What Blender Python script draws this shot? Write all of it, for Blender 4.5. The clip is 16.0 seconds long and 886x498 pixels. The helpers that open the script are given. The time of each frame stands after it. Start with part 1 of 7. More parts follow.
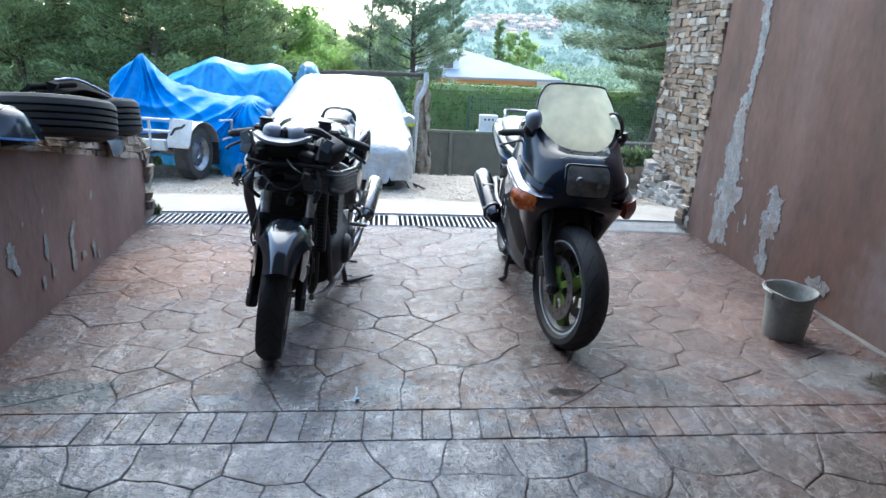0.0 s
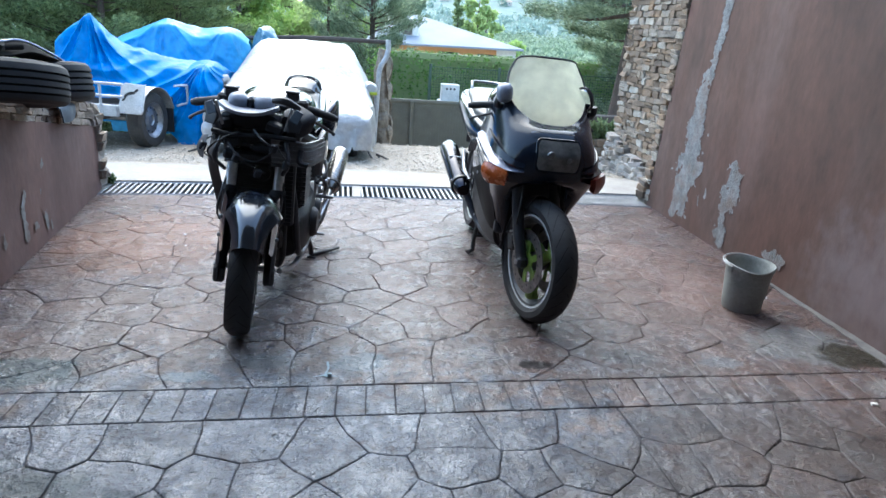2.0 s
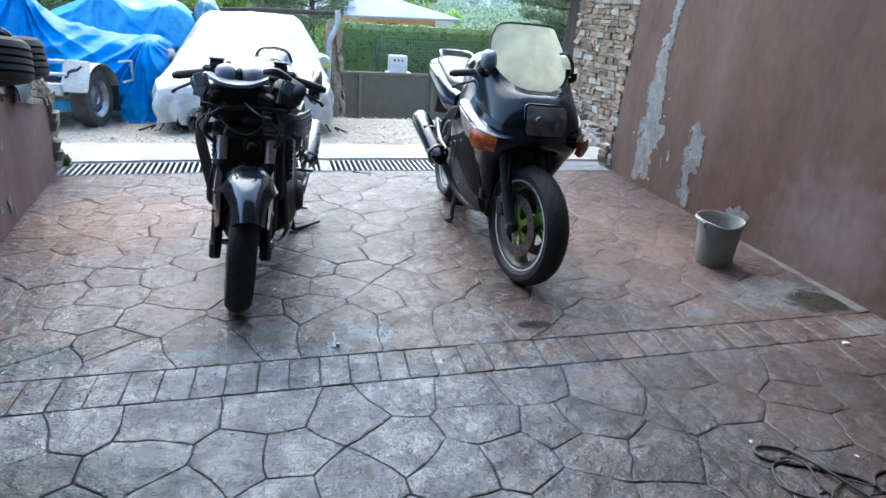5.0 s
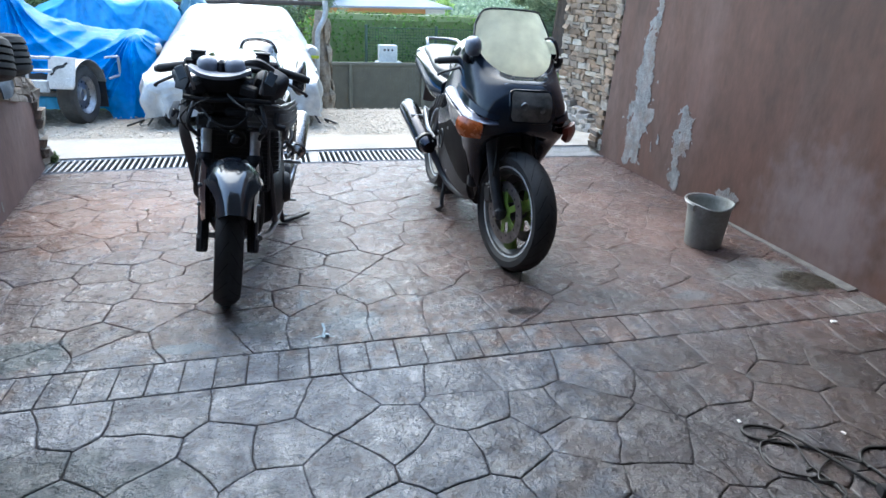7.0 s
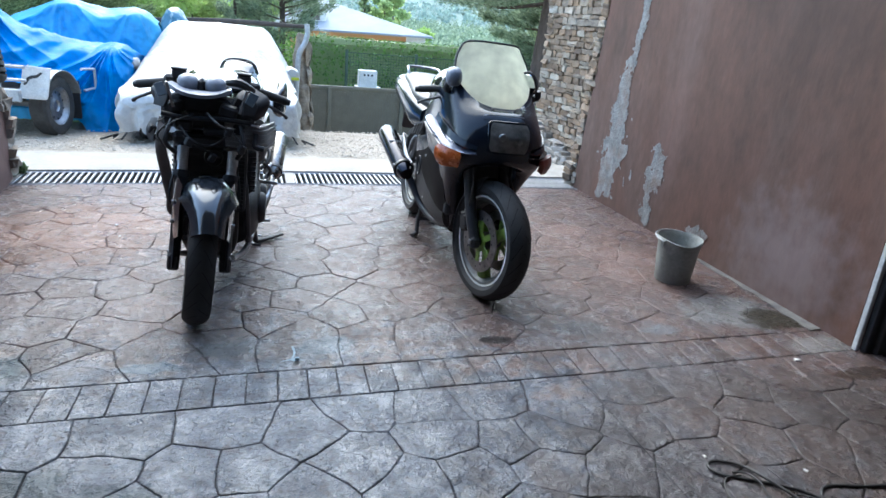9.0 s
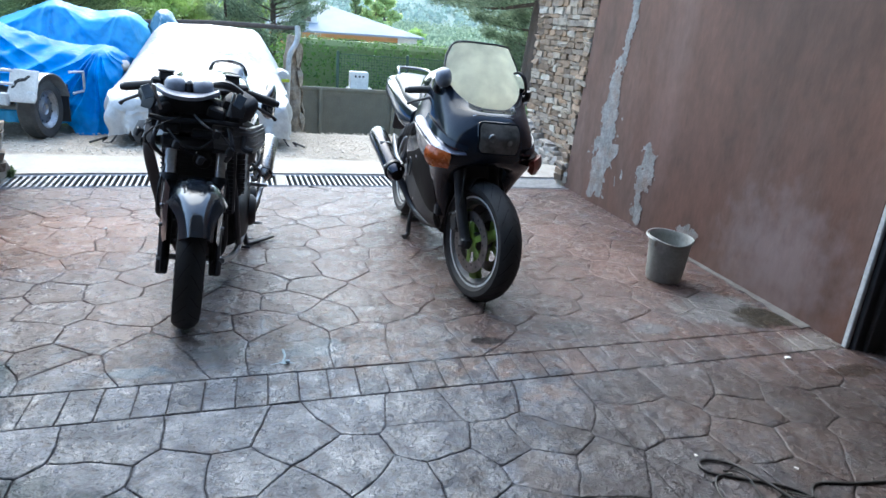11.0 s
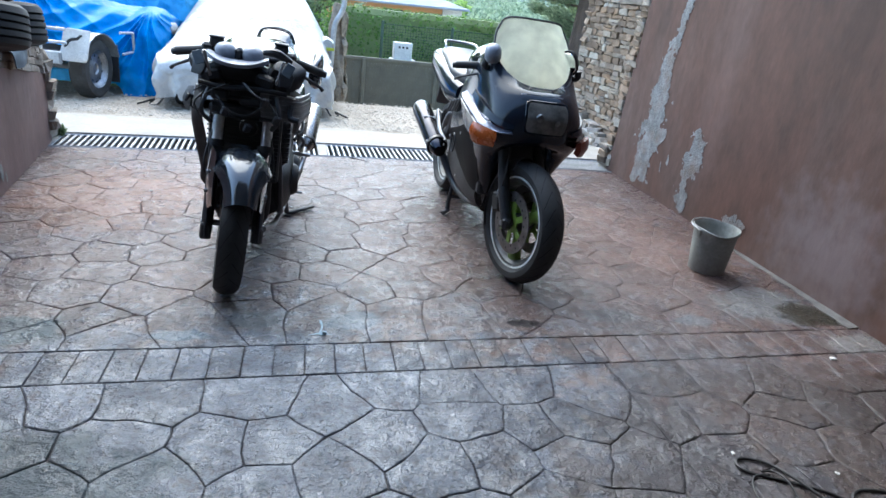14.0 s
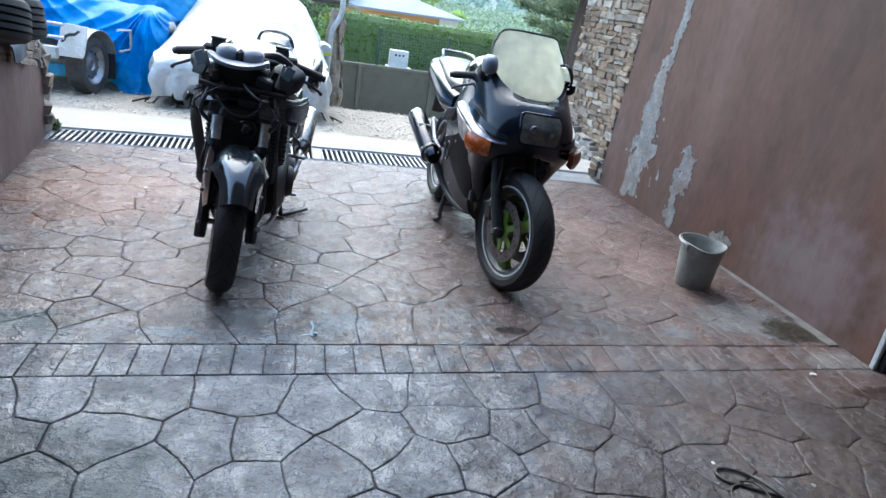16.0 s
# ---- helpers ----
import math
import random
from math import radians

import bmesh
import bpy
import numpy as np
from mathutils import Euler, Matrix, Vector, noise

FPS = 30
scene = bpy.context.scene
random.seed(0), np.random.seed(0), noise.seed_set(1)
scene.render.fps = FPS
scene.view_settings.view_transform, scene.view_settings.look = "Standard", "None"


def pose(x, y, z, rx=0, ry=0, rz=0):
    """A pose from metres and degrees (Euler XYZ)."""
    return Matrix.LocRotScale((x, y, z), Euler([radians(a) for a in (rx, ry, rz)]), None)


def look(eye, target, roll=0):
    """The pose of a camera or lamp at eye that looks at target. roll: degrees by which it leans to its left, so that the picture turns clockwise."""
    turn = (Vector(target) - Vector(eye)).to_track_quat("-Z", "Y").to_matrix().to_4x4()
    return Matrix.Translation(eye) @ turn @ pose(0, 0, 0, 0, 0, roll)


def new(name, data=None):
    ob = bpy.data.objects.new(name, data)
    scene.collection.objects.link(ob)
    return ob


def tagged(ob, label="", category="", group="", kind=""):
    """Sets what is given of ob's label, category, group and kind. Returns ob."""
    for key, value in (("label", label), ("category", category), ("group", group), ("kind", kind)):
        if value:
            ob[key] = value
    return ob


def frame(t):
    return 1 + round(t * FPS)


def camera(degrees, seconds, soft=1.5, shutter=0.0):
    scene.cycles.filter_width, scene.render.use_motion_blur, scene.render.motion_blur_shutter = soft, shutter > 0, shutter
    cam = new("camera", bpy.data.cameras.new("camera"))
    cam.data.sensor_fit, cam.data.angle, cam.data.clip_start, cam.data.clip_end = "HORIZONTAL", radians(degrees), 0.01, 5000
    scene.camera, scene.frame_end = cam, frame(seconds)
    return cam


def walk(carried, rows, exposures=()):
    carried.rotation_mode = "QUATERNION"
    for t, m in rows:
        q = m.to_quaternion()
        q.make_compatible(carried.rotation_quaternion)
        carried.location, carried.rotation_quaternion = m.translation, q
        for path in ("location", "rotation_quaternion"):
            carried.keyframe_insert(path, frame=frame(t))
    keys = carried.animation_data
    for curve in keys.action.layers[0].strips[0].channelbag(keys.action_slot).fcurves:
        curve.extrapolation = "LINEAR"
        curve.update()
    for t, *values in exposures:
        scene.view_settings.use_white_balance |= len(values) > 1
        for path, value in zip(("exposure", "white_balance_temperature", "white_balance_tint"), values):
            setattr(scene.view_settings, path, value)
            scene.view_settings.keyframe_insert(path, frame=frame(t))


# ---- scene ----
cam = camera(68.5, 16.0)
PATH = [
    (0, (-0.202, 0.135, 1.301), (-0.047, 2.047, 0.734), 2.7),
    (0.5, (-0.206, 0.147, 1.293), (-0.058, 2.055, 0.713), 2.9),
    (1, (-0.212, 0.157, 1.294), (-0.069, 2.058, 0.688), 3.4),
    (1.5, (-0.188, 0.163, 1.286), (-0.026, 2.053, 0.652), 3.3),
    (2, (-0.259, 0.158, 1.314), (0.027, 2.028, 0.665), 4.1),
    (2.5, (-0.37, 0.173, 1.282), (0.113, 2.013, 0.662), 4.7),
    (3, (-0.449, 0.165, 1.287), (0.1, 1.957, 0.591), 5.9),
    (3.5, (-0.507, 0.168, 1.296), (0.085, 1.95, 0.609), 7.4),
    (4, (-0.508, 0.163, 1.295), (0.073, 1.949, 0.607), 7.4),
    (4.2, (-0.505, 0.16, 1.296), (0.043, 1.955, 0.606), 6.8),
    (6.3, (-0.467, 0.141, 1.264), (-0.03, 1.945, 0.518), 1.5),
    (6.5, (-0.46, 0.14, 1.272), (-0.015, 1.939, 0.52), 1.7),
    (7, (-0.459, 0.141, 1.28), (0.008, 1.939, 0.538), 2.3),
    (7.5, (-0.463, 0.134, 1.287), (0.024, 1.94, 0.58), 3.1),
    (8, (-0.467, 0.131, 1.294), (0.045, 1.942, 0.616), 3.9),
    (8.5, (-0.477, 0.144, 1.284), (0.06, 1.954, 0.623), 4.8),
    (9, (-0.471, 0.139, 1.286), (0.081, 1.943, 0.624), 5.2),
    (11.5, (-0.457, 0.144, 1.286), (0.119, 1.943, 0.629), 5.0),
    (12, (-0.46, 0.154, 1.287), (0.113, 1.953, 0.628), 5.4),
    (12.5, (-0.461, 0.168, 1.273), (0.093, 1.956, 0.57), 5.9),
    (13, (-0.478, 0.181, 1.285), (0.049, 1.964, 0.549), 6.5),
    (13.5, (-0.48, 0.177, 1.288), (0.017, 1.966, 0.543), 6.7),
    (14, (-0.482, 0.174, 1.291), (-0.008, 1.971, 0.551), 6.9),
    (14.5, (-0.483, 0.163, 1.289), (-0.03, 1.969, 0.557), 6.8),
    (15, (-0.481, 0.145, 1.293), (-0.017, 1.949, 0.566), 7.3),
    (15.5, (-0.494, 0.139, 1.293), (-0.001, 1.939, 0.575), 8.1),
    (16, (-0.504, 0.138, 1.293), (0.002, 1.937, 0.582), 9.1),
]
walk(cam, [(t, look(eye, target, roll)) for t, eye, target, roll in PATH], [(0, 2.41, 6100, 2), (16, 2.41, 6100, 2)])

# ---- world and light ----
world = bpy.data.worlds.new("overcast_sky")
scene.world = world
world.use_nodes = True
wn = world.node_tree.nodes
sky = wn.new("ShaderNodeTexSky")
sky.sky_type, sky.sun_disc = "NISHITA", False
sky.sun_elevation, sky.sun_rotation = radians(47), radians(-11)
sky.air_density, sky.dust_density, sky.ozone_density = 1.0, 1.5, 1.5
wn["Background"].inputs[1].default_value = 0.15
world.node_tree.links.new(sky.outputs[0], wn["Background"].inputs[0])
sun = new("sun", bpy.data.lights.new("sun", "SUN"))
sun.data.energy, sun.data.angle, sun.data.color = 0.8, radians(70), (1.0, 0.97, 0.93)
sun.matrix_world = look((0, 0, 40), (7.0, -37.0, 0))


# ---- materials ----
def shader(name, c1, c2, scale=6.0, rough=0.6, metal=0.0, bump=0.0, fine=60.0, coat=0.0, spread=0.0, world_space=True,
           c3=None, big=1.2, rough2=None, trans=0.0, spec=0.5, cut=(0.35, 0.65), bdist=0.004, stretch=None):
    """Two colours mixed by middle-sized noise, speckled by fine noise, a third one in large patches; relief from both."""
    m = bpy.data.materials.new(name)
    m.use_nodes = True
    nt = m.node_tree
    n, l = nt.nodes, nt.links
    b = n["Principled BSDF"]
    if world_space:
        co = n.new("ShaderNodeNewGeometry").outputs["Position"]
    else:
        co = n.new("ShaderNodeTexCoord").outputs["Object"]
    if stretch:
        mp = n.new("ShaderNodeMapping")
        mp.inputs["Scale"].default_value = stretch
        l.new(co, mp.inputs[0])
        co = mp.outputs[0]

    def noise_tex(s, detail=5.0, r=0.6):
        t = n.new("ShaderNodeTexNoise")
        t.inputs["Scale"].default_value, t.inputs["Detail"].default_value, t.inputs["Roughness"].default_value = s, detail, r
        l.new(co, t.inputs["Vector"])
        return t.outputs["Fac"]

    def ramp(fac, a, z):
        r = n.new("ShaderNodeMapRange")
        r.inputs[1].default_value, r.inputs[2].default_value = a, z
        l.new(fac, r.inputs[0])
        return r.outputs[0]

    def mix(fac, a, c, kind="MIX", amount=None):
        x = n.new("ShaderNodeMix")
        x.data_type, x.blend_type = "RGBA", kind
        if amount is not None:
            x.inputs[0].default_value = amount
        else:
            l.new(fac, x.inputs[0])
        for sock, v in ((x.inputs[6], a), (x.inputs[7], c)):
            if isinstance(v, tuple):
                sock.default_value = (*v, 1)
            else:
                l.new(v, sock)
        return x.outputs[2]

    mid, grain = noise_tex(scale), noise_tex(fine, 3.0)
    col = mix(ramp(mid, *cut), c1, c2)
    if c3:
        col = mix(ramp(noise_tex(big, 4.0), 0.48, 0.68), col, c3)
    g = ramp(grain, 0.25, 0.75)
    val = n.new("ShaderNodeMapRange")
    val.inputs[3].default_value, val.inputs[4].default_value = 0.82, 1.16
    l.new(g, val.inputs[0])
    hsv = n.new("ShaderNodeHueSaturation")
    l.new(col, hsv.inputs["Color"])
    if spread:
        info = n.new("ShaderNodeObjectInfo")
        add = n.new("ShaderNodeMath")
        add.operation, add.inputs[1].default_value = "MULTIPLY_ADD", spread
        add.inputs[2].default_value = -spread / 2
        l.new(info.outputs["Random"], add.inputs[0])
        both = n.new("ShaderNodeMath")
        l.new(add.outputs[0], both.inputs[0])
        l.new(val.outputs[0], both.inputs[1])
        l.new(both.outputs[0], hsv.inputs["Value"])
    else:
        l.new(val.outputs[0], hsv.inputs["Value"])
    l.new(hsv.outputs[0], b.inputs["Base Color"])
    rr = n.new("ShaderNodeMapRange")
    rr.inputs[3].default_value, rr.inputs[4].default_value = rough, rough2 if rough2 is not None else min(1.0, rough + 0.15)
    l.new(mid, rr.inputs[0])
    rr.inputs[1].default_value, rr.inputs[2].default_value = 0.3, 0.7
    l.new(rr.outputs[0], b.inputs["Roughness"])
    b.inputs["Metallic"].default_value = metal
    b.inputs["Coat Weight"].default_value = coat
    b.inputs["Coat Roughness"].default_value = 0.05
    b.inputs["Transmission Weight"].default_value = trans
    b.inputs["Specular IOR Level"].default_value = spec
    if bump:
        bp = n.new("ShaderNodeBump")
        bp.inputs["Strength"].default_value, bp.inputs["Distance"].default_value = bump, bdist
        s = n.new("ShaderNodeMath")
        l.new(mid, s.inputs[0])
        l.new(grain, s.inputs[1])
        l.new(s.outputs[0], bp.inputs["Height"])
        l.new(bp.outputs[0], b.inputs["Normal"])
    return m


def stone_mat(name, tones):
    """Stone whose tone changes from piece to piece, stained and rough."""
    m = shader(name, (0.9, 0.9, 0.9), (0.62, 0.6, 0.58), 14, 0.85, bump=0.9, fine=60, bdist=0.01, c3=(1.0, 0.92, 0.82), big=7)
    n, l = m.node_tree.nodes, m.node_tree.links
    b = n["Principled BSDF"]
    info = n.new("ShaderNodeObjectInfo")
    ramp = n.new("ShaderNodeValToRGB")
    el = ramp.color_ramp.elements
    while len(el) < len(tones):
        el.new(0.5)
    for e, (p, c) in zip(el, tones):
        e.position, e.color = p, (*c, 1)
    l.new(info.outputs["Random"], ramp.inputs[0])
    mul = n.new("ShaderNodeMix")
    mul.data_type, mul.blend_type = "RGBA", "MULTIPLY"
    mul.inputs[0].default_value = 1.0
    l.new(b.inputs["Base Color"].links[0].from_socket, mul.inputs[6])
    l.new(ramp.outputs[0], mul.inputs[7])
    l.new(mul.outputs[2], b.inputs["Base Color"])
    return m


def floor_mat():
    """Sealed stamped concrete: red-brown and grey stain, crusty relief, a worn glossy sealer, a few old spills; broad
    tints carry sky sheen and uneven light.
    """
    m = bpy.data.materials.new("stamped_concrete")
    m.use_nodes = True
    n, l = m.node_tree.nodes, m.node_tree.links
    b = n["Principled BSDF"]
    pos = n.new("ShaderNodeNewGeometry").outputs["Position"]

    def tex(s, detail=5.0, r=0.6):
        t = n.new("ShaderNodeTexNoise")
        t.inputs["Scale"].default_value, t.inputs["Detail"].default_value, t.inputs["Roughness"].default_value = s, detail, r
        l.new(pos, t.inputs["Vector"])
        return t.outputs["Fac"]

    def rng_(fac, a, z, lo=0.0, hi=1.0):
        r = n.new("ShaderNodeMapRange")
        for k, v in enumerate((a, z, lo, hi)):
            r.inputs[k + 1].default_value = v
        l.new(fac, r.inputs[0])
        return r.outputs[0]

    def math_(op, a, c):
        x = n.new("ShaderNodeMath")
        x.operation = op
        for sock, v in ((x.inputs[0], a), (x.inputs[1], c)):
            if isinstance(v, (int, float)):
                sock.default_value = v
            else:
                l.new(v, sock)
        return x.outputs[0]

    def mix(fac, a, c, kind="MIX"):
        x = n.new("ShaderNodeMix")
        x.data_type, x.blend_type = "RGBA", kind
        l.new(fac, x.inputs[0])
        for sock, v in ((x.inputs[6], a), (x.inputs[7], c)):
            if isinstance(v, tuple):
                sock.default_value = (*v, 1)
            else:
                l.new(v, sock)
        return x.outputs[2]

    large, mid, crust, fine, speck, worn = tex(1.1, 4), tex(6, 5), tex(26, 6, 0.7), tex(95, 3), tex(210, 2), tex(13, 6, 0.68)
    wob = rng_(tex(9, 4), 0.3, 0.7, -0.09, 0.09)

    def blot(col, x, y, rx, ry, shade, amount=0.8):
        d = n.new("ShaderNodeVectorMath")
        d.operation = "SUBTRACT"
        l.new(pos, d.inputs[0])
        d.inputs[1].default_value = (x, y, 0)
        e = n.new("ShaderNodeVectorMath")
        e.operation = "MULTIPLY"
        l.new(d.outputs[0], e.inputs[0])
        e.inputs[1].default_value = (1 / rx, 1 / ry, 0)
        q = n.new("ShaderNodeVectorMath")
        q.operation = "LENGTH"
        l.new(e.outputs[0], q.inputs[0])
        w_ = math_("ADD", q.outputs["Value"], math_("MULTIPLY", wob, 3.0))
        return mix(rng_(w_, 1.0, 0.75, 0.0, amount), col, shade), rng_(w_, 1.0, 0.8)

    _, rough_zone = blot((0, 0, 0), -0.45, 1.7, 1.35, 1.25, (0, 0, 0))
    mottle = rng_(rough_zone, 0, 1, 0.42, 1.0)

    def part_of(fac, a, z, amount):
        return math_("MULTIPLY", rng_(fac, a, z, 0, amount), mottle)

    col = mix(rng_(mid, 0.38, 0.64), (0.106, 0.066, 0.056), (0.084, 0.057, 0.051))
    col = mix(rng_(large, 0.48, 0.66), col, (0.062, 0.063, 0.070))
    warm = n.new("ShaderNodeSeparateXYZ")
    l.new(pos, warm.inputs[0])
    col = mix(rng_(math_("ADD", warm.outputs[1], math_("MULTIPLY", wob, 4.0)), 2.3, 3.6, 0, 0.6), col, (0.135, 0.082, 0.066))
    # bluish sky reflection put into the colour of the near floor
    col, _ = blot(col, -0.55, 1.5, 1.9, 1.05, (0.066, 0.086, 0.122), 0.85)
    # light mottles: patchy sealer, with bluish sky glints put into the colour
    col = mix(part_of(crust, 0.53, 0.68, 0.8), col, (0.112, 0.122, 0.14))
    col = mix(part_of(crust, 0.45, 0.32, 0.85), col, (0.042, 0.036, 0.036))
    col = mix(part_of(worn, 0.54, 0.63, 0.7), col, (0.116, 0.13, 0.155))
    col = mix(part_of(worn, 0.43, 0.34, 0.6), col, (0.048, 0.037, 0.035))
    bloom = tex(7.5, 7, 0.72)
    col = mix(part_of(tex(50, 4, 0.65), 0.455, 0.38, 0.9), col, (0.03, 0.034, 0.042))
    col = mix(part_of(bloom, 0.52, 0.6, 0.62), col, (0.155, 0.172, 0.205))
    col = mix(part_of(bloom, 0.42, 0.34, 0.5), col, (0.05, 0.043, 0.045))
    col = mix(rng_(speck, 0.66, 0.74, 0, 0.7), col, (0.27, 0.265, 0.26))
    # near right darkened in colour, as less sky glare falls there
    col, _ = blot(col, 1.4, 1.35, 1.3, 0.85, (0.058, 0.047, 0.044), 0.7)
    # darker blue-green tone towards the near left corner
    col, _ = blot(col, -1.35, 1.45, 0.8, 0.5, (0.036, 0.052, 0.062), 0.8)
    # lightened in colour to offset the sky light the tall wall blocks
    col, _ = blot(col, 1.25, 3.5, 0.8, 0.95, (0.185, 0.12, 0.10), 0.5)
    col, _ = blot(col, -1.46, 2.45, 0.24, 0.13, (0.030, 0.055, 0.066))
    col, _ = blot(col, -1.45, 4.0, 0.55, 0.6, (0.19, 0.092, 0.056), 0.55)
    col, _ = blot(col, -0.84, 2.41, 0.11, 0.045, (0.11, 0.16, 0.20), 0.7)
    col, _ = blot(col, -0.6, 2.52, 0.16, 0.07, (0.055, 0.072, 0.085), 0.6)
    col, _ = blot(col, -0.2, 2.52, 0.15, 0.08, (0.13, 0.175, 0.21), 0.6)
    col, oil = blot(col, 0.51, 2.49, 0.085, 0.04, (0.016, 0.014, 0.015), 0.95)
    col, _ = blot(col, 0.97, 2.56, 0.15, 0.08, (0.058, 0.062, 0.068), 0.7)
    col, _ = blot(col, 0.87, 2.47, 0.045, 0.025, (0.05, 0.018, 0.014))
    col, _ = blot(col, 1.36, 2.51, 0.12, 0.05, (0.15, 0.165, 0.18), 0.6)
    col, _ = blot(col, 1.88, 2.68, 0.30, 0.22, (0.15, 0.155, 0.155), 0.75)
    col, _ = blot(col, 2.1, 2.28, 0.2, 0.10, (0.19, 0.18, 0.17), 0.7)
    col, damp = blot(col, 2.04, 2.56, 0.17, 0.13, (0.028, 0.024, 0.016), 0.95)
    col, mud = blot(col, 2.05, 2.02, 0.2, 0.055, (0.035, 0.024, 0.018), 0.8)
    hsv = n.new("ShaderNodeHueSaturation")
    l.new(col, hsv.inputs["Color"])
    info = n.new("ShaderNodeObjectInfo")
    val = math_("ADD", rng_(info.outputs["Random"], 0, 1, 0.74, 1.10), rng_(fine, 0.3, 0.7, -0.12, 0.12))
    l.new(val, hsv.inputs["Value"])
    l.new(hsv.outputs[0], b.inputs["Base Color"])
    ro = math_("ADD", rng_(mid, 0.3, 0.7, 0.2, 0.36), rng_(worn, 0.36, 0.64, 0.13, -0.1))
    ro = math_("ADD", ro, math_("ADD", rng_(crust, 0.35, 0.7, 0.08, -0.06), rng_(bloom, 0.4, 0.6, 0.06, -0.07)))
    l.new(ro, b.inputs["Roughness"])
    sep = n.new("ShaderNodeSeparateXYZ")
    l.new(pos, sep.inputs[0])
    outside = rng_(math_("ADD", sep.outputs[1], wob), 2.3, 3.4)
    dull = math_("MAXIMUM", math_("MAXIMUM", oil, damp), mud)
    keep = n.new("ShaderNodeMath")
    keep.operation = "MULTIPLY"
    gloss = keep.inputs[0]
    l.new(rng_(dull, 0, 1, 1.0, 0.25), keep.inputs[1])
    l.new(keep.outputs[0], b.inputs["Specular IOR Level"])
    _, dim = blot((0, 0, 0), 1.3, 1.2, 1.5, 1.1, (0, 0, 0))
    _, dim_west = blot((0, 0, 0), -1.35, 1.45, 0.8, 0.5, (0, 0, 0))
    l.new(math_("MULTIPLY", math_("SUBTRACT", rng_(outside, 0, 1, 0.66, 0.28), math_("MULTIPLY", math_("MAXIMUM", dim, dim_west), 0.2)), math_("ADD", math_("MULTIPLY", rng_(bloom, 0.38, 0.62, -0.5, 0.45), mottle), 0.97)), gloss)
    bp = n.new("ShaderNodeBump")
    bp.inputs["Strength"].default_value, bp.inputs["Distance"].default_value = 0.7, 0.0105
    h = math_("ADD", math_("ADD", math_("MULTIPLY", worn, rng_(mottle, 0, 1, 0.8, 2.2)), math_("MULTIPLY", tex(3.6, 3), 5.0)), math_("ADD", math_("MULTIPLY", crust, 0.7), math_("MULTIPLY", fine, 0.22)))
    # cleft ridges pressed into the stones
    cleft = tex(4.6, 5, 0.62)
    h = math_("ADD", h, math_("MULTIPLY", math_("ADD", rng_(cleft, 0.43, 0.442), rng_(cleft, 0.56, 0.572)), 0.32))
    l.new(h, bp.inputs["Height"])
    l.new(bp.outputs[0], b.inputs["Normal"])
    return m


M = {}
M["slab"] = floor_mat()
M["joint"] = shader("joint_shadow_concrete", (0.04, 0.037, 0.04), (0.028, 0.026, 0.028), 10, 0.9, bump=0.3, spec=0.2)
M["strip"] = shader("bare_concrete_strip", (0.16, 0.15, 0.14), (0.1, 0.095, 0.09), 9, 0.8, bump=0.6, c3=(0.075, 0.068, 0.06), big=4.0)
M["plaster"] = shader("red_brown_render", (0.118, 0.054, 0.036), (0.076, 0.040, 0.028), 3.2, 0.68, bump=0.2, fine=24,
                      c3=(0.118, 0.072, 0.057), big=1.5, stretch=(1, 1, 0.45), bdist=0.006)


def add_tone(m, c, r, shade, amount):
    """A zone of another tone, such as a pale rubbed one, of uneven outline on a wall."""
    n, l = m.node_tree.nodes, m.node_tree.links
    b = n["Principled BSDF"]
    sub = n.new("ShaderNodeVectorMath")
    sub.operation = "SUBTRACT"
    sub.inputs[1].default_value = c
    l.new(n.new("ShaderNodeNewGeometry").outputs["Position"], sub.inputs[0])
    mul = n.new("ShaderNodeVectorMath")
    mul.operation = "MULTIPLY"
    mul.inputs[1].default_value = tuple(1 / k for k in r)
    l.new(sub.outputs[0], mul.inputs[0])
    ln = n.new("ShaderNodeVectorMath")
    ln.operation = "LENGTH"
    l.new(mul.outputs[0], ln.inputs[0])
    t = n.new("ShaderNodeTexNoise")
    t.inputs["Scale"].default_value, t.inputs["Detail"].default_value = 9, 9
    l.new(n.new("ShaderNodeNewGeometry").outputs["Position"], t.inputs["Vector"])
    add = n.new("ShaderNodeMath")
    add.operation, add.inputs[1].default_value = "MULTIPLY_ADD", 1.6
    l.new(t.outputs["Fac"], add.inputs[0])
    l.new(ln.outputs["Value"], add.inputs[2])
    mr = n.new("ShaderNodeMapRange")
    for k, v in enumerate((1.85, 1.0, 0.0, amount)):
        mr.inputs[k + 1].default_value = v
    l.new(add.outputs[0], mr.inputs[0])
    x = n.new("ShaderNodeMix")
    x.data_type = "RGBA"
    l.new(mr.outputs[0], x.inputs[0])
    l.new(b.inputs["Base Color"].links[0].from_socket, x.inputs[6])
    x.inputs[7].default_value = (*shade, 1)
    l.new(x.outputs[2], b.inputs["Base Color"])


add_tone(M["plaster"], (2.27, 2.75, 0.25), (0.6, 0.5, 0.4), (0.23, 0.185, 0.19), 0.45)
add_tone(M["plaster"], (2.225, 3.95, 1.0), (0.6, 0.22, 0.9), (0.17, 0.105, 0.088), 0.3)
# darker brown zone high up, near the garage end
add_tone(M["plaster"], (2.225, 2.9, 1.5), (0.6, 0.75, 0.75), (0.058, 0.034, 0.026), 0.5)
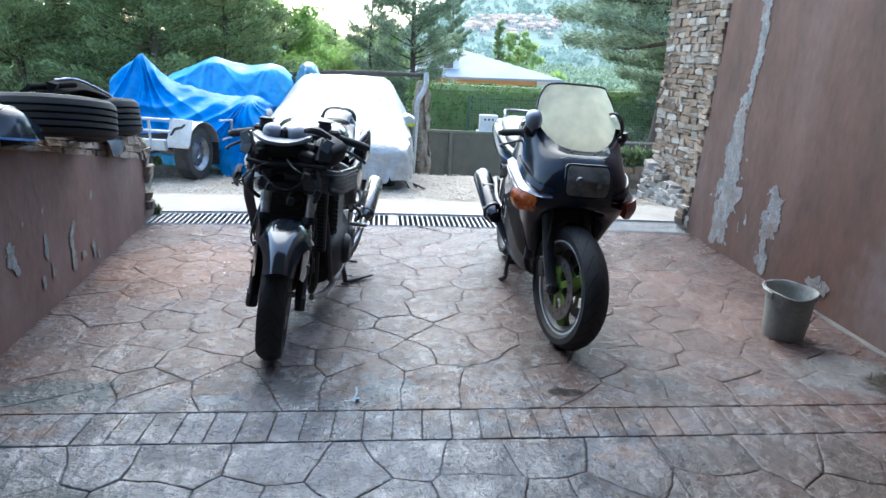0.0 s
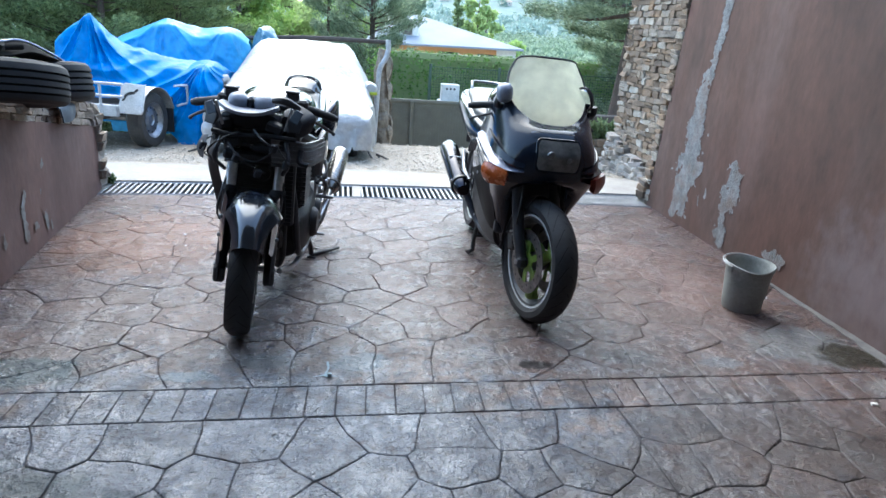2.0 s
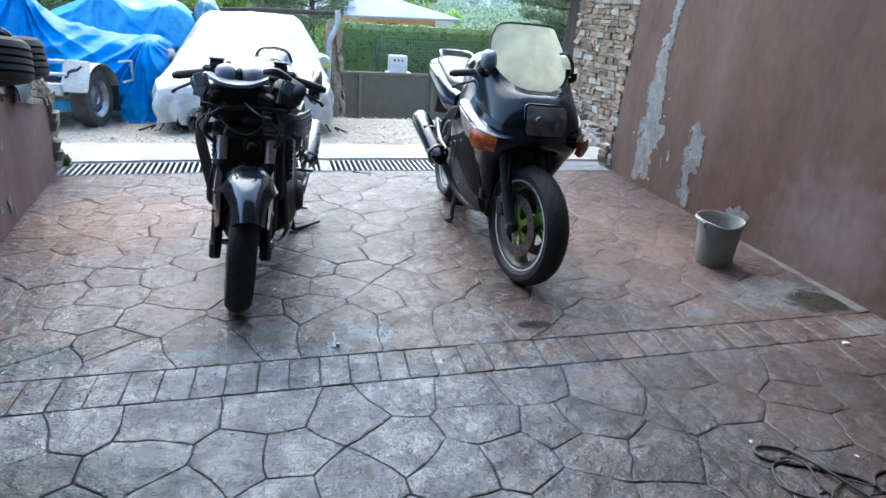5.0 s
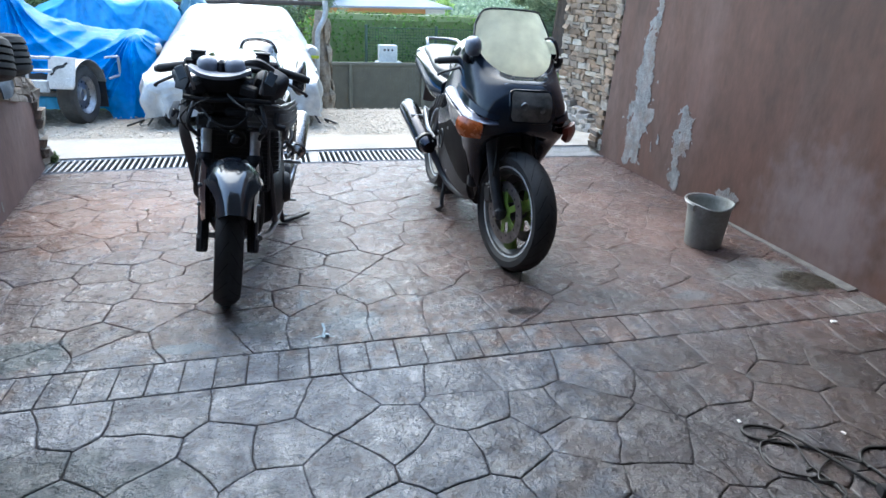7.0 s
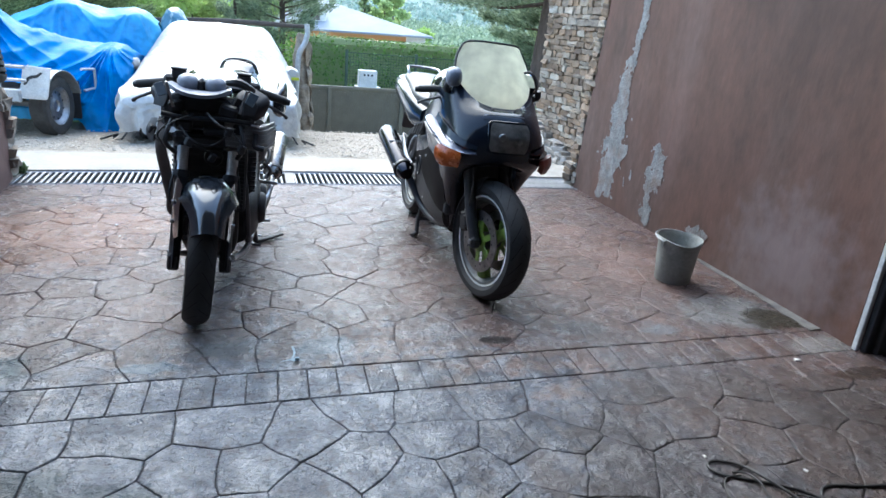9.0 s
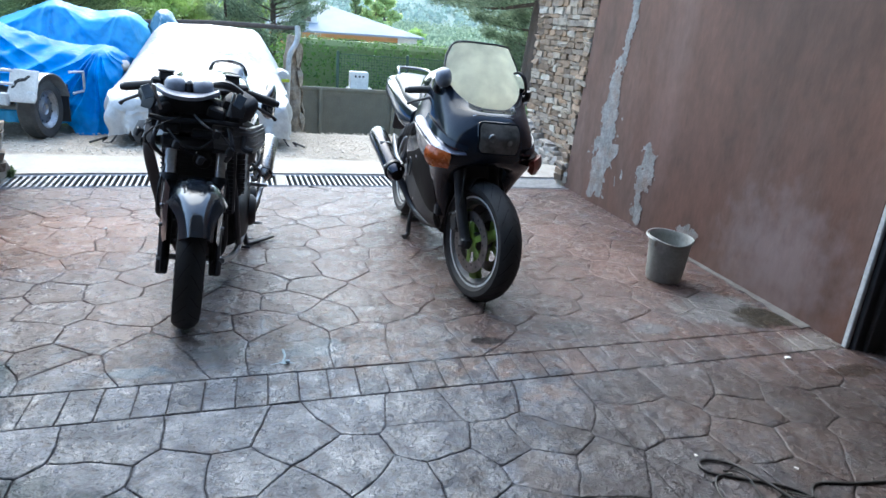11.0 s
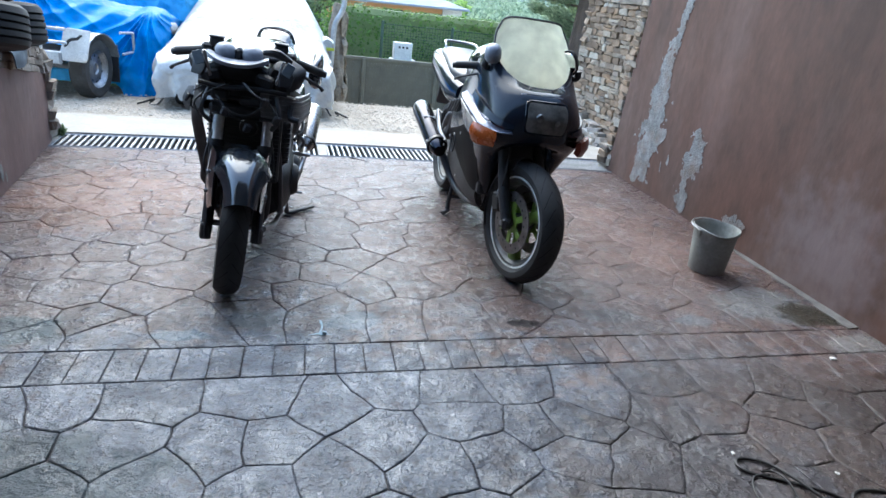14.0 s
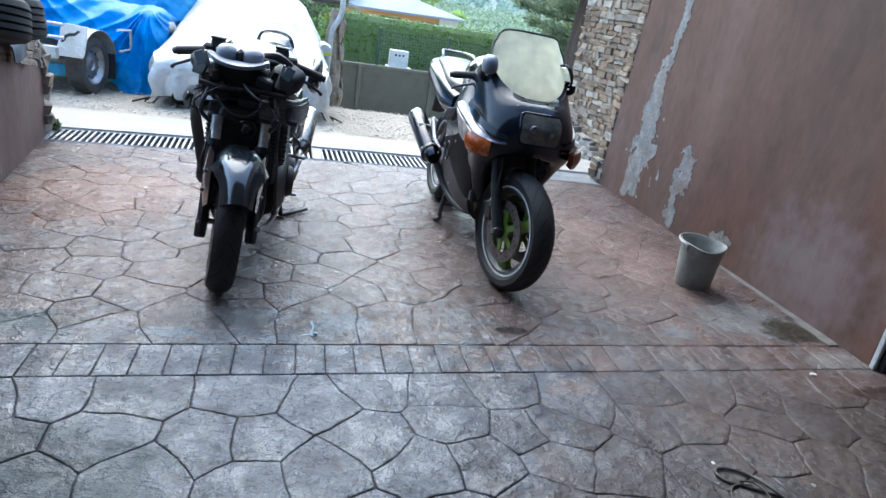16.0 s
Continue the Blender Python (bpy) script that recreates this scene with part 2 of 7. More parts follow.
# low wall's greyer tone, lightened in colour to make up for missing light
M["plaster_low"] = shader("lightened_red_brown_render", (0.158, 0.084, 0.066), (0.116, 0.065, 0.052), 3.0, 0.75, bump=0.25, fine=30,
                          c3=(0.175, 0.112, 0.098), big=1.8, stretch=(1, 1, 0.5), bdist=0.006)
M["bare"] = shader("bare_cement_patch", (0.27, 0.265, 0.255), (0.15, 0.15, 0.145), 16, 0.85, bump=0.8, fine=70, c3=(0.19, 0.15, 0.13), big=7, bdist=0.008)
M["stone"] = stone_mat("rubble_stone", ((0.0, (0.16, 0.12, 0.09)), (0.25, (0.28, 0.21, 0.15)), (0.45, (0.35, 0.25, 0.17)), (0.65, (0.29, 0.245, 0.2)), (0.88, (0.42, 0.36, 0.29)), (1.0, (0.58, 0.54, 0.47))))
M["mortar"] = shader("mortar", (0.19, 0.16, 0.13), (0.12, 0.10, 0.085), 12, 0.95, bump=0.6)
M["capstone"] = stone_mat("cap_stone", ((0.0, (0.19, 0.16, 0.135)), (0.35, (0.29, 0.235, 0.18)), (0.7, (0.36, 0.30, 0.24)), (1.0, (0.46, 0.42, 0.37))))
M["palestone"] = stone_mat("pale_stone", ((0.0, (0.3, 0.28, 0.25)), (0.4, (0.42, 0.38, 0.34)), (0.7, (0.52, 0.49, 0.45)), (1.0, (0.62, 0.6, 0.56))))
M["apron"] = shader("weathered_concrete", (0.39, 0.352, 0.305), (0.30, 0.27, 0.232), 2.5, 0.8, bump=0.4, fine=40)
M["gravel"] = shader("gravel_earth", (0.40, 0.345, 0.275), (0.31, 0.262, 0.204), 5, 0.9, bump=1.0, fine=38, c3=(0.26, 0.23, 0.18), big=0.5, bdist=0.02)
M["pebble"] = shader("pebbles", (0.5, 0.44, 0.36), (0.38, 0.33, 0.265), 9, 0.85, bump=0.3)
# distance haze is put into this pale blue-green base colour
M["land"] = shader("hillside_with_haze", (0.16, 0.22, 0.18), (0.19, 0.25, 0.21), 0.05, 0.95, c3=(0.21, 0.27, 0.23), big=0.008, fine=0.4)
M["soil"] = shader("dry_soil", (0.2, 0.16, 0.11), (0.14, 0.12, 0.08), 4, 0.95, bump=0.6)
M["grate"] = shader("galvanised_grate", (0.28, 0.285, 0.295), (0.2, 0.2, 0.205), 12, 0.45, metal=0.75, bump=0.15)
M["pit"] = shader("drain_channel", (0.03, 0.03, 0.03), (0.05, 0.05, 0.045), 10, 0.9)
M["black_gloss"] = shader("black_blue_paint", (0.006, 0.007, 0.011), (0.010, 0.011, 0.016), 5, 0.07, coat=0.25, spec=0.7, rough2=0.14, fine=110, world_space=False)
M["black_satin"] = shader("black_satin_paint", (0.02, 0.02, 0.023), (0.034, 0.034, 0.037), 14, 0.38, bump=0.1, world_space=False)
M["fairing_black"] = shader("black_fairing_paint", (0.007, 0.011, 0.019), (0.011, 0.0155, 0.025), 5, 0.09, spec=0.3, rough2=0.18, fine=110, world_space=False)
M["mudguard"] = shader("scuffed_dark_blue_paint", (0.008, 0.011, 0.016), (0.02, 0.026, 0.034), 9, 0.08, coat=0.3, spec=0.8, rough2=0.2, bump=0.12, fine=60, world_space=False)
M["trim_paint"] = shader("silver_blue_edge_and_sheen", (0.17, 0.205, 0.29), (0.11, 0.135, 0.2), 6, 0.24, metal=0.45, rough2=0.24, world_space=False)
M["brown_cowl"] = shader("dusty_brown_plastic", (0.052, 0.042, 0.037), (0.034, 0.029, 0.026), 9, 0.6, bump=0.2, world_space=False)
M["vinyl"] = shader("black_vinyl", (0.014, 0.014, 0.016), (0.022, 0.022, 0.024), 14, 0.34, spec=0.5, rough2=0.44, world_space=False)
M["side_panel"] = shader("dusty_dark_fairing", (0.013, 0.0115, 0.011), (0.021, 0.018, 0.0165), 5, 0.45, rough2=0.6, spec=0.02, fine=90, world_space=False)
M["black_plastic"] = shader("black_plastic", (0.015, 0.016, 0.019), (0.028, 0.029, 0.033), 18, 0.45, bump=0.15, world_space=False)
M["rubber"] = shader("tyre_rubber", (0.018, 0.018, 0.0185), (0.03, 0.029, 0.028), 12, 0.65, bump=0.25, world_space=False)
M["engine"] = shader("dirty_engine_metal", (0.024, 0.023, 0.023), (0.055, 0.052, 0.05), 16, 0.5, metal=0.4, bump=0.3, world_space=False)
M["alu"] = shader("worn_aluminium", (0.42, 0.42, 0.43), (0.28, 0.28, 0.28), 14, 0.33, metal=0.9, bump=0.1, world_space=False)
M["fork"] = shader("dull_fork_tube", (0.75, 0.75, 0.74), (0.62, 0.62, 0.61), 12, 0.3, metal=0.5, world_space=False)
M["chrome"] = shader("polished_steel", (0.34, 0.32, 0.29), (0.22, 0.2, 0.18), 7, 0.2, metal=1.0, world_space=False)
M["dark_steel"] = shader("dark_tinted_steel", (0.032, 0.034, 0.042), (0.02, 0.021, 0.027), 6, 0.14, metal=1.0, world_space=False)
M["groove"] = shader("tread_groove_black", (0.006, 0.006, 0.006), (0.01, 0.01, 0.01), 12, 0.9, spec=0.1, world_space=False)
M["mirror"] = shader("mirror_glass", (0.85, 0.86, 0.86), (0.8, 0.81, 0.81), 8, 0.04, metal=1.0, rough2=0.07, world_space=False)
M["palewrap"] = shader("pale_blue_plastic_wrap", (0.06, 0.17, 0.25), (0.4, 0.5, 0.56), 9, 0.3, bump=0.5, cut=(0.5, 0.6))
M["greyplastic"] = shader("grey_plastic", (0.23, 0.255, 0.31), (0.17, 0.19, 0.23), 8, 0.3, bump=0.1, world_space=False)
M["palecloth"] = shader("dirty_pale_plastic", (0.3, 0.3, 0.29), (0.12, 0.118, 0.112), 30, 0.6, bump=0.4, world_space=False)
M["rib"] = shader("grey_duct_plastic", (0.17, 0.168, 0.168), (0.115, 0.114, 0.114), 9, 0.4, bump=0.15, world_space=False)
M["amber"] = shader("amber_lens", (0.55, 0.11, 0.02), (0.62, 0.15, 0.03), 20, 0.2, coat=0.6, trans=0.25, world_space=False)
M["redamber"] = shader("dark_amber_lens", (0.17, 0.022, 0.012), (0.22, 0.032, 0.016), 20, 0.25, coat=0.5, trans=0.2, world_space=False)
M["lens"] = shader("headlight_glass", (0.15, 0.147, 0.137), (0.05, 0.05, 0.05), 11, 0.14, bump=0.25, coat=0.6, cut=(0.45, 0.7), world_space=False)
M["lens_dark"] = shader("reflector_bowl", (0.25, 0.25, 0.25), (0.1, 0.1, 0.1), 12, 0.25, metal=0.9, world_space=False)
M["lime"] = shader("lime_green_wheel_paint", (0.22, 0.34, 0.05), (0.13, 0.2, 0.04), 9, 0.4, world_space=False)
M["rim"] = shader("grey_cast_wheel", (0.13, 0.13, 0.125), (0.07, 0.07, 0.068), 12, 0.42, metal=0.4, world_space=False)
M["ring"] = shader("white_rim_stripe", (0.78, 0.79, 0.76), (0.6, 0.61, 0.58), 10, 0.45, world_space=False)
M["disc"] = shader("brake_disc_steel", (0.27, 0.25, 0.24), (0.18, 0.165, 0.155), 18, 0.35, metal=0.85, world_space=False)
M["bucket"] = shader("grey_builder_bucket", (0.27, 0.28, 0.26), (0.2, 0.205, 0.19), 8, 0.6, bump=0.2, world_space=False, c3=(0.38, 0.38, 0.35), big=6)
M["tarp"] = shader("blue_tarpaulin", (0.002, 0.23, 0.58), (0.001, 0.185, 0.5), 3, 0.42, spec=0.3, bump=0.35, fine=14, bdist=0.02, c3=(0.003, 0.27, 0.63), big=1.6)
M["tarp_pale"] = shader("pale_blue_tarpaulin", (0.05, 0.34, 0.62), (0.03, 0.28, 0.55), 3, 0.38, spec=0.5, bump=0.35, fine=14, bdist=0.02, c3=(0.06, 0.38, 0.66), big=1.6)
M["old_tyre"] = shader("dusty_tyre_rubber", (0.014, 0.014, 0.0145), (0.024, 0.0235, 0.023), 12, 0.7, bump=0.25, world_space=False)
M["matte_black"] = shader("scuffed_matte_black_plastic", (0.013, 0.014, 0.017), (0.026, 0.027, 0.031), 12, 0.45, spec=0.3, bump=0.3, world_space=False)
M["dusty_tyre"] = shader("dusty_grey_tyre", (0.06, 0.056, 0.05), (0.035, 0.033, 0.031), 7, 0.8, bump=0.25, world_space=False)
M["cover"] = shader("silver_white_car_cover", (0.47, 0.462, 0.44), (0.375, 0.37, 0.355), 2.4, 0.36, bump=0.6, fine=11, bdist=0.03, metal=0.15)
M["galv"] = shader("galvanised_steel", (0.5, 0.51, 0.52), (0.38, 0.39, 0.4), 12, 0.45, metal=0.7, bump=0.1)
M["whiteplate"] = shader("scuffed_white_plate", (0.78, 0.76, 0.72), (0.62, 0.6, 0.56), 6, 0.5)
M["gate"] = shader("olive_brown_gate_paint", (0.16, 0.148, 0.108), (0.13, 0.122, 0.088), 5, 0.5)
M["white"] = shader("white_painted_masonry", (0.72, 0.71, 0.68), (0.6, 0.59, 0.56), 4, 0.7)
M["roof"] = shader("grey_roof_sheets", (0.27, 0.3, 0.335), (0.235, 0.26, 0.295), 0.6, 0.6)
M["orange"] = shader("orange_house_wall", (0.62, 0.33, 0.15), (0.55, 0.28, 0.12), 0.8, 0.8)
M["housewhite"] = shader("pale_house_wall", (0.66, 0.57, 0.5), (0.56, 0.47, 0.41), 0.1, 0.8)
M["tile"] = shader("clay_roof", (0.52, 0.38, 0.3), (0.46, 0.33, 0.26), 0.2, 0.85)
M["bark"] = shader("pine_bark", (0.12, 0.085, 0.065), (0.075, 0.055, 0.045), 9, 0.9, bump=0.9, bdist=0.02, stretch=(1, 1, 0.25))
M["straw"] = shader("dead_ivy", (0.34, 0.28, 0.21), (0.19, 0.15, 0.11), 16, 0.9, bump=0.8)
M["wood"] = shader("dark_rail_wood", (0.07, 0.055, 0.045), (0.045, 0.035, 0.03), 8, 0.8, bump=0.3)
M["mesh"] = shader("green_fence_wire", (0.06, 0.1, 0.07), (0.05, 0.085, 0.06), 6, 0.5)
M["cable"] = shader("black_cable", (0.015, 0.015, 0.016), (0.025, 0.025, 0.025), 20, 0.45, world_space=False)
M["garage"] = shader("garage_wall_paint", (0.42, 0.41, 0.4), (0.36, 0.35, 0.34), 2, 0.9)
M["darkdoor"] = shader("dark_door_leaf", (0.022, 0.02, 0.02), (0.035, 0.032, 0.03), 6, 0.5, bump=0.1)
M["trimwhite"] = shader("pale_metal_edge", (0.6, 0.62, 0.62), (0.5, 0.52, 0.52), 6, 0.35, metal=0.3)
M["yellow"] = shader("yellow_green_plastic", (0.45, 0.5, 0.03), (0.4, 0.42, 0.03), 8, 0.4)
M["bluepaint"] = shader("white_blue_stain", (0.36, 0.45, 0.5), (0.2, 0.31, 0.39), 20, 0.6)
M["chip"] = shader("white_paint_chip", (0.75, 0.74, 0.72), (0.62, 0.61, 0.6), 12, 0.7)
M["hose_blue"] = shader("faded_blue_plastic", (0.04, 0.16, 0.42), (0.03, 0.12, 0.34), 9, 0.5, world_space=False)
M["bluegrey"] = shader("dusty_blue_grey_plastic", (0.08, 0.105, 0.13), (0.055, 0.075, 0.095), 9, 0.45, world_space=False)


def leaf_mat(name, dark, light, hue=0.0):
    """Leaf colour that varies leaf by leaf, with some light coming through."""
    m = bpy.data.materials.new(name)
    m.use_nodes = True
    n, l = m.node_tree.nodes, m.node_tree.links
    b = n["Principled BSDF"]
    geo = n.new("ShaderNodeNewGeometry")
    mx = n.new("ShaderNodeMix")
    mx.data_type = "RGBA"
    mx.inputs[6].default_value, mx.inputs[7].default_value = (*dark, 1), (*light, 1)
    l.new(geo.outputs["Random Per Island"], mx.inputs[0])
    l.new(mx.outputs[2], b.inputs["Base Color"])
    b.inputs["Roughness"].default_value = 0.65
    tr = n.new("ShaderNodeBsdfTranslucent")
    l.new(mx.outputs[2], tr.inputs[0])
    ms = n.new("ShaderNodeMixShader")
    ms.inputs[0].default_value = 0.4
    l.new(b.outputs[0], ms.inputs[1])
    l.new(tr.outputs[0], ms.inputs[2])
    l.new(ms.outputs[0], n["Material Output"].inputs[0])
    return m




def screen_mat():
    """Hazed clear plastic: light comes through it from behind, scattered."""
    m = shader("hazed_windscreen", (0.82, 0.82, 0.72), (0.62, 0.64, 0.55), 7, 0.2, coat=0.3, fine=26, world_space=False, rough2=0.4)
    n, l = m.node_tree.nodes, m.node_tree.links
    b = n["Principled BSDF"]
    tr = n.new("ShaderNodeBsdfTranslucent")
    tr.inputs[0].default_value = (1.0, 1.0, 0.89, 1)
    ms = n.new("ShaderNodeMixShader")
    ms.inputs[0].default_value = 0.9
    l.new(b.outputs[0], ms.inputs[1])
    l.new(tr.outputs[0], ms.inputs[2])
    clear = n.new("ShaderNodeBsdfTransparent")
    clear.inputs[0].default_value = (0.93, 0.95, 0.88, 1)
    m2 = n.new("ShaderNodeMixShader")
    haze = n.new("ShaderNodeTexNoise")
    haze.inputs["Scale"].default_value, haze.inputs["Detail"].default_value = 9.0, 6.0
    l.new(n.new("ShaderNodeTexCoord").outputs["Object"], haze.inputs["Vector"])
    mr = n.new("ShaderNodeMapRange")
    for k, v in enumerate((0.35, 0.7, 0.0, 0.36)):
        mr.inputs[k + 1].default_value = v
    l.new(haze.outputs["Fac"], mr.inputs[0])
    l.new(mr.outputs[0], m2.inputs[0])
    l.new(ms.outputs[0], m2.inputs[1])
    l.new(clear.outputs[0], m2.inputs[2])
    l.new(m2.outputs[0], n["Material Output"].inputs[0])
    return m


M["screen"] = screen_mat()
M["needle"] = leaf_mat("dark_pine_needles", (0.10, 0.152, 0.062), (0.37, 0.44, 0.20))
M["pine"] = leaf_mat("grey_green_pine_needles", (0.11, 0.17, 0.105), (0.37, 0.44, 0.29))
M["bright"] = leaf_mat("bright_green_leaves", (0.26, 0.4, 0.1), (0.44, 0.57, 0.19))
M["willow"] = leaf_mat("yellow_green_leaves", (0.36, 0.46, 0.17), (0.52, 0.6, 0.28))
M["hedge"] = leaf_mat("hedge_leaves", (0.065, 0.145, 0.03), (0.21, 0.37, 0.075))
# leaf colour paled towards blue-green to carry the haze
M["far"] = leaf_mat("far_leaves_with_haze", (0.25, 0.34, 0.29), (0.33, 0.42, 0.37))
M["weed"] = leaf_mat("weed_leaves", (0.08, 0.13, 0.05), (0.22, 0.28, 0.13))


# ---- mesh helpers ----
def thing(name, m=None, label="", category="", group="", kind=""):
    ob = new(name)
    ob.matrix_world = m if m is not None else Matrix()
    ob.empty_display_size = 0.1
    return tagged(ob, label, category, group, kind)


def obj(name, geo, material, parent=None, label="", smooth=35, category="", kind="", group=""):
    """One mesh object of (vertices, faces), or of a mesh that is there already."""
    if isinstance(geo, bpy.types.Mesh):
        me = geo
    else:
        me = bpy.data.meshes.new(name)
        me.from_pydata([tuple(map(float, v)) for v in geo[0]], [], [tuple(map(int, f)) for f in geo[1]])
        me.materials.append(M[material])
        if smooth:
            me.shade_smooth()
            me.set_sharp_from_angle(angle=radians(smooth))
        me.update()
    ob = new(name, me)
    ob.parent = parent
    return tagged(ob, label, category, group, kind)


def part(name, geo, material, parent, label="", smooth=35):
    return obj(name, geo, material, parent, label, smooth)


def join(*geos):
    v, f = [], []
    for a, b in geos:
        o = len(v)
        v += [tuple(p) for p in a]
        f += [tuple(i + o for i in q) for q in b]
    return v, f


def moved(geo, m):
    return [tuple(m @ Vector(p)) for p in geo[0]], geo[1]


def box(c, s, bevel=0.0, m=None, seg=1):
    """A box with centre c and sizes s, its edges bevelled."""
    bm = bmesh.new()
    bmesh.ops.create_cube(bm, size=1)
    for v in bm.verts:
        v.co = Vector((v.co.x * s[0], v.co.y * s[1], v.co.z * s[2]))
    if bevel:
        bmesh.ops.bevel(bm, geom=bm.edges[:], offset=bevel, segments=seg, affect="EDGES", profile=0.6)
    m = Matrix.Translation(c) @ (m if m is not None else Matrix())
    bm.verts.index_update()
    g = [tuple(m @ v.co) for v in bm.verts], [tuple(v.index for v in f.verts) for f in bm.faces]
    bm.free()
    return g


def spline(pts, n):
    """n points along a Catmull-Rom curve through pts."""
    p = np.array(pts, float)
    p = np.vstack([2 * p[0] - p[1], p, 2 * p[-1] - p[-2]])
    out = []
    for s in np.linspace(0, len(pts) - 1 - 1e-9, n):
        i = int(s)
        t = s - i
        a, b, c, d = p[i:i + 4]
        out.append(0.5 * (2 * b + (c - a) * t + (2 * a - 5 * b + 4 * c - d) * t * t + (3 * b - a - 3 * c + d) * t ** 3))
    return np.array(out)


def tube(pts, r, n=10, smooth=0, cap=True):
    """A tube along pts; r is one radius or one for each point."""
    p = spline(pts, smooth) if smooth else np.array(pts, float)
    rs = np.interp(np.linspace(0, 1, len(p)), np.linspace(0, 1, len(r)), r) if hasattr(r, "__len__") else [r] * len(p)
    v, f = [], []
    up = Vector((0, 0, 1))
    old = None
    for i, q in enumerate(p):
        d = Vector(p[min(i + 1, len(p) - 1)] - p[max(i - 1, 0)]).normalized()
        if old is None:
            side = d.cross(up if abs(d.z) < 0.9 else Vector((1, 0, 0))).normalized()
        else:
            side = (old - d * old.dot(d)).normalized()
        old = side
        other = d.cross(side)
        for k in range(n):
            a = 2 * math.pi * k / n
            v.append(tuple(Vector(q) + float(rs[i]) * (math.cos(a) * side + math.sin(a) * other)))
    for i in range(len(p) - 1):
        for k in range(n):
            a, b = i * n + k, i * n + (k + 1) % n
            f.append((a, b, b + n, a + n))
    if cap:
        f.append(tuple(range(n))[::-1])
        f.append(tuple(range(len(v) - n, len(v))))
    return v, f


def lathe(profile, n=32, axis="z", closed=False, m=None):
    """Turns (radius, height) pairs round an axis."""
    v, f = [], []
    k = len(profile)
    for i in range(n):
        a = 2 * math.pi * i / n
        for r, h in profile:
            x, y = r * math.cos(a), r * math.sin(a)
            v.append({"z": (x, y, h), "x": (h, x, y), "y": (x, h, y)}[axis])
    for i in range(n):
        for j in range(k if closed else k - 1):
            a, b = i * k + j, i * k + (j + 1) % k
            c, d = ((i + 1) % n) * k + (j + 1) % k, ((i + 1) % n) * k + j
            f.append((a, b, c, d))
    g = (v, f)
    return moved(g, m) if m is not None else g


def loft(rings, n=20, cap=True, axis="y"):
    """A body through rounded sections (station, centre across, centre up, half width, half height, squareness)."""
    v, f = [], []
    for st, cx, cz, hw, hh, e in rings:
        for k in range(n):
            a = 2 * math.pi * k / n
            c, s = math.cos(a), math.sin(a)
            x = cx + hw * math.copysign(abs(c) ** (2 / e), c)
            z = cz + hh * math.copysign(abs(s) ** (2 / e), s)
            v.append((x, st, z) if axis == "y" else (st, x, z) if axis == "x" else (x, z, st))
    for i in range(len(rings) - 1):
        for k in range(n):
            a, b = i * n + k, i * n + (k + 1) % n
            f.append((a, b, b + n, a + n))
    if cap:
        f.append(tuple(range(n))[::-1])
        f.append(tuple(range(len(v) - n, len(v))))
    return v, f


def smooth_rings(rings, k):
    return [tuple(r) for r in spline(rings, k)]


def sheet(rows, nu=24, nv=16, mirror=False, thick=0.0):
    """A smooth surface through a grid of points; mirrored in x, and given a thickness inwards, if asked."""
    g = np.array(rows, float)
    g = np.array([spline(r, nu) for r in g])
    g = np.array([spline(g[:, j], nv) for j in range(nu)]).transpose(1, 0, 2)

    def quads(a, flip, o):
        h, w = a.shape[:2]
        q = []
        for i in range(h - 1):
            for j in range(w - 1):
                t = (o + i * w + j, o + i * w + j + 1, o + (i + 1) * w + j + 1, o + (i + 1) * w + j)
                q.append(t[::-1] if flip else t)
        return q
    if mirror:
        left = g[:, ::-1].copy()
        left[..., 0] *= -1
        g = np.concatenate([left[:, :-1], g], 1)
    h, w = g.shape[:2]
    du, dv = np.gradient(g, axis=1), np.gradient(g, axis=0)
    nrm = np.cross(du, dv)
    nrm /= np.linalg.norm(nrm, axis=2, keepdims=True) + 1e-9
    v = [tuple(p) for p in g.reshape(-1, 3)]
    f = quads(g, False, 0)
    if thick:
        inner = g - nrm * thick
        o = len(v)
        v += [tuple(p) for p in inner.reshape(-1, 3)]
        f += quads(g, True, o)
        rim = [(0, j) for j in range(w)] + [(i, w - 1) for i in range(1, h)] + [(h - 1, j) for j in range(w - 2, -1, -1)] + [(i, 0) for i in range(h - 2, 0, -1)]
        for (a, b), (c, d) in zip(rim, rim[1:] + rim[:1]):
            f.append((a * w + b, o + a * w + b, o + c * w + d, c * w + d))
    return v, f


def rod(a, b, r, n=10):
    return tube([a, b], r, n)


def pillow(poly, z0, z1):
    """A stamped stone: steep edge, soft rounded shoulder, flat top."""
    p = np.array(poly, float)
    d = p.mean(0) - p
    far = np.linalg.norm(d, axis=1, keepdims=True) + 1e-9
    k = len(p)
    rings = [(p + d * np.minimum(0.45, s / far), z) for s, z in ((0, z0), (0.0004, z1 - 0.0035), (0.0022, z1 - 0.001), (0.006, z1 - 0.0002), (0.012, z1))]
    v = [(x, y, z) for q, z in rings for x, y in q]
    f = [(i * k + j, i * k + (j + 1) % k, (i + 1) * k + (j + 1) % k, (i + 1) * k + j) for i in range(4) for j in range(k)]
    return v, f + [tuple(range(4 * k, 5 * k))]


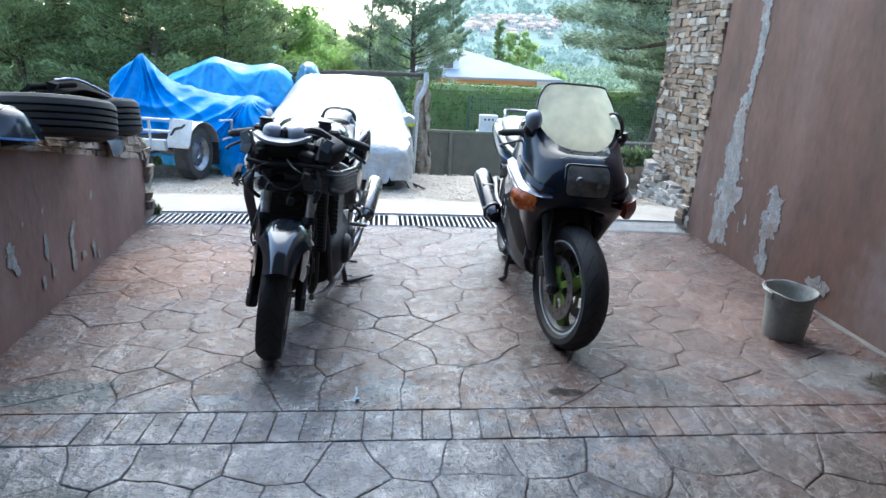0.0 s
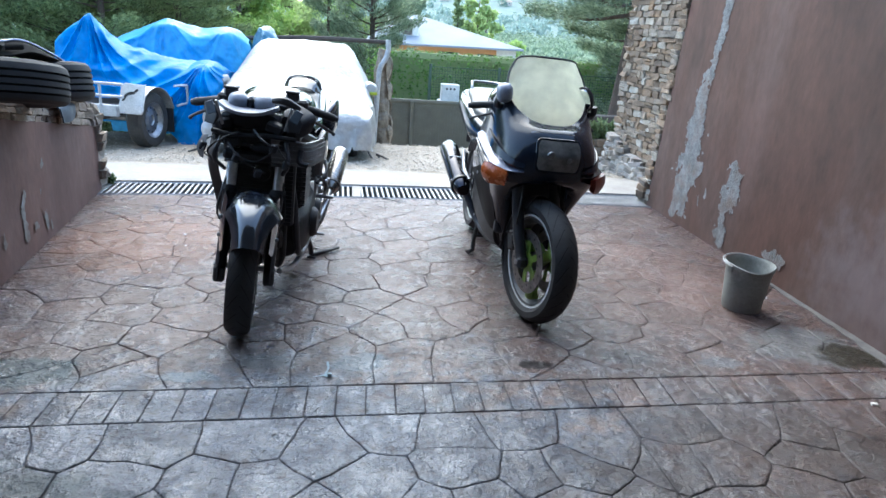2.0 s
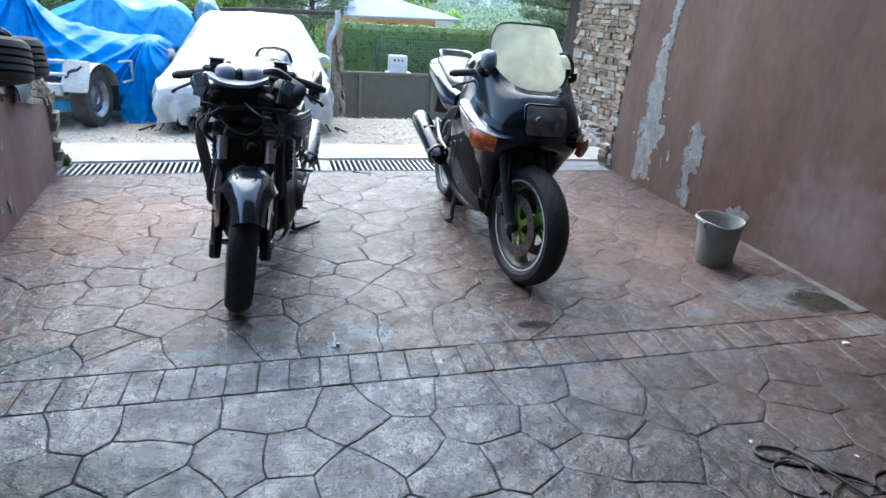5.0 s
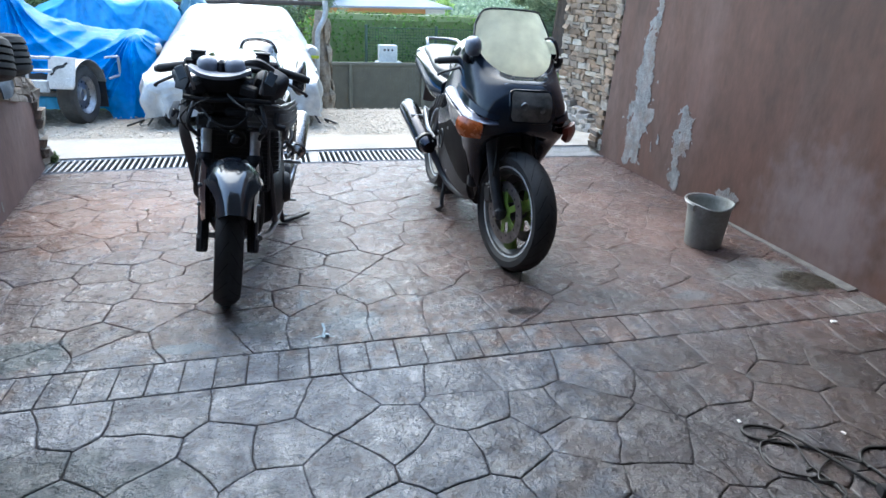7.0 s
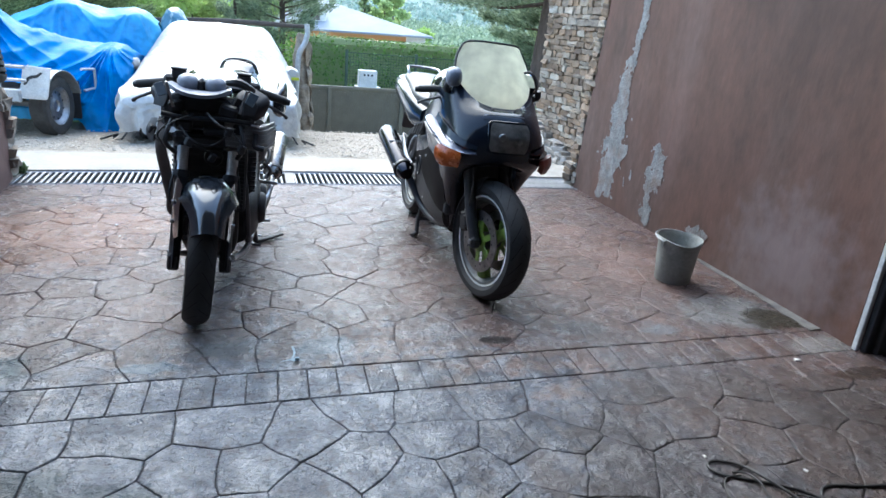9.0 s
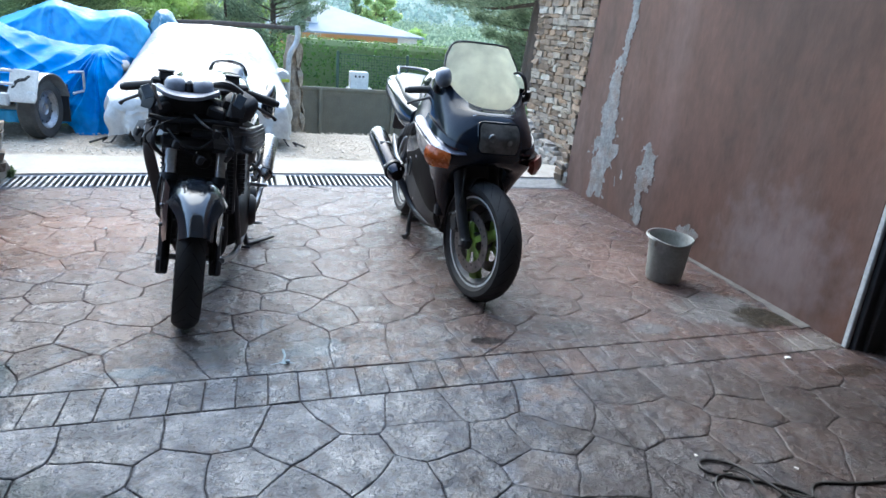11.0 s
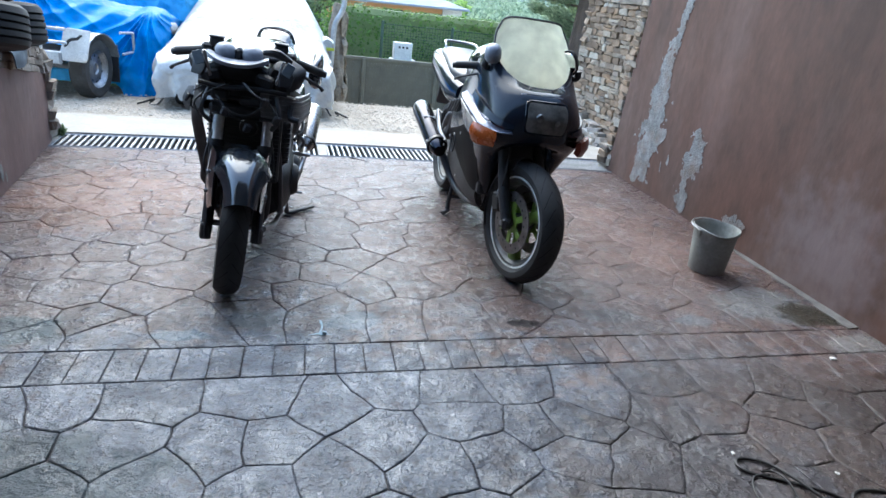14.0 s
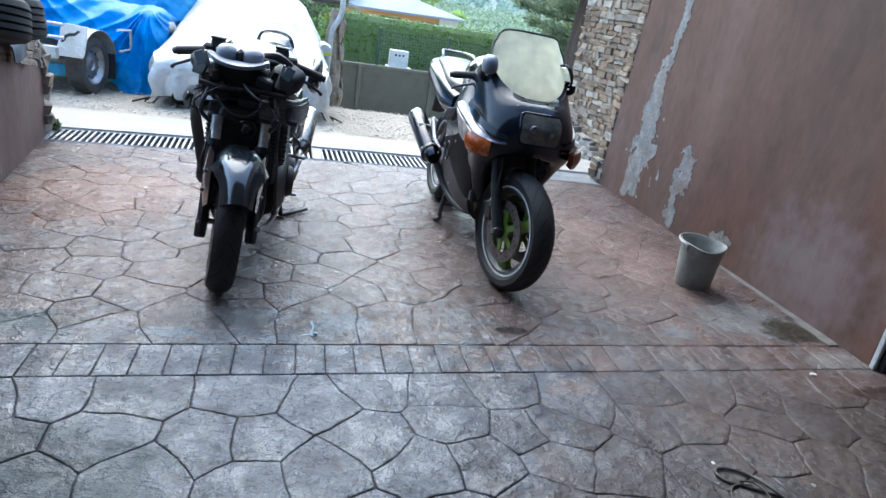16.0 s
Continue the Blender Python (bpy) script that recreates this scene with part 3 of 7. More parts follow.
def prism(poly, z0, z1, chamfer=0.0):
    """An upright piece over a convex outline, its upper edge chamfered."""
    p = np.array(poly, float)
    c = p.mean(0)
    k = len(p)
    rings = [(p, z0), (p, z1 - chamfer)] if chamfer else [(p, z0), (p, z1)]
    if chamfer:
        d = c - p
        rings.append((p + d * np.minimum(1, chamfer * 1.6 / (np.linalg.norm(d, axis=1, keepdims=True) + 1e-9)), z1))
    v = [(x, y, z) for q, z in rings for x, y in q]
    f = []
    for i in range(len(rings) - 1):
        for j in range(k):
            f.append((i * k + j, i * k + (j + 1) % k, (i + 1) * k + (j + 1) % k, (i + 1) * k + j))
    f.append(tuple(range(len(v) - k, len(v))))
    return v, f


rng = np.random.default_rng(7)


# ---- ground and far land ----
def step(a, b, t):
    t = np.clip((t - a) / (b - a), 0, 1)
    return t * t * (3 - 2 * t)


def land_z(x, y):
    x, y = np.asarray(x, float), np.asarray(y, float)
    z = -0.06 * np.clip(y - 5.5, 0, 2.9) - 0.2 * (1 - step(5.45, 5.6, y))
    z = z - 1.65 * step(8.3, 12.3, y) - 0.05 * np.clip(y - 13, 0, 120)
    hill = step(230, 1500, y) * (125 + 45 * np.sin(x / 260 - 0.6)) + step(250, 900, y) * 9 * np.sin(x / 70) * np.sin(y / 90)
    hill = hill * (0.3 + 0.7 * step(-0.03, 0.07, x / np.maximum(y, 1)))
    return z + np.maximum(hill, 0)


gx = np.unique(np.concatenate([np.linspace(-1600, -60, 26), np.linspace(-60, -8, 14), np.linspace(-8, 8, 65), np.linspace(8, 60, 14), np.linspace(60, 1600, 26)]))
gy = np.unique(np.concatenate([np.linspace(-900, -20, 10), np.linspace(-20, 5.4, 14), np.linspace(5.4, 14, 60), np.linspace(14, 60, 16), np.linspace(60, 1900, 60)]))
X, Y = np.meshgrid(gx, gy)
Z = land_z(X, Y)
near = (Y > 6.3) & (Y < 9) & (np.abs(X) < 8)
Z = Z + np.where(near, 0.012 * np.sin(X * 5.1 + Y * 2) * np.sin(Y * 6.3 - X), 0)
w = len(gx)
land_faces = [(i * w + j, i * w + j + 1, (i + 1) * w + j + 1, (i + 1) * w + j) for i in range(len(gy) - 1) for j in range(w - 1)]
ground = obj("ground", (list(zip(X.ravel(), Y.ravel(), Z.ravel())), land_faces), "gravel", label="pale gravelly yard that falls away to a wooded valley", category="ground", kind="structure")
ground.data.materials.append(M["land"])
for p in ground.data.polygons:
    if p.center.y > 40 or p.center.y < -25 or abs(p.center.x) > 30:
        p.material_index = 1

def drain_y(x):
    return 5.14 + 0.035 * x - 0.018 * x * x


# concrete apron beyond the drain
ax = np.linspace(-4.5, 3.2, 40)
rows = []
for k, base in enumerate((5.50, 5.75, 6.1, 6.45)):
    rows.append([(x, base + 0.02 * x if k else drain_y(max(-2.2, min(2.4, x))) + 0.362, 0.0) if k < 3 else (x, base + 0.02 * x + 0.09 * math.sin(2.3 * x + k) + 0.05 * math.sin(5.9 * x), 0.0) for x in ax])
apv = [(x, y, float(land_z(0, max(y, 5.62))) + 0.022 - (0.03 if k == 3 else 0)) for k, r in enumerate(rows) for x, y, _ in r]
apv += [(x, y, z - 0.2) for x, y, z in apv[:40]]
apf = [(k * 40 + j, k * 40 + j + 1, (k + 1) * 40 + j + 1, (k + 1) * 40 + j) for k in range(3) for j in range(39)]
apf += [(160 + j, 161 + j, j + 1, j) for j in range(39)]
obj("pavement", (apv, apf), "apron", label="bright weathered concrete apron beside the drain", category="pavement", kind="structure")


# ---- stamped concrete floor ----
def cells(seeds, xr, yr, near_n=26):
    """The Voronoi cells of the seeds, clipped to a rectangle."""
    out = []
    for s in seeds:
        poly = [np.array(p, float) for p in ((xr[0], yr[0]), (xr[1], yr[0]), (xr[1], yr[1]), (xr[0], yr[1]))]
        order = np.argsort(((seeds - s) ** 2).sum(1))[1:near_n]
        for o in seeds[order]:
            mid, d = (s + o) / 2, o - s
            new_poly = []
            for a, b in zip(poly, poly[1:] + poly[:1]):
                da, db = (a - mid) @ d, (b - mid) @ d
                if da <= 0:
                    new_poly.append(a)
                if da * db < 0:
                    new_poly.append(a + (b - a) * da / (da - db))
            poly = new_poly
            if not poly:
                break
        if len(poly) >= 3:
            out.append(np.array(poly))
    return out


def shrink(poly, d):
    """A convex outline moved inwards by d."""
    k = len(poly)
    out = []
    for i in range(k):
        a, b, c = poly[i - 1], poly[i], poly[(i + 1) % k]
        u, v = (b - a) / (np.linalg.norm(b - a) + 1e-9), (c - b) / (np.linalg.norm(c - b) + 1e-9)
        n1, n2 = np.array((-u[1], u[0])), np.array((-v[1], v[0]))
        n = n1 + n2
        q = max(n @ n, 0.5)
        out.append(b + n * (2 * d / q))
    return np.array(out)


def tidy(poly, least=0.035):
    keep = [p for i, p in enumerate(poly) if np.linalg.norm(p - poly[i - 1]) > least]
    return np.array(keep)


def band_y(x):
    return 2.15 + 0.032 * x


FX0, FX1 = -2.11, 2.225
LA, LB = Vector((-1.803, 2.25)), Vector((-2.073, 5.12))


def left_x(y):
    return LA.x + (LB.x - LA.x) * (y - LA.y) / (LB.y - LA.y)


floor = obj("floor", ([(-2.4, -0.6, -0.0065), (3.3, -0.6, -0.0065), (3.3, 2.3, -0.0065), (2.30, 2.3, -0.0065), (2.30, 5.24, -0.0065), (-2.3, 5.06, -0.0065), (-2.4, 2.0, -0.0065)],
                      [(0, 1, 2, 3, 6), (3, 4, 5, 6)]), "joint", smooth=0, label="stamped concrete floor in worn red and grey stone pattern",
            category="floor", kind="structure")


def lattice(xr, yr, sx, sy, jitter):
    pts = []
    for j, y in enumerate(np.arange(yr[0] + sy * 0.4, yr[1], sy)):
        for x in np.arange(xr[0] + sx * (0.25 if j % 2 else 0.75), xr[1] + sx * 0.2, sx):
            pts.append((x + rng.uniform(-jitter, jitter) * sx, y + rng.uniform(-jitter, jitter) * sy))
    return np.array(pts)


def on_edge(p):
    """Whether a corner lies on the brick band, the drain or a wall."""
    x, y = p
    return min(abs(y - band_y(x) - 0.204), abs(y - band_y(x) + 0.003), abs(y - drain_y(x) + 0.012), abs(x - FX1), abs(x - left_x(y) - 0.002)) < 0.002


def bent(a, b):
    """The crooked course of a joint between two corners, the same from either side."""
    flip = (a[0], a[1]) > (b[0], b[1])
    p, q = (b, a) if flip else (a, b)
    d = q - p
    ln = np.linalg.norm(d)
    if ln < 0.07 or on_edge(a) and on_edge(b):
        return [a]
    r = np.random.default_rng(int(abs(p[0] * 7919 + p[1] * 104729 + q[0] * 1299 + q[1] * 15485) * 1000) % (2 ** 31))
    n = np.array((-d[1], d[0]))
    c = r.uniform(-0.05, 0.05)
    pts = [p + d * t + n * (c * math.sin(math.pi * t) + r.uniform(-0.02, 0.02)) for t in ((0.25, 0.5, 0.75) if ln > 0.13 else (0.5,))]
    return [a] + (pts[::-1] if flip else pts)


def lay_slabs(polys, keep):
    for poly in polys:
        if len(poly) < 3 or not keep(poly.mean(0)):
            continue
        ring = [p for a, b in zip(poly, np.roll(poly, -1, 0)) for p in bent(a, b)]
        ring = tidy(np.array(ring), 0.012)
        if len(ring) < 3:
            continue
        q = shrink(ring, 0.0012)
        k = np.array([max(0.12, 1.05 + 1.7 * noise.noise(Vector((p[0] * 4.2, p[1] * 4.2, 1.5))) + 0.6 * noise.noise(Vector((p[0] * 17, p[1] * 17, 4)))) for p in ring])
        q = ring + (q - ring) * k[:, None] if len(q) == len(ring) else q
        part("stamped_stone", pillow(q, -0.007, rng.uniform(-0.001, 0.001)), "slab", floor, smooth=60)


def clip(poly, at, side):
    """The part of a convex outline on the side of a line that lies opposite to the way it faces."""
    out = []
    for a_, b_ in zip(poly, np.roll(poly, -1, 0)):
        da, db = (a_ - at) @ side, (b_ - at) @ side
        if da <= 0:
            out.append(a_)
        if da * db < 0:
            out.append(a_ + (b_ - a_) * da / (da - db))
    return np.array(out)


def fitted(seeds, keep, xr, yr, lines):
    """Cells of the seeds that pass, cut clean along straight edges."""
    out = []
    for poly in cells(np.array([s for s in seeds if keep(*s)]), xr, yr):
        for at, side in lines:
            poly = clip(poly, np.array(at), np.array(side)) if len(poly) > 2 else poly
        if len(poly) > 2:
            out.append(poly)
    return out


west = ((left_x(3.0) + 0.002, 3.0), (LA.y - LB.y, LB.x - LA.x))
outer = fitted(lattice((FX0, FX1), (2.3, 5.3), 0.29, 0.205, 0.31), lambda x, y: band_y(x) + 0.27 < y < drain_y(x) - 0.06 and x > left_x(y) + 0.05,
               (FX0 - 0.05, FX1), (2.2, 5.4), [((0, 2.354), (0.032, -1)), west])
outer = [np.array([(x, min(y, drain_y(x) - 0.012)) for x, y in poly]) for poly in outer]
lay_slabs(outer, lambda c: True)
inner = fitted(lattice((-2.4, 3.3), (-0.6, 2.3), 0.25, 0.195, 0.31), lambda x, y: y < band_y(x) - 0.07, (-2.4, 3.3), (-0.6, 2.4), [((0, 2.147), (-0.032, 1))])
lay_slabs(inner, lambda c: c[1] > 0.7)
part("plain_slab", prism([(-2.4, -0.6), (3.3, -0.6), (3.3, 1.0), (-2.4, 1.0)], -0.008, -0.003), "slab", floor, smooth=0)

# the band of bricks across the threshold
for i, x in enumerate(np.arange(-1.916, 2.2, 0.108)):
    a, b = x + 0.0016 + rng.uniform(-0.001, 0.001), min(x + 0.1062, 2.219)
    lean = 0.012 + 0.02 * max(0, x - 0.3)
    q = np.array([(a, band_y(a) + 0.001), (b, band_y(b) + 0.001), (min(b + lean * 0.4, 2.222), band_y(b) + 0.2), (a + lean * 0.4, band_y(a) + 0.2)])
    part("brick", pillow(q, -0.007, rng.uniform(-0.0008, 0.001)), "slab", floor, smooth=60)

# sawn control joint inside the threshold
cut_v = [(0.752 + 0.022 * t - w_, 2.17 - 1.1 * t, 0.0016) for t in (0, 0.5, 1) for w_ in (0.0025, -0.0025)]
part("control_joint", (cut_v, [(0, 1, 3, 2), (2, 3, 5, 4)]), "joint", floor, "thin straight saw cut", smooth=0)

# bare cement at the foot of the tall wall
rows = []
for k in range(30):
    y = 2.42 + k * (3.7 - 2.42) / 29
    rows.append((2.222 - 0.022 * step(3.7, 3.2, y) - 0.016 * (1 + noise.noise(Vector((y * 9, 0, 2)))) - 0.03 * step(3.0, 2.45, y) * (1 + noise.noise(Vector((y * 6, 3, 2)))), y))
g = prism([(2.223, 2.43)] + [(2.223, 3.71)] + rows[::-1], -0.01, 0.004)
obj("trim", g, "strip", label="rough cement strip along the foot of the wall", category="trim", kind="structure", smooth=0)

# ---- drain ----
drain = thing("drain_channel", pose(0, 0, 0), "galvanised slotted drain grating across the driveway", "drain")


def drain_pt(x, d):
    return (x, drain_y(x) + d)


pv = []
for x in np.linspace(-2.12, 2.3, 24):
    pv += [(x, drain_y(x), -0.16), (x, drain_y(x) + 0.36, -0.16), (x, drain_y(x) - 0.004, -0.004), (x, drain_y(x) + 0.364, -0.004)]
pf = []
for i in range(23):
    o, q = i * 4, i * 4 + 4
    pf += [(o, q, q + 1, o + 1), (o + 2, q + 2, q, o), (o + 1, q + 1, q + 3, o + 3)]
part("channel", (pv, pf), "pit", drain, smooth=0)
for name_d in (-0.006, 0.35):
    part("edge_bar", tube([(*drain_pt(x, name_d + 0.008), -0.006) for x in np.linspace(-2.1, 2.25, 14)], 0.012, 4), "grate", drain, smooth=0)
slat = box((0, 0, 0), (0.018, 0.332, 0.022), 0.003)
slat_me = None
for x0, x1, pitch, k in ((-2.06, -0.255, 0.0415, 1.0), (-0.165, 1.50, 0.0415, 1.0), (1.585, 2.24, 0.028, 0.72)):
    for x in np.arange(x0, x1, pitch):
        if slat_me is None:
            ob = part("slat", slat, "grate", drain, smooth=0)
            slat_me = ob.data
        else:
            ob = part("slat", slat_me, "grate", drain)
        ob.matrix_basis = pose(x, drain_y(x) + 0.18, -0.009, 0, 0, 1.5) @ Matrix.Diagonal((k, 1, 1, 1))
for x, wd in ((-0.21, 0.07), (1.545, 0.06), (-2.09, 0.05)):
    part("joint_plate", box((x, drain_y(x) + 0.178, -0.006), (wd, 0.345, 0.02), 0.003), "apron", drain, "concrete joint between gratings")
for d in (0.09, 0.26):
    for x0, x1 in ((1.585, 2.24),):
        part("cross_bar", box(((x0 + x1) / 2, drain_y((x0 + x1) / 2) + d, -0.0065), (x1 - x0, 0.012, 0.012)), "grate", drain)

# ---- walls ----
WX = 2.225
WH = 3.2


def wall_end_y(z):
    return 5.22 - 0.1 * z


wv = [(x, y, z) for x in (WX, WX + 0.32) for y, z in ((2.25, -0.02), (wall_end_y(0), -0.02), (wall_end_y(WH), WH), (2.25, WH))]
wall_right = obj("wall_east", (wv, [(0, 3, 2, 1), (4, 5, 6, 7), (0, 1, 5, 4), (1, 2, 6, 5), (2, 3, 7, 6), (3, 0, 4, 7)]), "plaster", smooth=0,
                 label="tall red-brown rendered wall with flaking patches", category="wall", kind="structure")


def flake(center_line, widths, n=90, seed=0):
    """An irregular patch on a wall, as (along, up) outline."""
    r = np.random.default_rng(seed)
    c = spline(center_line, n)
    wd = np.interp(np.linspace(0, 1, n), np.linspace(0, 1, len(widths)), widths)
    left, right = [], []
    ph = r.uniform(0, 50, 2)

    def wave(t, p):
        return max(0.1, 1 + 0.6 * noise.noise(Vector((t * 7, p, 0))) + 0.38 * noise.noise(Vector((t * 15, p, 3))) + 0.3 * noise.noise(Vector((t * 36, p, 5))) + 0.28 * noise.noise(Vector((t * 80, p, 8))))
    for i in range(n):
        d = c[min(i + 1, n - 1)] - c[max(i - 1, 0)]
        nrm = np.array((-d[1], d[0])) / (np.linalg.norm(d) + 1e-9)
        left.append(c[i] + nrm * wd[i] * wave(i / n, ph[0]))
        right.append(c[i] - nrm * wd[i] * wave(i / n, ph[1]))
    v, f = [], []
    for a, b in zip(left, right):
        v += [a, b]
    for i in range(n - 1):
        f.append((2 * i, 2 * i + 1, 2 * i + 3, 2 * i + 2))
    return v, f


def ragged(line, widths, seed):
    """A flaked patch with torn edges, holes and crumbs, as cells clipped by a noisy field round a centre line."""
    cell = 0.009 if max(widths) > 0.07 else 0.005
    c = spline(line, 60)
    wd = np.interp(np.linspace(0, 1, 60), np.linspace(0, 1, len(widths)), widths)
    lo, hi = c.min(0) - 2.2 * wd.max() - 0.02, c.max(0) + 2.2 * wd.max() + 0.02
    us, vs = np.arange(lo[0], hi[0], cell), np.arange(lo[1], hi[1], cell)
    U, V = np.meshgrid(us, vs)
    d = np.sqrt((U[..., None] - c[:, 0]) ** 2 + (V[..., None] - c[:, 1]) ** 2)
    near_ = (1 - d / np.maximum(wd, 0.006)).max(-1)
    N = np.zeros(U.shape)
    fine = min(3.0, max(1.0, 0.15 / max(widths)))
    for i, j in zip(*np.nonzero(near_ > -1.2)):
        p = Vector((U[i, j], V[i, j], seed * 3.7))
        N[i, j] = 0.75 * noise.noise(p * 9 * fine) + 0.5 * noise.noise(p * 21 * fine) + 0.4 * noise.noise(p * 47 * fine)
    field = near_ + N * 0.9 - 0.12
    v, f = [], []
    for i in range(len(vs) - 1):
        for j in range(len(us) - 1):
            ring = [(i, j), (i, j + 1), (i + 1, j + 1), (i + 1, j)]
            vals = [field[q] for q in ring]
            if max(vals) <= 0:
                continue
            poly = []
            for k in range(4):
                a_, b_ = ring[k], ring[(k + 1) % 4]
                fa, fb = vals[k], vals[(k + 1) % 4]
                if fa > 0:
                    poly.append((U[a_], V[a_]))
                if fa * fb < 0:
                    t = fa / (fa - fb)
                    poly.append((U[a_] + t * (U[b_] - U[a_]), V[a_] + t * (V[b_] - V[a_])))
            if len(poly) > 2:
                f.append(tuple(range(len(v), len(v) + len(poly))))
                v += poly
    return v, f


def wall_flakes(parent, x, specs, flip=1, sink=0.0025, dx=0.0):
    for line, widths, seed in specs:
        v, f = ragged(line, widths, seed)
        vv = [(x - flip * (sink + 0.0005 * (seed % 10)) + dx * (p[0] - 2.7), p[0], p[1]) for p in v]
        if f:
            part("bare_patch", (vv, f if flip < 0 else [q[::-1] for q in f]), "bare", parent, "bare grey cement where paint has flaked off", smooth=0)


wall_flakes(wall_right, WX, [
    ([(4.780, 0.071), (4.682, 0.219), (4.642, 0.415), (4.642, 0.661), (4.632, 0.975)], [0.05, 0.15, 0.17, 0.15, 0.08], 1),
    ([(4.632, 0.956), (4.583, 1.152), (4.524, 1.447), (4.544, 1.742), (4.524, 2.185)], [0.08, 0.05, 0.045, 0.08, 0.11], 2),
    ([(4.062, 0.582), (4.043, 0.494), (4.043, 0.395), (4.102, 0.317)], [0.03, 0.08, 0.10, 0.06], 3),
    ([(4.092, 0.336), (4.082, 0.238), (4.082, 0.120), (4.033, 0.042)], [0.03, 0.03, 0.07, 0.04], 4),
    ([(3.57, 0.14), (3.48, 0.13), (3.40, 0.15)], [0.03, 0.065, 0.03], 6),
    ([(4.347, 0.346), (4.338, 0.287)], [0.01, 0.016], 7), ([(4.426, 0.278), (4.416, 0.219)], [0.006, 0.01], 8)])

# low wall with a sloping stone-capped top
def left_top(y):
    return 0.852 - 0.180 * (y - 2.97)


lv = []
for y in np.linspace(0.6, 5.12, 20):
    yy = y
    lv += [(left_x(yy), yy, -0.15), (left_x(yy), yy, left_top(yy)), (left_x(yy) - 0.3, yy, left_top(yy)), (left_x(yy) - 0.3, yy, -0.15)]
lf = [(i * 4 + a, i * 4 + b, i * 4 + 4 + b, i * 4 + 4 + a) for i in range(19) for a, b in ((0, 1), (1, 2), (2, 3))] + [(0, 3, 2, 1), (76, 77, 78, 79)]
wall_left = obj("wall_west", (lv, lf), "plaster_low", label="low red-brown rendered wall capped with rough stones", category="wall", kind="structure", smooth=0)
wall_flakes(wall_left, -1.845, [
    ([(2.985, 0.41), (2.98, 0.36), (3.03, 0.283)], [0.03, 0.045, 0.016], 11),
    ([(3.335, 0.372), (3.335, 0.316), (3.333, 0.265)], [0.012, 0.028, 0.018], 12),
    ([(3.694, 0.333), (3.645, 0.278), (3.647, 0.206), (3.658, 0.12)], [0.024, 0.034, 0.024, 0.038], 13),
    ([(3.385, 0.218), (3.38, 0.165)], [0.008, 0.02], 14),
    ([(3.265, 0.17), (3.261, 0.13)], [0.022, 0.01], 15),
    ([(3.95, 0.147), (3.96, 0.085)], [0.03, 0.02], 16),
    ([(3.774, 0.155), (3.8, 0.13)], [0.012, 0.028], 17),
    ([(4.011, 0.096), (4.022, 0.058)], [0.01, 0.014], 18),
    ([(3.332, 0.508), (3.329, 0.493)], [0.009, 0.008], 19),
    ([(3.127, 0.489), (3.125, 0.477)], [0.009, 0.008], 20),
    ([(3.994, 0.453), (3.987, 0.428)], [0.012, 0.024], 21),
    ([(3.92, 0.303), (3.915, 0.285)], [0.01, 0.01], 22)], flip=-1, sink=0.003, dx=-0.094)


def rough_stone(size, seed, k=0.16):
    """A block with knocked-about corners."""
    r = np.random.default_rng(seed)
    v, f = box((0, 0, 0), size, min(size) * 0.07)
    v = np.array(v)
    base = np.sign(v)
    jit = {}
    out = []
    for p, s in zip(v, base):
        key = tuple(s)
        if key not in jit:
            jit[key] = r.uniform(-k, k, 3) * np.array(size) * 0.6
        out.append(p + jit[key] + r.uniform(-0.04, 0.04, 3) * np.array(size))
    return out, f


stone_meshes = []
for s in range(14):
    g = rough_stone((1, 1, 1), 40 + s, 0.2)
    ob = obj("stone", g, "stone", wall_left, smooth=0)
    stone_meshes.append(ob.data)
    bpy.data.objects.remove(ob)
cap_meshes = []
for s in range(10):
    g = rough_stone((1, 1, 1), 80 + s, 0.09)
    ob = obj("stone", g, "capstone", wall_left, smooth=0)
    cap_meshes.append(ob.data)
    bpy.data.objects.remove(ob)

pale_meshes = []
for s in range(8):
    ob = obj("stone", rough_stone((1, 1, 1), 120 + s, 0.14), "palestone", wall_left, smooth=0)
    pale_meshes.append(ob.data)
    bpy.data.objects.remove(ob)


def lay(meshes, parent, c, size, rot=0.0, tilt=0.0):
    ob = part("stone", meshes[int(rng.integers(len(meshes)))], "stone", parent)
    ob.matrix_basis = pose(*c, tilt, 0, rot) @ Matrix.Diagonal((*size, 1))
    return ob


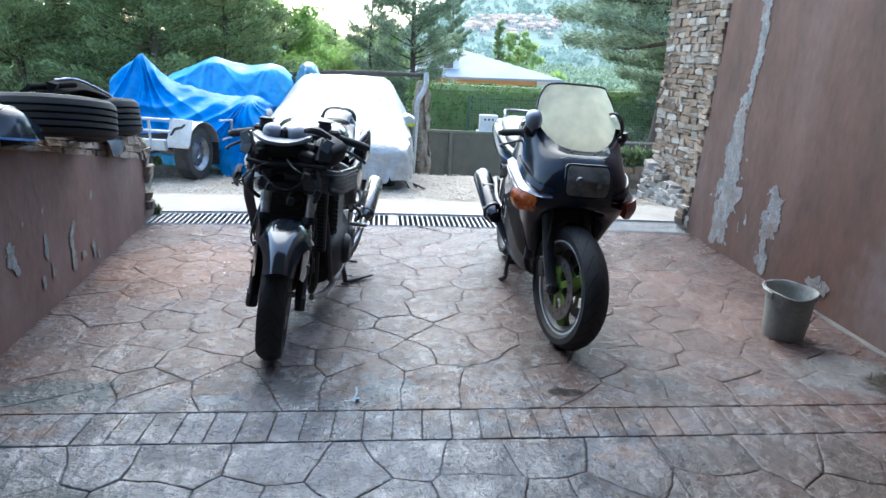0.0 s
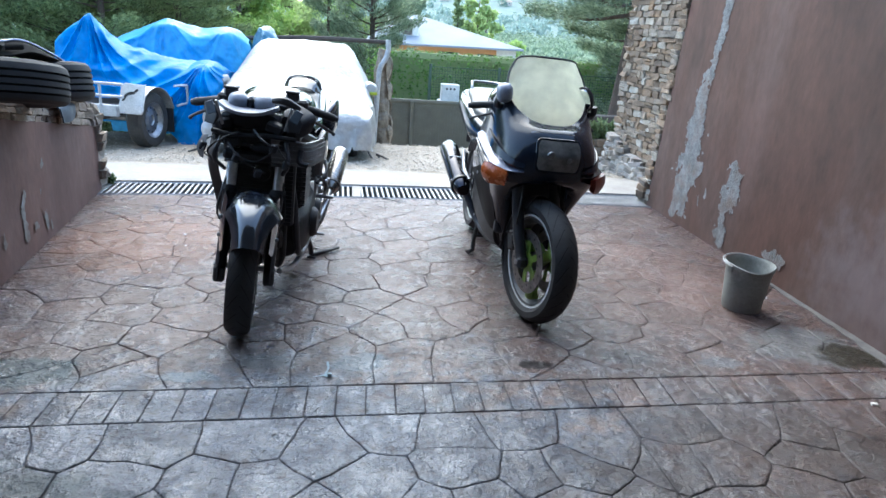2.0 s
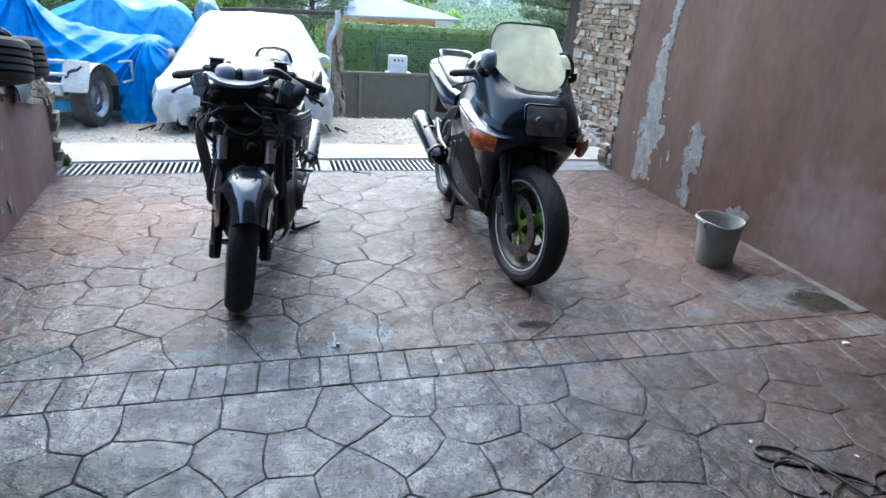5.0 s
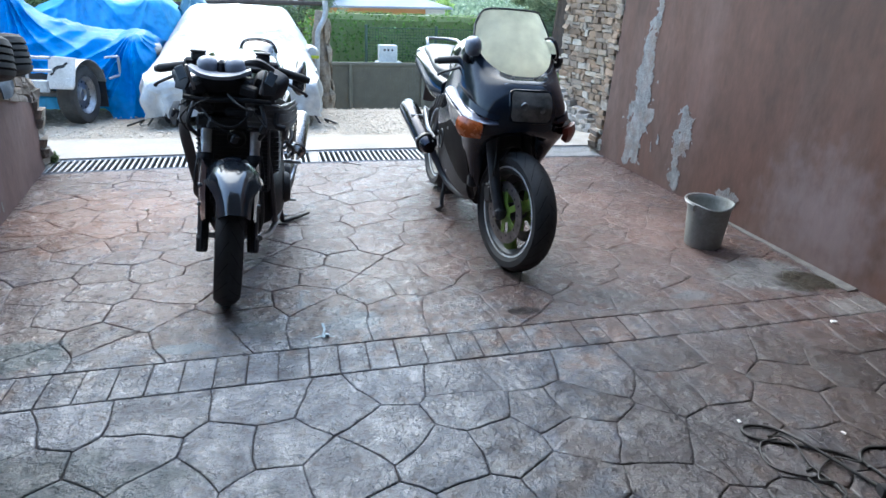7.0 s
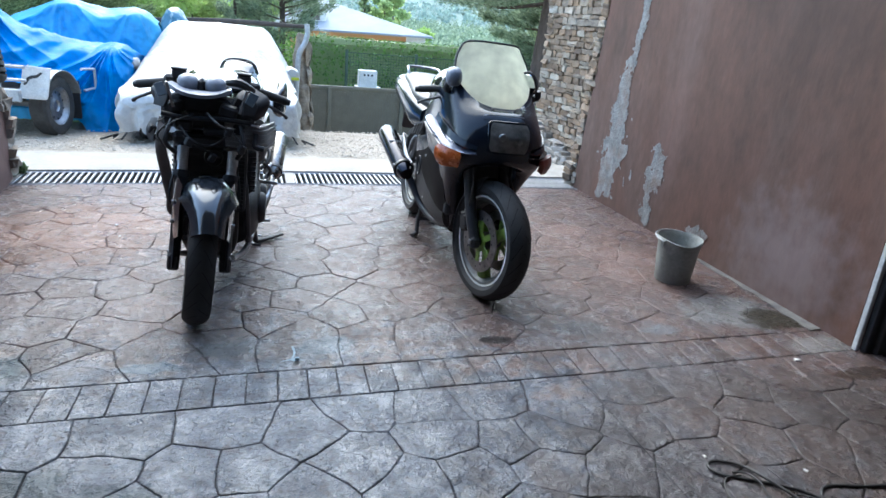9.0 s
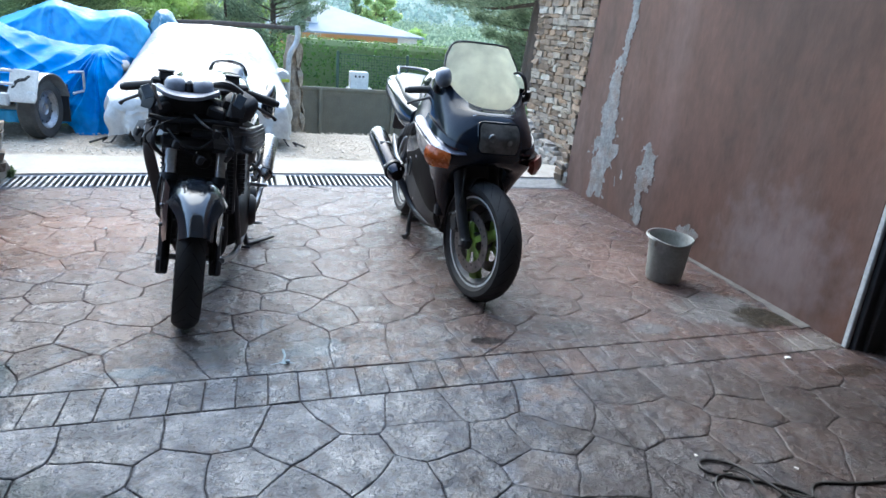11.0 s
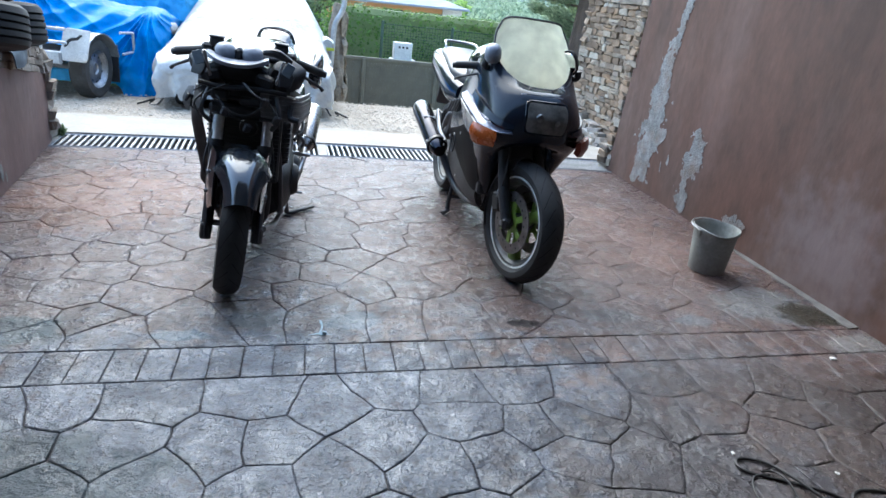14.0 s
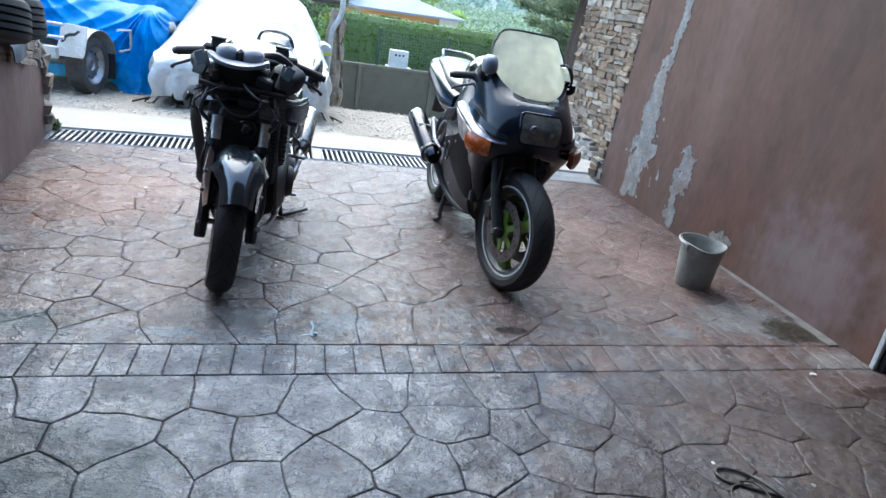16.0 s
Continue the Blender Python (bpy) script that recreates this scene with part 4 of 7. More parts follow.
def coursed(parent, a0, a1, z0, z1, place, material="stone", depth=0.05, hs=(0.028, 0.062), ls=(0.05, 0.17), limit=None, rough=0.0045, lump=1.0):
    """Rough flat stones laid in uneven courses over a wall face."""
    z, k = z0, 0
    while z < z1:
        h = rng.uniform(*hs)
        a = a0 - rng.uniform(0, 0.05)
        while a < a1:
            ln = min(rng.uniform(*ls), max(a1 - a, 0.04))
            split = rng.random() < 0.12 and h > 0.05
            if limit and z + h * 0.6 > limit(a + ln / 2):
                a += ln
                continue
            for lo, hi in (((0, 0.5), (0.5, 1)) if split else ((0, 1),)):
                g = 0.0022
                b0, b1, c0, c1 = a + g, a + ln - g, z + h * lo + g, z + h * hi - g
                q = np.array([(b0, c0), ((b0 + b1) / 2, c0), (b1, c0), (b1, (c0 + c1) / 2), (b1, c1), (b0 + (b1 - b0) * rng.uniform(.3, .7), c1), (b0, c1), (b0, (c0 + c1) / 2)])
                q = q + rng.uniform(-rough, rough, q.shape)
                c = q.mean(0)
                out, tilt = lump * rng.uniform(-0.014, 0.012), lump * rng.uniform(-0.16, 0.16, 2)
                ring = c + (q - c) * 0.93 + rng.uniform(-0.002, 0.002, q.shape)
                pts = [(p, -depth) for p in q] + [(p, out + (p - c) @ tilt - 0.006) for p in q] + [(p, out + (p - c) @ tilt + rng.uniform(-.004, .004)) for p in ring] + [(c, out + rng.uniform(-.004, .006))]
                vv = [place(p[0], p[1], o) for p, o in pts]
                ff = [(i * 8 + m, i * 8 + (m + 1) % 8, (i + 1) * 8 + (m + 1) % 8, (i + 1) * 8 + m) for i in range(2) for m in range(8)] + [(16 + m, 16 + (m + 1) % 8, 24) for m in range(8)]
                part("stone", (vv, ff), material, parent, smooth=0)
            a += ln
        z += h




def cap_h(y):
    return 0.066 + 0.026 * max(0, y - 2.9)


coursed(wall_left, 2.28, 5.1, 0.0, 0.099, lambda a, z, o: (left_x(a) + 0.006 + o, a, left_top(a) - 0.004 + z * cap_h(a) / 0.1), "capstone", 0.09, (0.034, 0.058), (0.09, 0.24))
y = 2.3
while y < 5.05:
    ln = rng.uniform(0.11, 0.24)
    deg = math.degrees(math.atan2(LB.x - LA.x, LB.y - LA.y))
    h = 0.062 + 0.026 * (y - 2.9) if y > 2.9 else 0.062
    if rng.random() < 0.5:
        lay(cap_meshes, wall_left, (left_x(y + ln / 2) - 0.175, y + ln / 2, left_top(y + ln / 2) + h / 2 - 0.004), (0.31, ln * 0.97, h * 0.9), -deg, -10.2)
    else:
        for q in (0.27, 0.76):
            lay(cap_meshes, wall_left, (left_x(y + ln / 2) - 0.175, y + ln / 2, left_top(y + ln / 2) + h * q - 0.004), (0.31 + rng.uniform(-.015, .01), ln * 0.96, h * 0.46), -deg, -10.2)
    y += ln
for k in range(9):
    z = 0.02 + 0.066 * k
    lay(cap_meshes, wall_left, (left_x(5.16) - 0.13 + rng.uniform(-0.02, 0.02), 5.16 + rng.uniform(-0.015, 0.03), z + 0.03), (0.31, rng.uniform(0.1, 0.17), 0.07), rng.uniform(-8, 8))

# earth bank held by the low wall
bank = [[(-2.2, yy, left_top(yy) + 0.03), (-3.2, yy, left_top(yy) + 0.05), (-6, yy, left_top(yy) + 0.1)] for yy in (0.6, 2, 3, 4, 5.0)]
bank += [[(-2.3, 5.35, -0.02), (-3.2, 5.45, 0.02), (-6, 5.6, 0.1)]]
bv = [p for r in bank for p in r]
bf = [(i * 3 + j, i * 3 + j + 1, i * 3 + j + 4, i * 3 + j + 3) for i in range(5) for j in range(2)]
obj("earth_bank", (bv, bf), "soil", label="bare earth bank behind the low wall", category="ground", kind="structure")

# rubble wall beyond the tall wall, turned towards the drive
RA, RB = np.array((2.60, 7.02)), np.array((2.74, 5.7))
RD = (RB - RA) / np.linalg.norm(RB - RA)
RN = np.array((RD[1], -RD[0]))
RN = -RN if RN[0] > 0 else RN


def rubble_pt(a, z, o):
    p = RA + RD * a + RN * o
    return (p[0], p[1], z)


core = [rubble_pt(a, z, o) for a in (0.02, 1.35) for z in (-0.3, 3.3) for o in (-0.03, -0.34)]
wall_stone = obj("wall_stone", (core, [(0, 4, 6, 2), (1, 3, 7, 5), (0, 1, 5, 4), (2, 6, 7, 3), (0, 2, 3, 1), (4, 5, 7, 6)]), "mortar", label="rubble stone wall of brown and grey pieces", category="wall", kind="structure", smooth=0)
coursed(wall_stone, -0.02, 1.3, -0.15, 2.75, rubble_pt, "stone", 0.06, (0.034, 0.075), (0.06, 0.2), None, 0.008, 0.65)
for k in range(46):
    z = k * 0.06
    p = rubble_pt(rng.uniform(0.0, 0.03), z, -0.1 + rng.uniform(-0.03, 0.02))
    lay(stone_meshes, wall_stone, p, (0.2, 0.12, 0.06), 6 + rng.uniform(-8, 8), rng.uniform(-5, 5))
# ragged stones on the end of the tall wall
wall_end = obj("wall_end", ([(x, wall_end_y(z) + d, z) for x in (WX + 0.06, WX + 0.32) for z in (-0.1, WH) for d in (0.012, 0.1)],
                           [(0, 2, 3, 1), (4, 5, 7, 6), (0, 1, 5, 4), (2, 6, 7, 3), (0, 4, 6, 2), (1, 3, 7, 5)]), "mortar",
               label="rough stone end of the tall wall", category="wall", kind="structure", smooth=0)
z = -0.01
while z < WH - 0.05:
    h = rng.uniform(0.026, 0.055)
    for k in range(2):
        wd_ = rng.uniform(0.05, 0.11)
        lay(stone_meshes, wall_end, (WX - 0.006 + wd_ / 2 + 0.08 * k + rng.uniform(-0.016, 0.016), wall_end_y(z) + 0.06 + rng.uniform(-0.02, 0.03), z + h / 2),
            (wd_, rng.uniform(0.09, 0.14), h * 1.05), rng.uniform(-10, 10), rng.uniform(-7, 7))
    z += h * 0.97
for k in range(4):
    lay(stone_meshes, wall_end, (WX + 0.03 + rng.uniform(-0.02, 0.02), 5.3 + rng.uniform(-0.02, 0.04), 0.02 + 0.05 * k), (0.13, 0.11, 0.055), rng.uniform(-25, 25), rng.uniform(-12, 12))
# heap of pale blocks along the foot of the rubble wall
plinth = obj("wall_plinth", box((*(RA + RD * 0.45 + RN * 0.02), -0.06), (0.1, 0.9, 0.22), 0.02, m=Matrix.Rotation(math.atan2(-RD[0], RD[1]), 4, "Z")), "mortar",
             label="low footing of pale rough blocks under the rubble wall", category="wall", kind="structure", smooth=0)
a = -0.05
while a < 0.95:
    ln, z = rng.uniform(0.06, 0.13), -0.12
    while z < 0.27 - 0.27 * max(0, a):
        h = rng.uniform(0.022, 0.06)
        lay(pale_meshes if rng.random() < 0.9 else stone_meshes, plinth, rubble_pt(a + ln / 2 + rng.uniform(-0.03, 0.03), z + h / 2, 0.05 - 0.1 * z + rng.uniform(-0.03, 0.02)), (0.12, ln * rng.uniform(0.8, 1.2), h * 1.1), math.degrees(math.atan2(-RD[0], RD[1])) + rng.uniform(-22, 22), rng.uniform(-16, 16))
        z += h
    a += ln * 0.85

# low garden wall further down
garden = obj("wall_garden", box((2.7, 7.46, -0.05), (1.1, 0.25, 0.5), 0.02), "mortar", label="low brown garden wall with weeds on top", category="wall", kind="structure")
for k in range(5):
    x = 2.16
    while x < 3.0:
        ln = rng.uniform(0.09, 0.2)
        lay(stone_meshes, garden, (x + ln / 2, 7.33, -0.16 + 0.08 * k), (ln * 0.97, 0.06, 0.078), rng.uniform(-4, 4), rng.uniform(-5, 5))
        x += ln

# ---- garage round the camera ----
obj("ceiling", box((0.45, -1.4, 2.62), (5.9, 7.4, 0.2)), "garage", label="plain garage ceiling", category="ceiling", kind="structure", smooth=0)
obj("wall_south", box((0.45, -5.1, 1.2), (5.9, 0.2, 2.7)), "garage", label="plain garage back wall", category="wall", kind="structure", smooth=0)
obj("wall_garage_east", box((3.4, -1.35, 1.25), (0.2, 7.3, 2.6)), "garage", label="plain garage side wall", category="wall", kind="structure", smooth=0)
obj("wall_garage_west", box((-2.5, -1.35, 1.25), (0.2, 7.3, 2.6)), "garage", label="plain garage side wall", category="wall", kind="structure", smooth=0)
obj("wall_return", box((-2.12, 2.2, 1.25), (0.56, 0.2, 2.55)), "garage", label="plain wall beside the garage opening", category="wall", kind="structure", smooth=0)
obj("floor_garage_rear", box((0.45, -2.8, -0.06), (5.9, 4.5, 0.1)), "slab", label="plain concrete garage floor", category="floor", kind="structure", smooth=0)
jamb = thing("garage_door", pose(2.225, 2.19, 0), "dark folded garage door leaf with a pale metal edge", "door")
part("door_leaf", join(box((0.55, -0.02, 1.2), (1.0, 0.03, 2.4), 0.004), *[box((0.14 + 0.11 * k, -0.042, 1.2), (0.02, 0.02, 2.36), 0.003) for k in range(9)]), "darkdoor", jamb)
part("edge_trim", box((-0.008, 0.03, 1.2), (0.022, 0.028, 2.4), 0.004), "trimwhite", jamb, "pale metal edge strip")
part("seal", box((0.03, 0.005, 1.2), (0.05, 0.03, 2.4), 0.004), "black_plastic", jamb)


# ---- motorcycles ----
def tyre_geo(R, width, rim_r, n=56):
    h = width / 2
    prof = []
    for a in np.linspace(-1, 1, 15):
        crown = R - (R - rim_r) * 0.36 * abs(a) ** 2.2
        prof.append((crown, a * h))
    prof = [(rim_r, -h * 0.62), (rim_r + (R - rim_r) * 0.3, -h * 0.98)] + prof + [(rim_r + (R - rim_r) * 0.3, h * 0.98), (rim_r, h * 0.62)]
    return lathe(prof, n, "x", closed=True)


def tread(R, width, n=22):
    """Slanting grooves, as thin dark strips just proud of the crown."""
    h = width / 2
    v, f = [], []
    for i in range(n):
        for side in (-1, 1):
            a0 = 2 * math.pi * (i + (0.5 if side > 0 else 0)) / n
            pts = []
            for k in range(7):
                t = 0.08 + 0.8 * k / 6
                r = R - (R - R * 0.74) * 0.36 * t ** 2.2 + 0.0012
                pts.append((side * t * h, r, a0 + 0.34 * t ** 1.4))
            o = len(v)
            for x, r, a in pts:
                for d in (-0.006, 0.006):
                    v.append((x, r * math.cos(a + d), r * math.sin(a + d)))
            f += [(o + 2 * k, o + 2 * k + 1, o + 2 * k + 3, o + 2 * k + 2) for k in range(6)]
    return v, f


def wheel(parent, name, c, R, width, rim_mat, spoke_mat, steer=0.0, stripe=True, discs=(-1, 1), disc_r=0.15, spokes=3):
    """A cast wheel with its tyre and discs, standing at c (the hub) and turned about the upright."""
    ob = new(name)
    ob.parent = parent
    ob.matrix_basis = pose(*c, 0, 0, steer)
    rr = R * 0.735
    h = width / 2
    w_ = part("tyre", tyre_geo(R, width, rr), "rubber", ob, "black road tyre with slanting grooves")
    tagged(part("tread_groove", tread(R, width), "groove", ob, smooth=0), kind="stuff")
    rim = [(rr + 0.008, -h * 0.70), (rr + 0.008, -h * 0.60), (rr - 0.012, -h * 0.52), (rr - 0.02, -h * 0.2), (rr - 0.02, h * 0.2), (rr - 0.012, h * 0.52),
           (rr + 0.008, h * 0.60), (rr + 0.008, h * 0.70), (rr - 0.014, h * 0.66), (rr - 0.034, h * 0.3), (rr - 0.034, -h * 0.3), (rr - 0.014, -h * 0.66)]
    part("rim", lathe(rim, 56, "x", closed=True), rim_mat, ob)
    if stripe:
        for s in (-1, 1):
            part("rim_stripe", lathe([(rr + 0.006, s * h * 0.72), (rr - 0.003, s * h * 0.71), (rr - 0.003, s * h * 0.74), (rr + 0.006, s * h * 0.75)], 56, "x", closed=True), "ring", ob, "worn white rim edge")
    part("hub", lathe([(0.0, -h * 0.9), (0.03, -h * 0.9), (0.045, -h * 0.5), (0.045, h * 0.5), (0.03, h * 0.9), (0.0, h * 0.9)], 20, "x"), rim_mat, ob)
    for k in range(spokes):
        a = 2 * math.pi * k / spokes + 0.5
        m = Matrix.Rotation(a, 4, "X")
        g = loft([(0.03, 0, 0, h * 0.42, 0.034, 3), (0.09, 0, 0, h * 0.34, 0.024, 3), (0.15, 0, 0, h * 0.34, 0.028, 3), (rr - 0.022, 0, 0, h * 0.45, 0.05, 3)], 12)
        part("spoke", moved(g, m), spoke_mat, ob)
    for s in discs:
        x = s * (h * 0.86 + 0.004)
        d = part("brake_disc", lathe([(0.1, x - 0.0025), (disc_r, x - 0.0025), (disc_r, x + 0.0025), (0.1, x + 0.0025)], 48, "x", closed=True), "disc", ob, "steel brake disc with drilled holes")
        part("disc_carrier", lathe([(0.02, x - 0.003), (0.05, x - 0.003), (0.05, x + 0.003), (0.02, x + 0.003)], 24, "x", closed=True), spoke_mat, ob)
        for k in range(6):
            part("carrier_arm", moved(box((x, 0, 0.075), (0.005, 0.03, 0.06), 0.001), Matrix.Rotation(2 * math.pi * k / 6, 4, "X")), spoke_mat, ob)
        holes = [moved(lathe([(0.0, x + s * 0.0032), (0.0065, x + s * 0.0032)], 8, "x"), Matrix.Rotation(2 * math.pi * k / 18, 4, "X") @ Matrix.Translation((0, 0, 0.112 + 0.017 * (k % 2)))) for k in range(18)]
        tagged(part("disc_hole", join(*holes), "cable", ob, smooth=0), kind="stuff")
    return ob


def caliper(parent, c, steer=0.0):
    g = join(box((0, 0, 0), (0.045, 0.07, 0.1), 0.012), box((0.0, -0.03, 0.0), (0.06, 0.03, 0.06), 0.008), rod((-0.03, 0.02, 0.04), (0.03, 0.02, 0.04), 0.007))
    return part("brake_caliper", moved(g, pose(*c, -20, 0, steer)), "engine", parent)


def grip_bar(parent, side, inner, outer, lever=True, reservoir=True):
    """Handlebar half with grip, lever, switch box and brake or clutch reservoir."""
    i, o = Vector(inner), Vector(outer)
    d = (o - i)
    part("handlebar", rod(i, o, 0.011, 10), "black_satin", parent)
    part("grip", tube([i + d * 0.42, i + d * 0.46, i + d * 0.98, o], [0.016, 0.018, 0.018, 0.019], 12), "rubber", parent)
    part("bar_end", rod(o, o + d.normalized() * 0.018, 0.015, 10), "black_satin", parent)
    part("switch_box", box(i + d * 0.33, (0.05, 0.05, 0.06), 0.01), "black_plastic", parent)
    if lever:
        f = Vector((0, -0.06, 0.0))
        part("lever", tube([i + d * 0.28 + f * 0.6, i + d * 0.55 + f * 1.3 - Vector((0, 0, 0.025)), i + d * 0.95 + f - Vector((0, 0, 0.05)), i + d * 1.05 + f * 0.9 - Vector((0, 0, 0.062))], [0.009, 0.008, 0.006, 0.009], 8, 12), "black_satin", parent)
    if reservoir:
        r = part("reservoir", box(i + d * 0.14 + Vector((0, -0.02, 0.032)), (0.056, 0.042, 0.036), 0.008), "black_plastic", parent)
        part("reservoir_cap", box(i + d * 0.14 + Vector((0, -0.02, 0.052)), (0.06, 0.046, 0.01), 0.003), "black_plastic", parent)


def silencer(parent, a, b, r, material, label):
    a, b = Vector(a), Vector(b)
    d = (b - a)
    s = part("silencer", tube([a, a + d * 0.04, a + d * 0.12, a + d * 0.9, a + d * 0.97, b], [r * 0.55, r * 0.75, r, r * 1.02, r * 0.92, r * 0.7], 24), material, parent, label)
    part("end_pipe", rod(b - d * 0.02, b + d.normalized() * 0.03, r * 0.42, 16), "engine", s)
    part("clamp", tube([a + d * 0.1, a + d * 0.14], r * 1.06, 24), "black_satin", s)
    return s


def faired_bike():
    bike = thing("motorcycle", pose(0.620, 2.955, 0, 0, 2.7, 0.0),
                 "black fully faired motorcycle with hazed windscreen and amber indicators", "motorcycle")
    P = lambda *a, **k: part(*a[:3], bike, *a[3:], **k)
    steer = 12
    wheel(bike, "front_wheel", (-0.012, 0, 0.293), 0.293, 0.118, "rim", "lime", steer, True)
    wheel(bike, "rear_wheel", (0.0, 1.46, 0.305), 0.305, 0.168, "rim", "rim", 0, True, discs=(-1,), disc_r=0.125)
    S = pose(0, 0, 0, 0, 0, steer)
    rake = 0.44
    for s in (-1, 1):
        x = s * 0.098
        leg = [(x, -0.005, 0.285), (x, -0.005 + 0.36 * rake, 0.285 + 0.36)]
        P("fork_lower", moved(tube([leg[0], (x, 0.06, 0.40), (x, 0.13, 0.56), leg[1]], [0.026, 0.028, 0.027, 0.03], 14), S), "black_satin", "black fork leg")
        P("fork_tube", moved(rod((x, 0.13, 0.58), (x, 0.29, 0.94), 0.0205, 14), S), "fork")
        caliper(bike, S @ Vector((x * 0.93, 0.115, 0.36)), steer)
        P("axle_clamp", moved(box((x, 0.0, 0.29), (0.05, 0.05, 0.06), 0.012), S), "black_satin")
        P("brake_hose", moved(tube([(x, 0.12, 0.4), (x * 1.25, 0.05, 0.5), (x * 0.8, 0.12, 0.66)], 0.005, 6, 10), S), "cable")
    P("axle", moved(rod((-0.13, 0, 0.293), (0.13, 0, 0.293), 0.012, 12), S), "alu")
    fend = []
    for a in np.linspace(12, 112, 9):
        c, s_ = math.cos(radians(a + 0)), math.sin(radians(a))
        row = []
        for q in np.linspace(-1, 1, 7):
            R = 0.312 - 0.06 * abs(q) ** 2.4
            row.append((q * 0.068, R * math.cos(radians(90 - a)) * 1.0, 0.293 + R * math.sin(radians(90 - a))))
        fend.append(row)
    P("front_mudguard", moved(sheet(fend, 14, 20, thick=0.004), S @ pose(-.012, 0.0, 0)), "black_plastic")
    # fairing
    rows = [
        [(0, .135, .905), (.09, .15, .912), (.165, .215, .955), (.222, .34, 1.03), (.235, .48, .975), (.222, .64, .885)],
        [(0, .045, .885), (.11, .06, .885), (.205, .16, .885), (.25, .32, .905), (.248, .5, .87), (.228, .72, .80)],
        [(0, -.02, .80), (.125, .0, .80), (.228, .10, .785), (.262, .30, .765), (.252, .55, .70), (.236, .82, .645)],
        [(0, -.012, .71), (.135, .015, .705), (.245, .10, .675), (.258, .30, .60), (.243, .60, .50), (.226, .92, .53)],
        [(0, .03, .665), (.14, .05, .65), (.215, .13, .60), (.236, .31, .43), (.216, .58, .325), (.2, .92, .46)],
        [(0, .09, .655), (.12, .11, .635), (.165, .19, .52), (.17, .34, .25), (.13, .55, .215), (.12, .86, .385)]]
    taper = lambda z: 1 - .3 * min(1, max(0, .68 - z) / .42)
    rows = [[(x * .92 * taper(z), y, z) for x, y, z in r] for r in rows]
    P("fairing", sheet(rows, 30, 30, mirror=True, thick=0.006), "fairing_black", "glossy black front fairing", smooth=60)
    # darker worn lower side panels
    for s in (-1, 1):
        low = [[(s * .245, .235, .69), (s * .262, .4, .665), (s * .254, .62, .60), (s * .24, .86, .545)],
               [(s * .248, .25, .575), (s * .258, .4, .545), (s * .247, .62, .475), (s * .23, .9, .52)],
               [(s * .232, .28, .435), (s * .244, .42, .38), (s * .226, .59, .335), (s * .208, .9, .455)],
               [(s * .172, .325, .26), (s * .18, .42, .23), (s * .145, .56, .225), (s * .135, .85, .375)]]
        low = [[(x * .945 * taper(z), y, z) for x, y, z in r] for r in low]
        if s < 0:
            low = [r[::-1] for r in low]
        P("side_panel", sheet(low, 18, 14, thick=0.004), "side_panel", "dusty dark lower fairing panel", smooth=60)
        # vents
        for k in range(4):
            P("vent_slot", moved(box((0, 0, 0), (0.012, 0.13, 0.018), 0.004), pose(s * 0.243, 0.66 + 0.055 * k, 0.71 - 0.012 * k, -38, 0, s * 4)), "black_plastic")
        # indicators sit on the corners of the nose
        ind = [[(s * .21, .02, .702), (s * .237, .038, .709), (s * .268, .072, .717), (s * .283, .105, .722)],
               [(s * .21, .012, .678), (s * .242, .032, .682), (s * .277, .070, .686), (s * .291, .108, .690)],
               [(s * .21, .024, .654), (s * .234, .042, .653), (s * .26, .076, .649), (s * .272, .11, .655)]]
        ind = ind if s < 0 else [[(x * .87, y, z - .006) for x, y, z in r] for r in ind]
        P("indicator", sheet(ind if s > 0 else [r[::-1] for r in ind], 12, 9, thick=0.03), "amber" if s < 0 else "redamber", "amber indicator lens")
        duct = [[(s * .15, .0, .745), (s * .21, .05, .76), (s * .262, .18, .80), (s * .262, .36, .84)],
                [(s * .155, -.004, .728), (s * .222, .045, .735), (s * .272, .18, .765), (s * .27, .36, .805)]]
        if s < 0:
            duct = [r[::-1] for r in duct]
        duct = [[(x * .93, y, z) for x, y, z in r] for r in duct]
        P("air_duct_edge", sheet(duct, 14, 4, thick=0.006), "fairing_black")
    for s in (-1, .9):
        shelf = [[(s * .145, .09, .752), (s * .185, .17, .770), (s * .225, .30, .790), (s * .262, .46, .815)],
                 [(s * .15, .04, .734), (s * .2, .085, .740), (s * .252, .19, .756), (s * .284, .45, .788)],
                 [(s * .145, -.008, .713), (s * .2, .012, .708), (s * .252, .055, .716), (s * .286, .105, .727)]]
        # left ledge's silver-blue colour stands in for sky reflected in black gloss
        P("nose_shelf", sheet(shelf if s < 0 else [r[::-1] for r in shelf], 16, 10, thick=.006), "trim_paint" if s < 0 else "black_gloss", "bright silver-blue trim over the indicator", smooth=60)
        flank = [[(s * .286, .108, .722), (s * .29, .2, .738), (s * .29, .32, .756), (s * .284, .45, .776)],
                 [(s * .272, .112, .69), (s * .274, .2, .69), (s * .272, .32, .70), (s * .266, .45, .72)],
                 [(s * .235, .12, .645), (s * .246, .2, .63), (s * .25, .32, .635), (s * .246, .45, .65)]]
        P("nose_flank", sheet(flank if s > 0 else [r[::-1] for r in flank], 14, 8, thick=.006), "fairing_black", smooth=60)
    # headlight
    nose_y = lambda x, z: float(np.interp(z, (.71, .80, .853, .885), (-.012, -.02, .008, .04))) + 1.45 * x * x
    hl = []
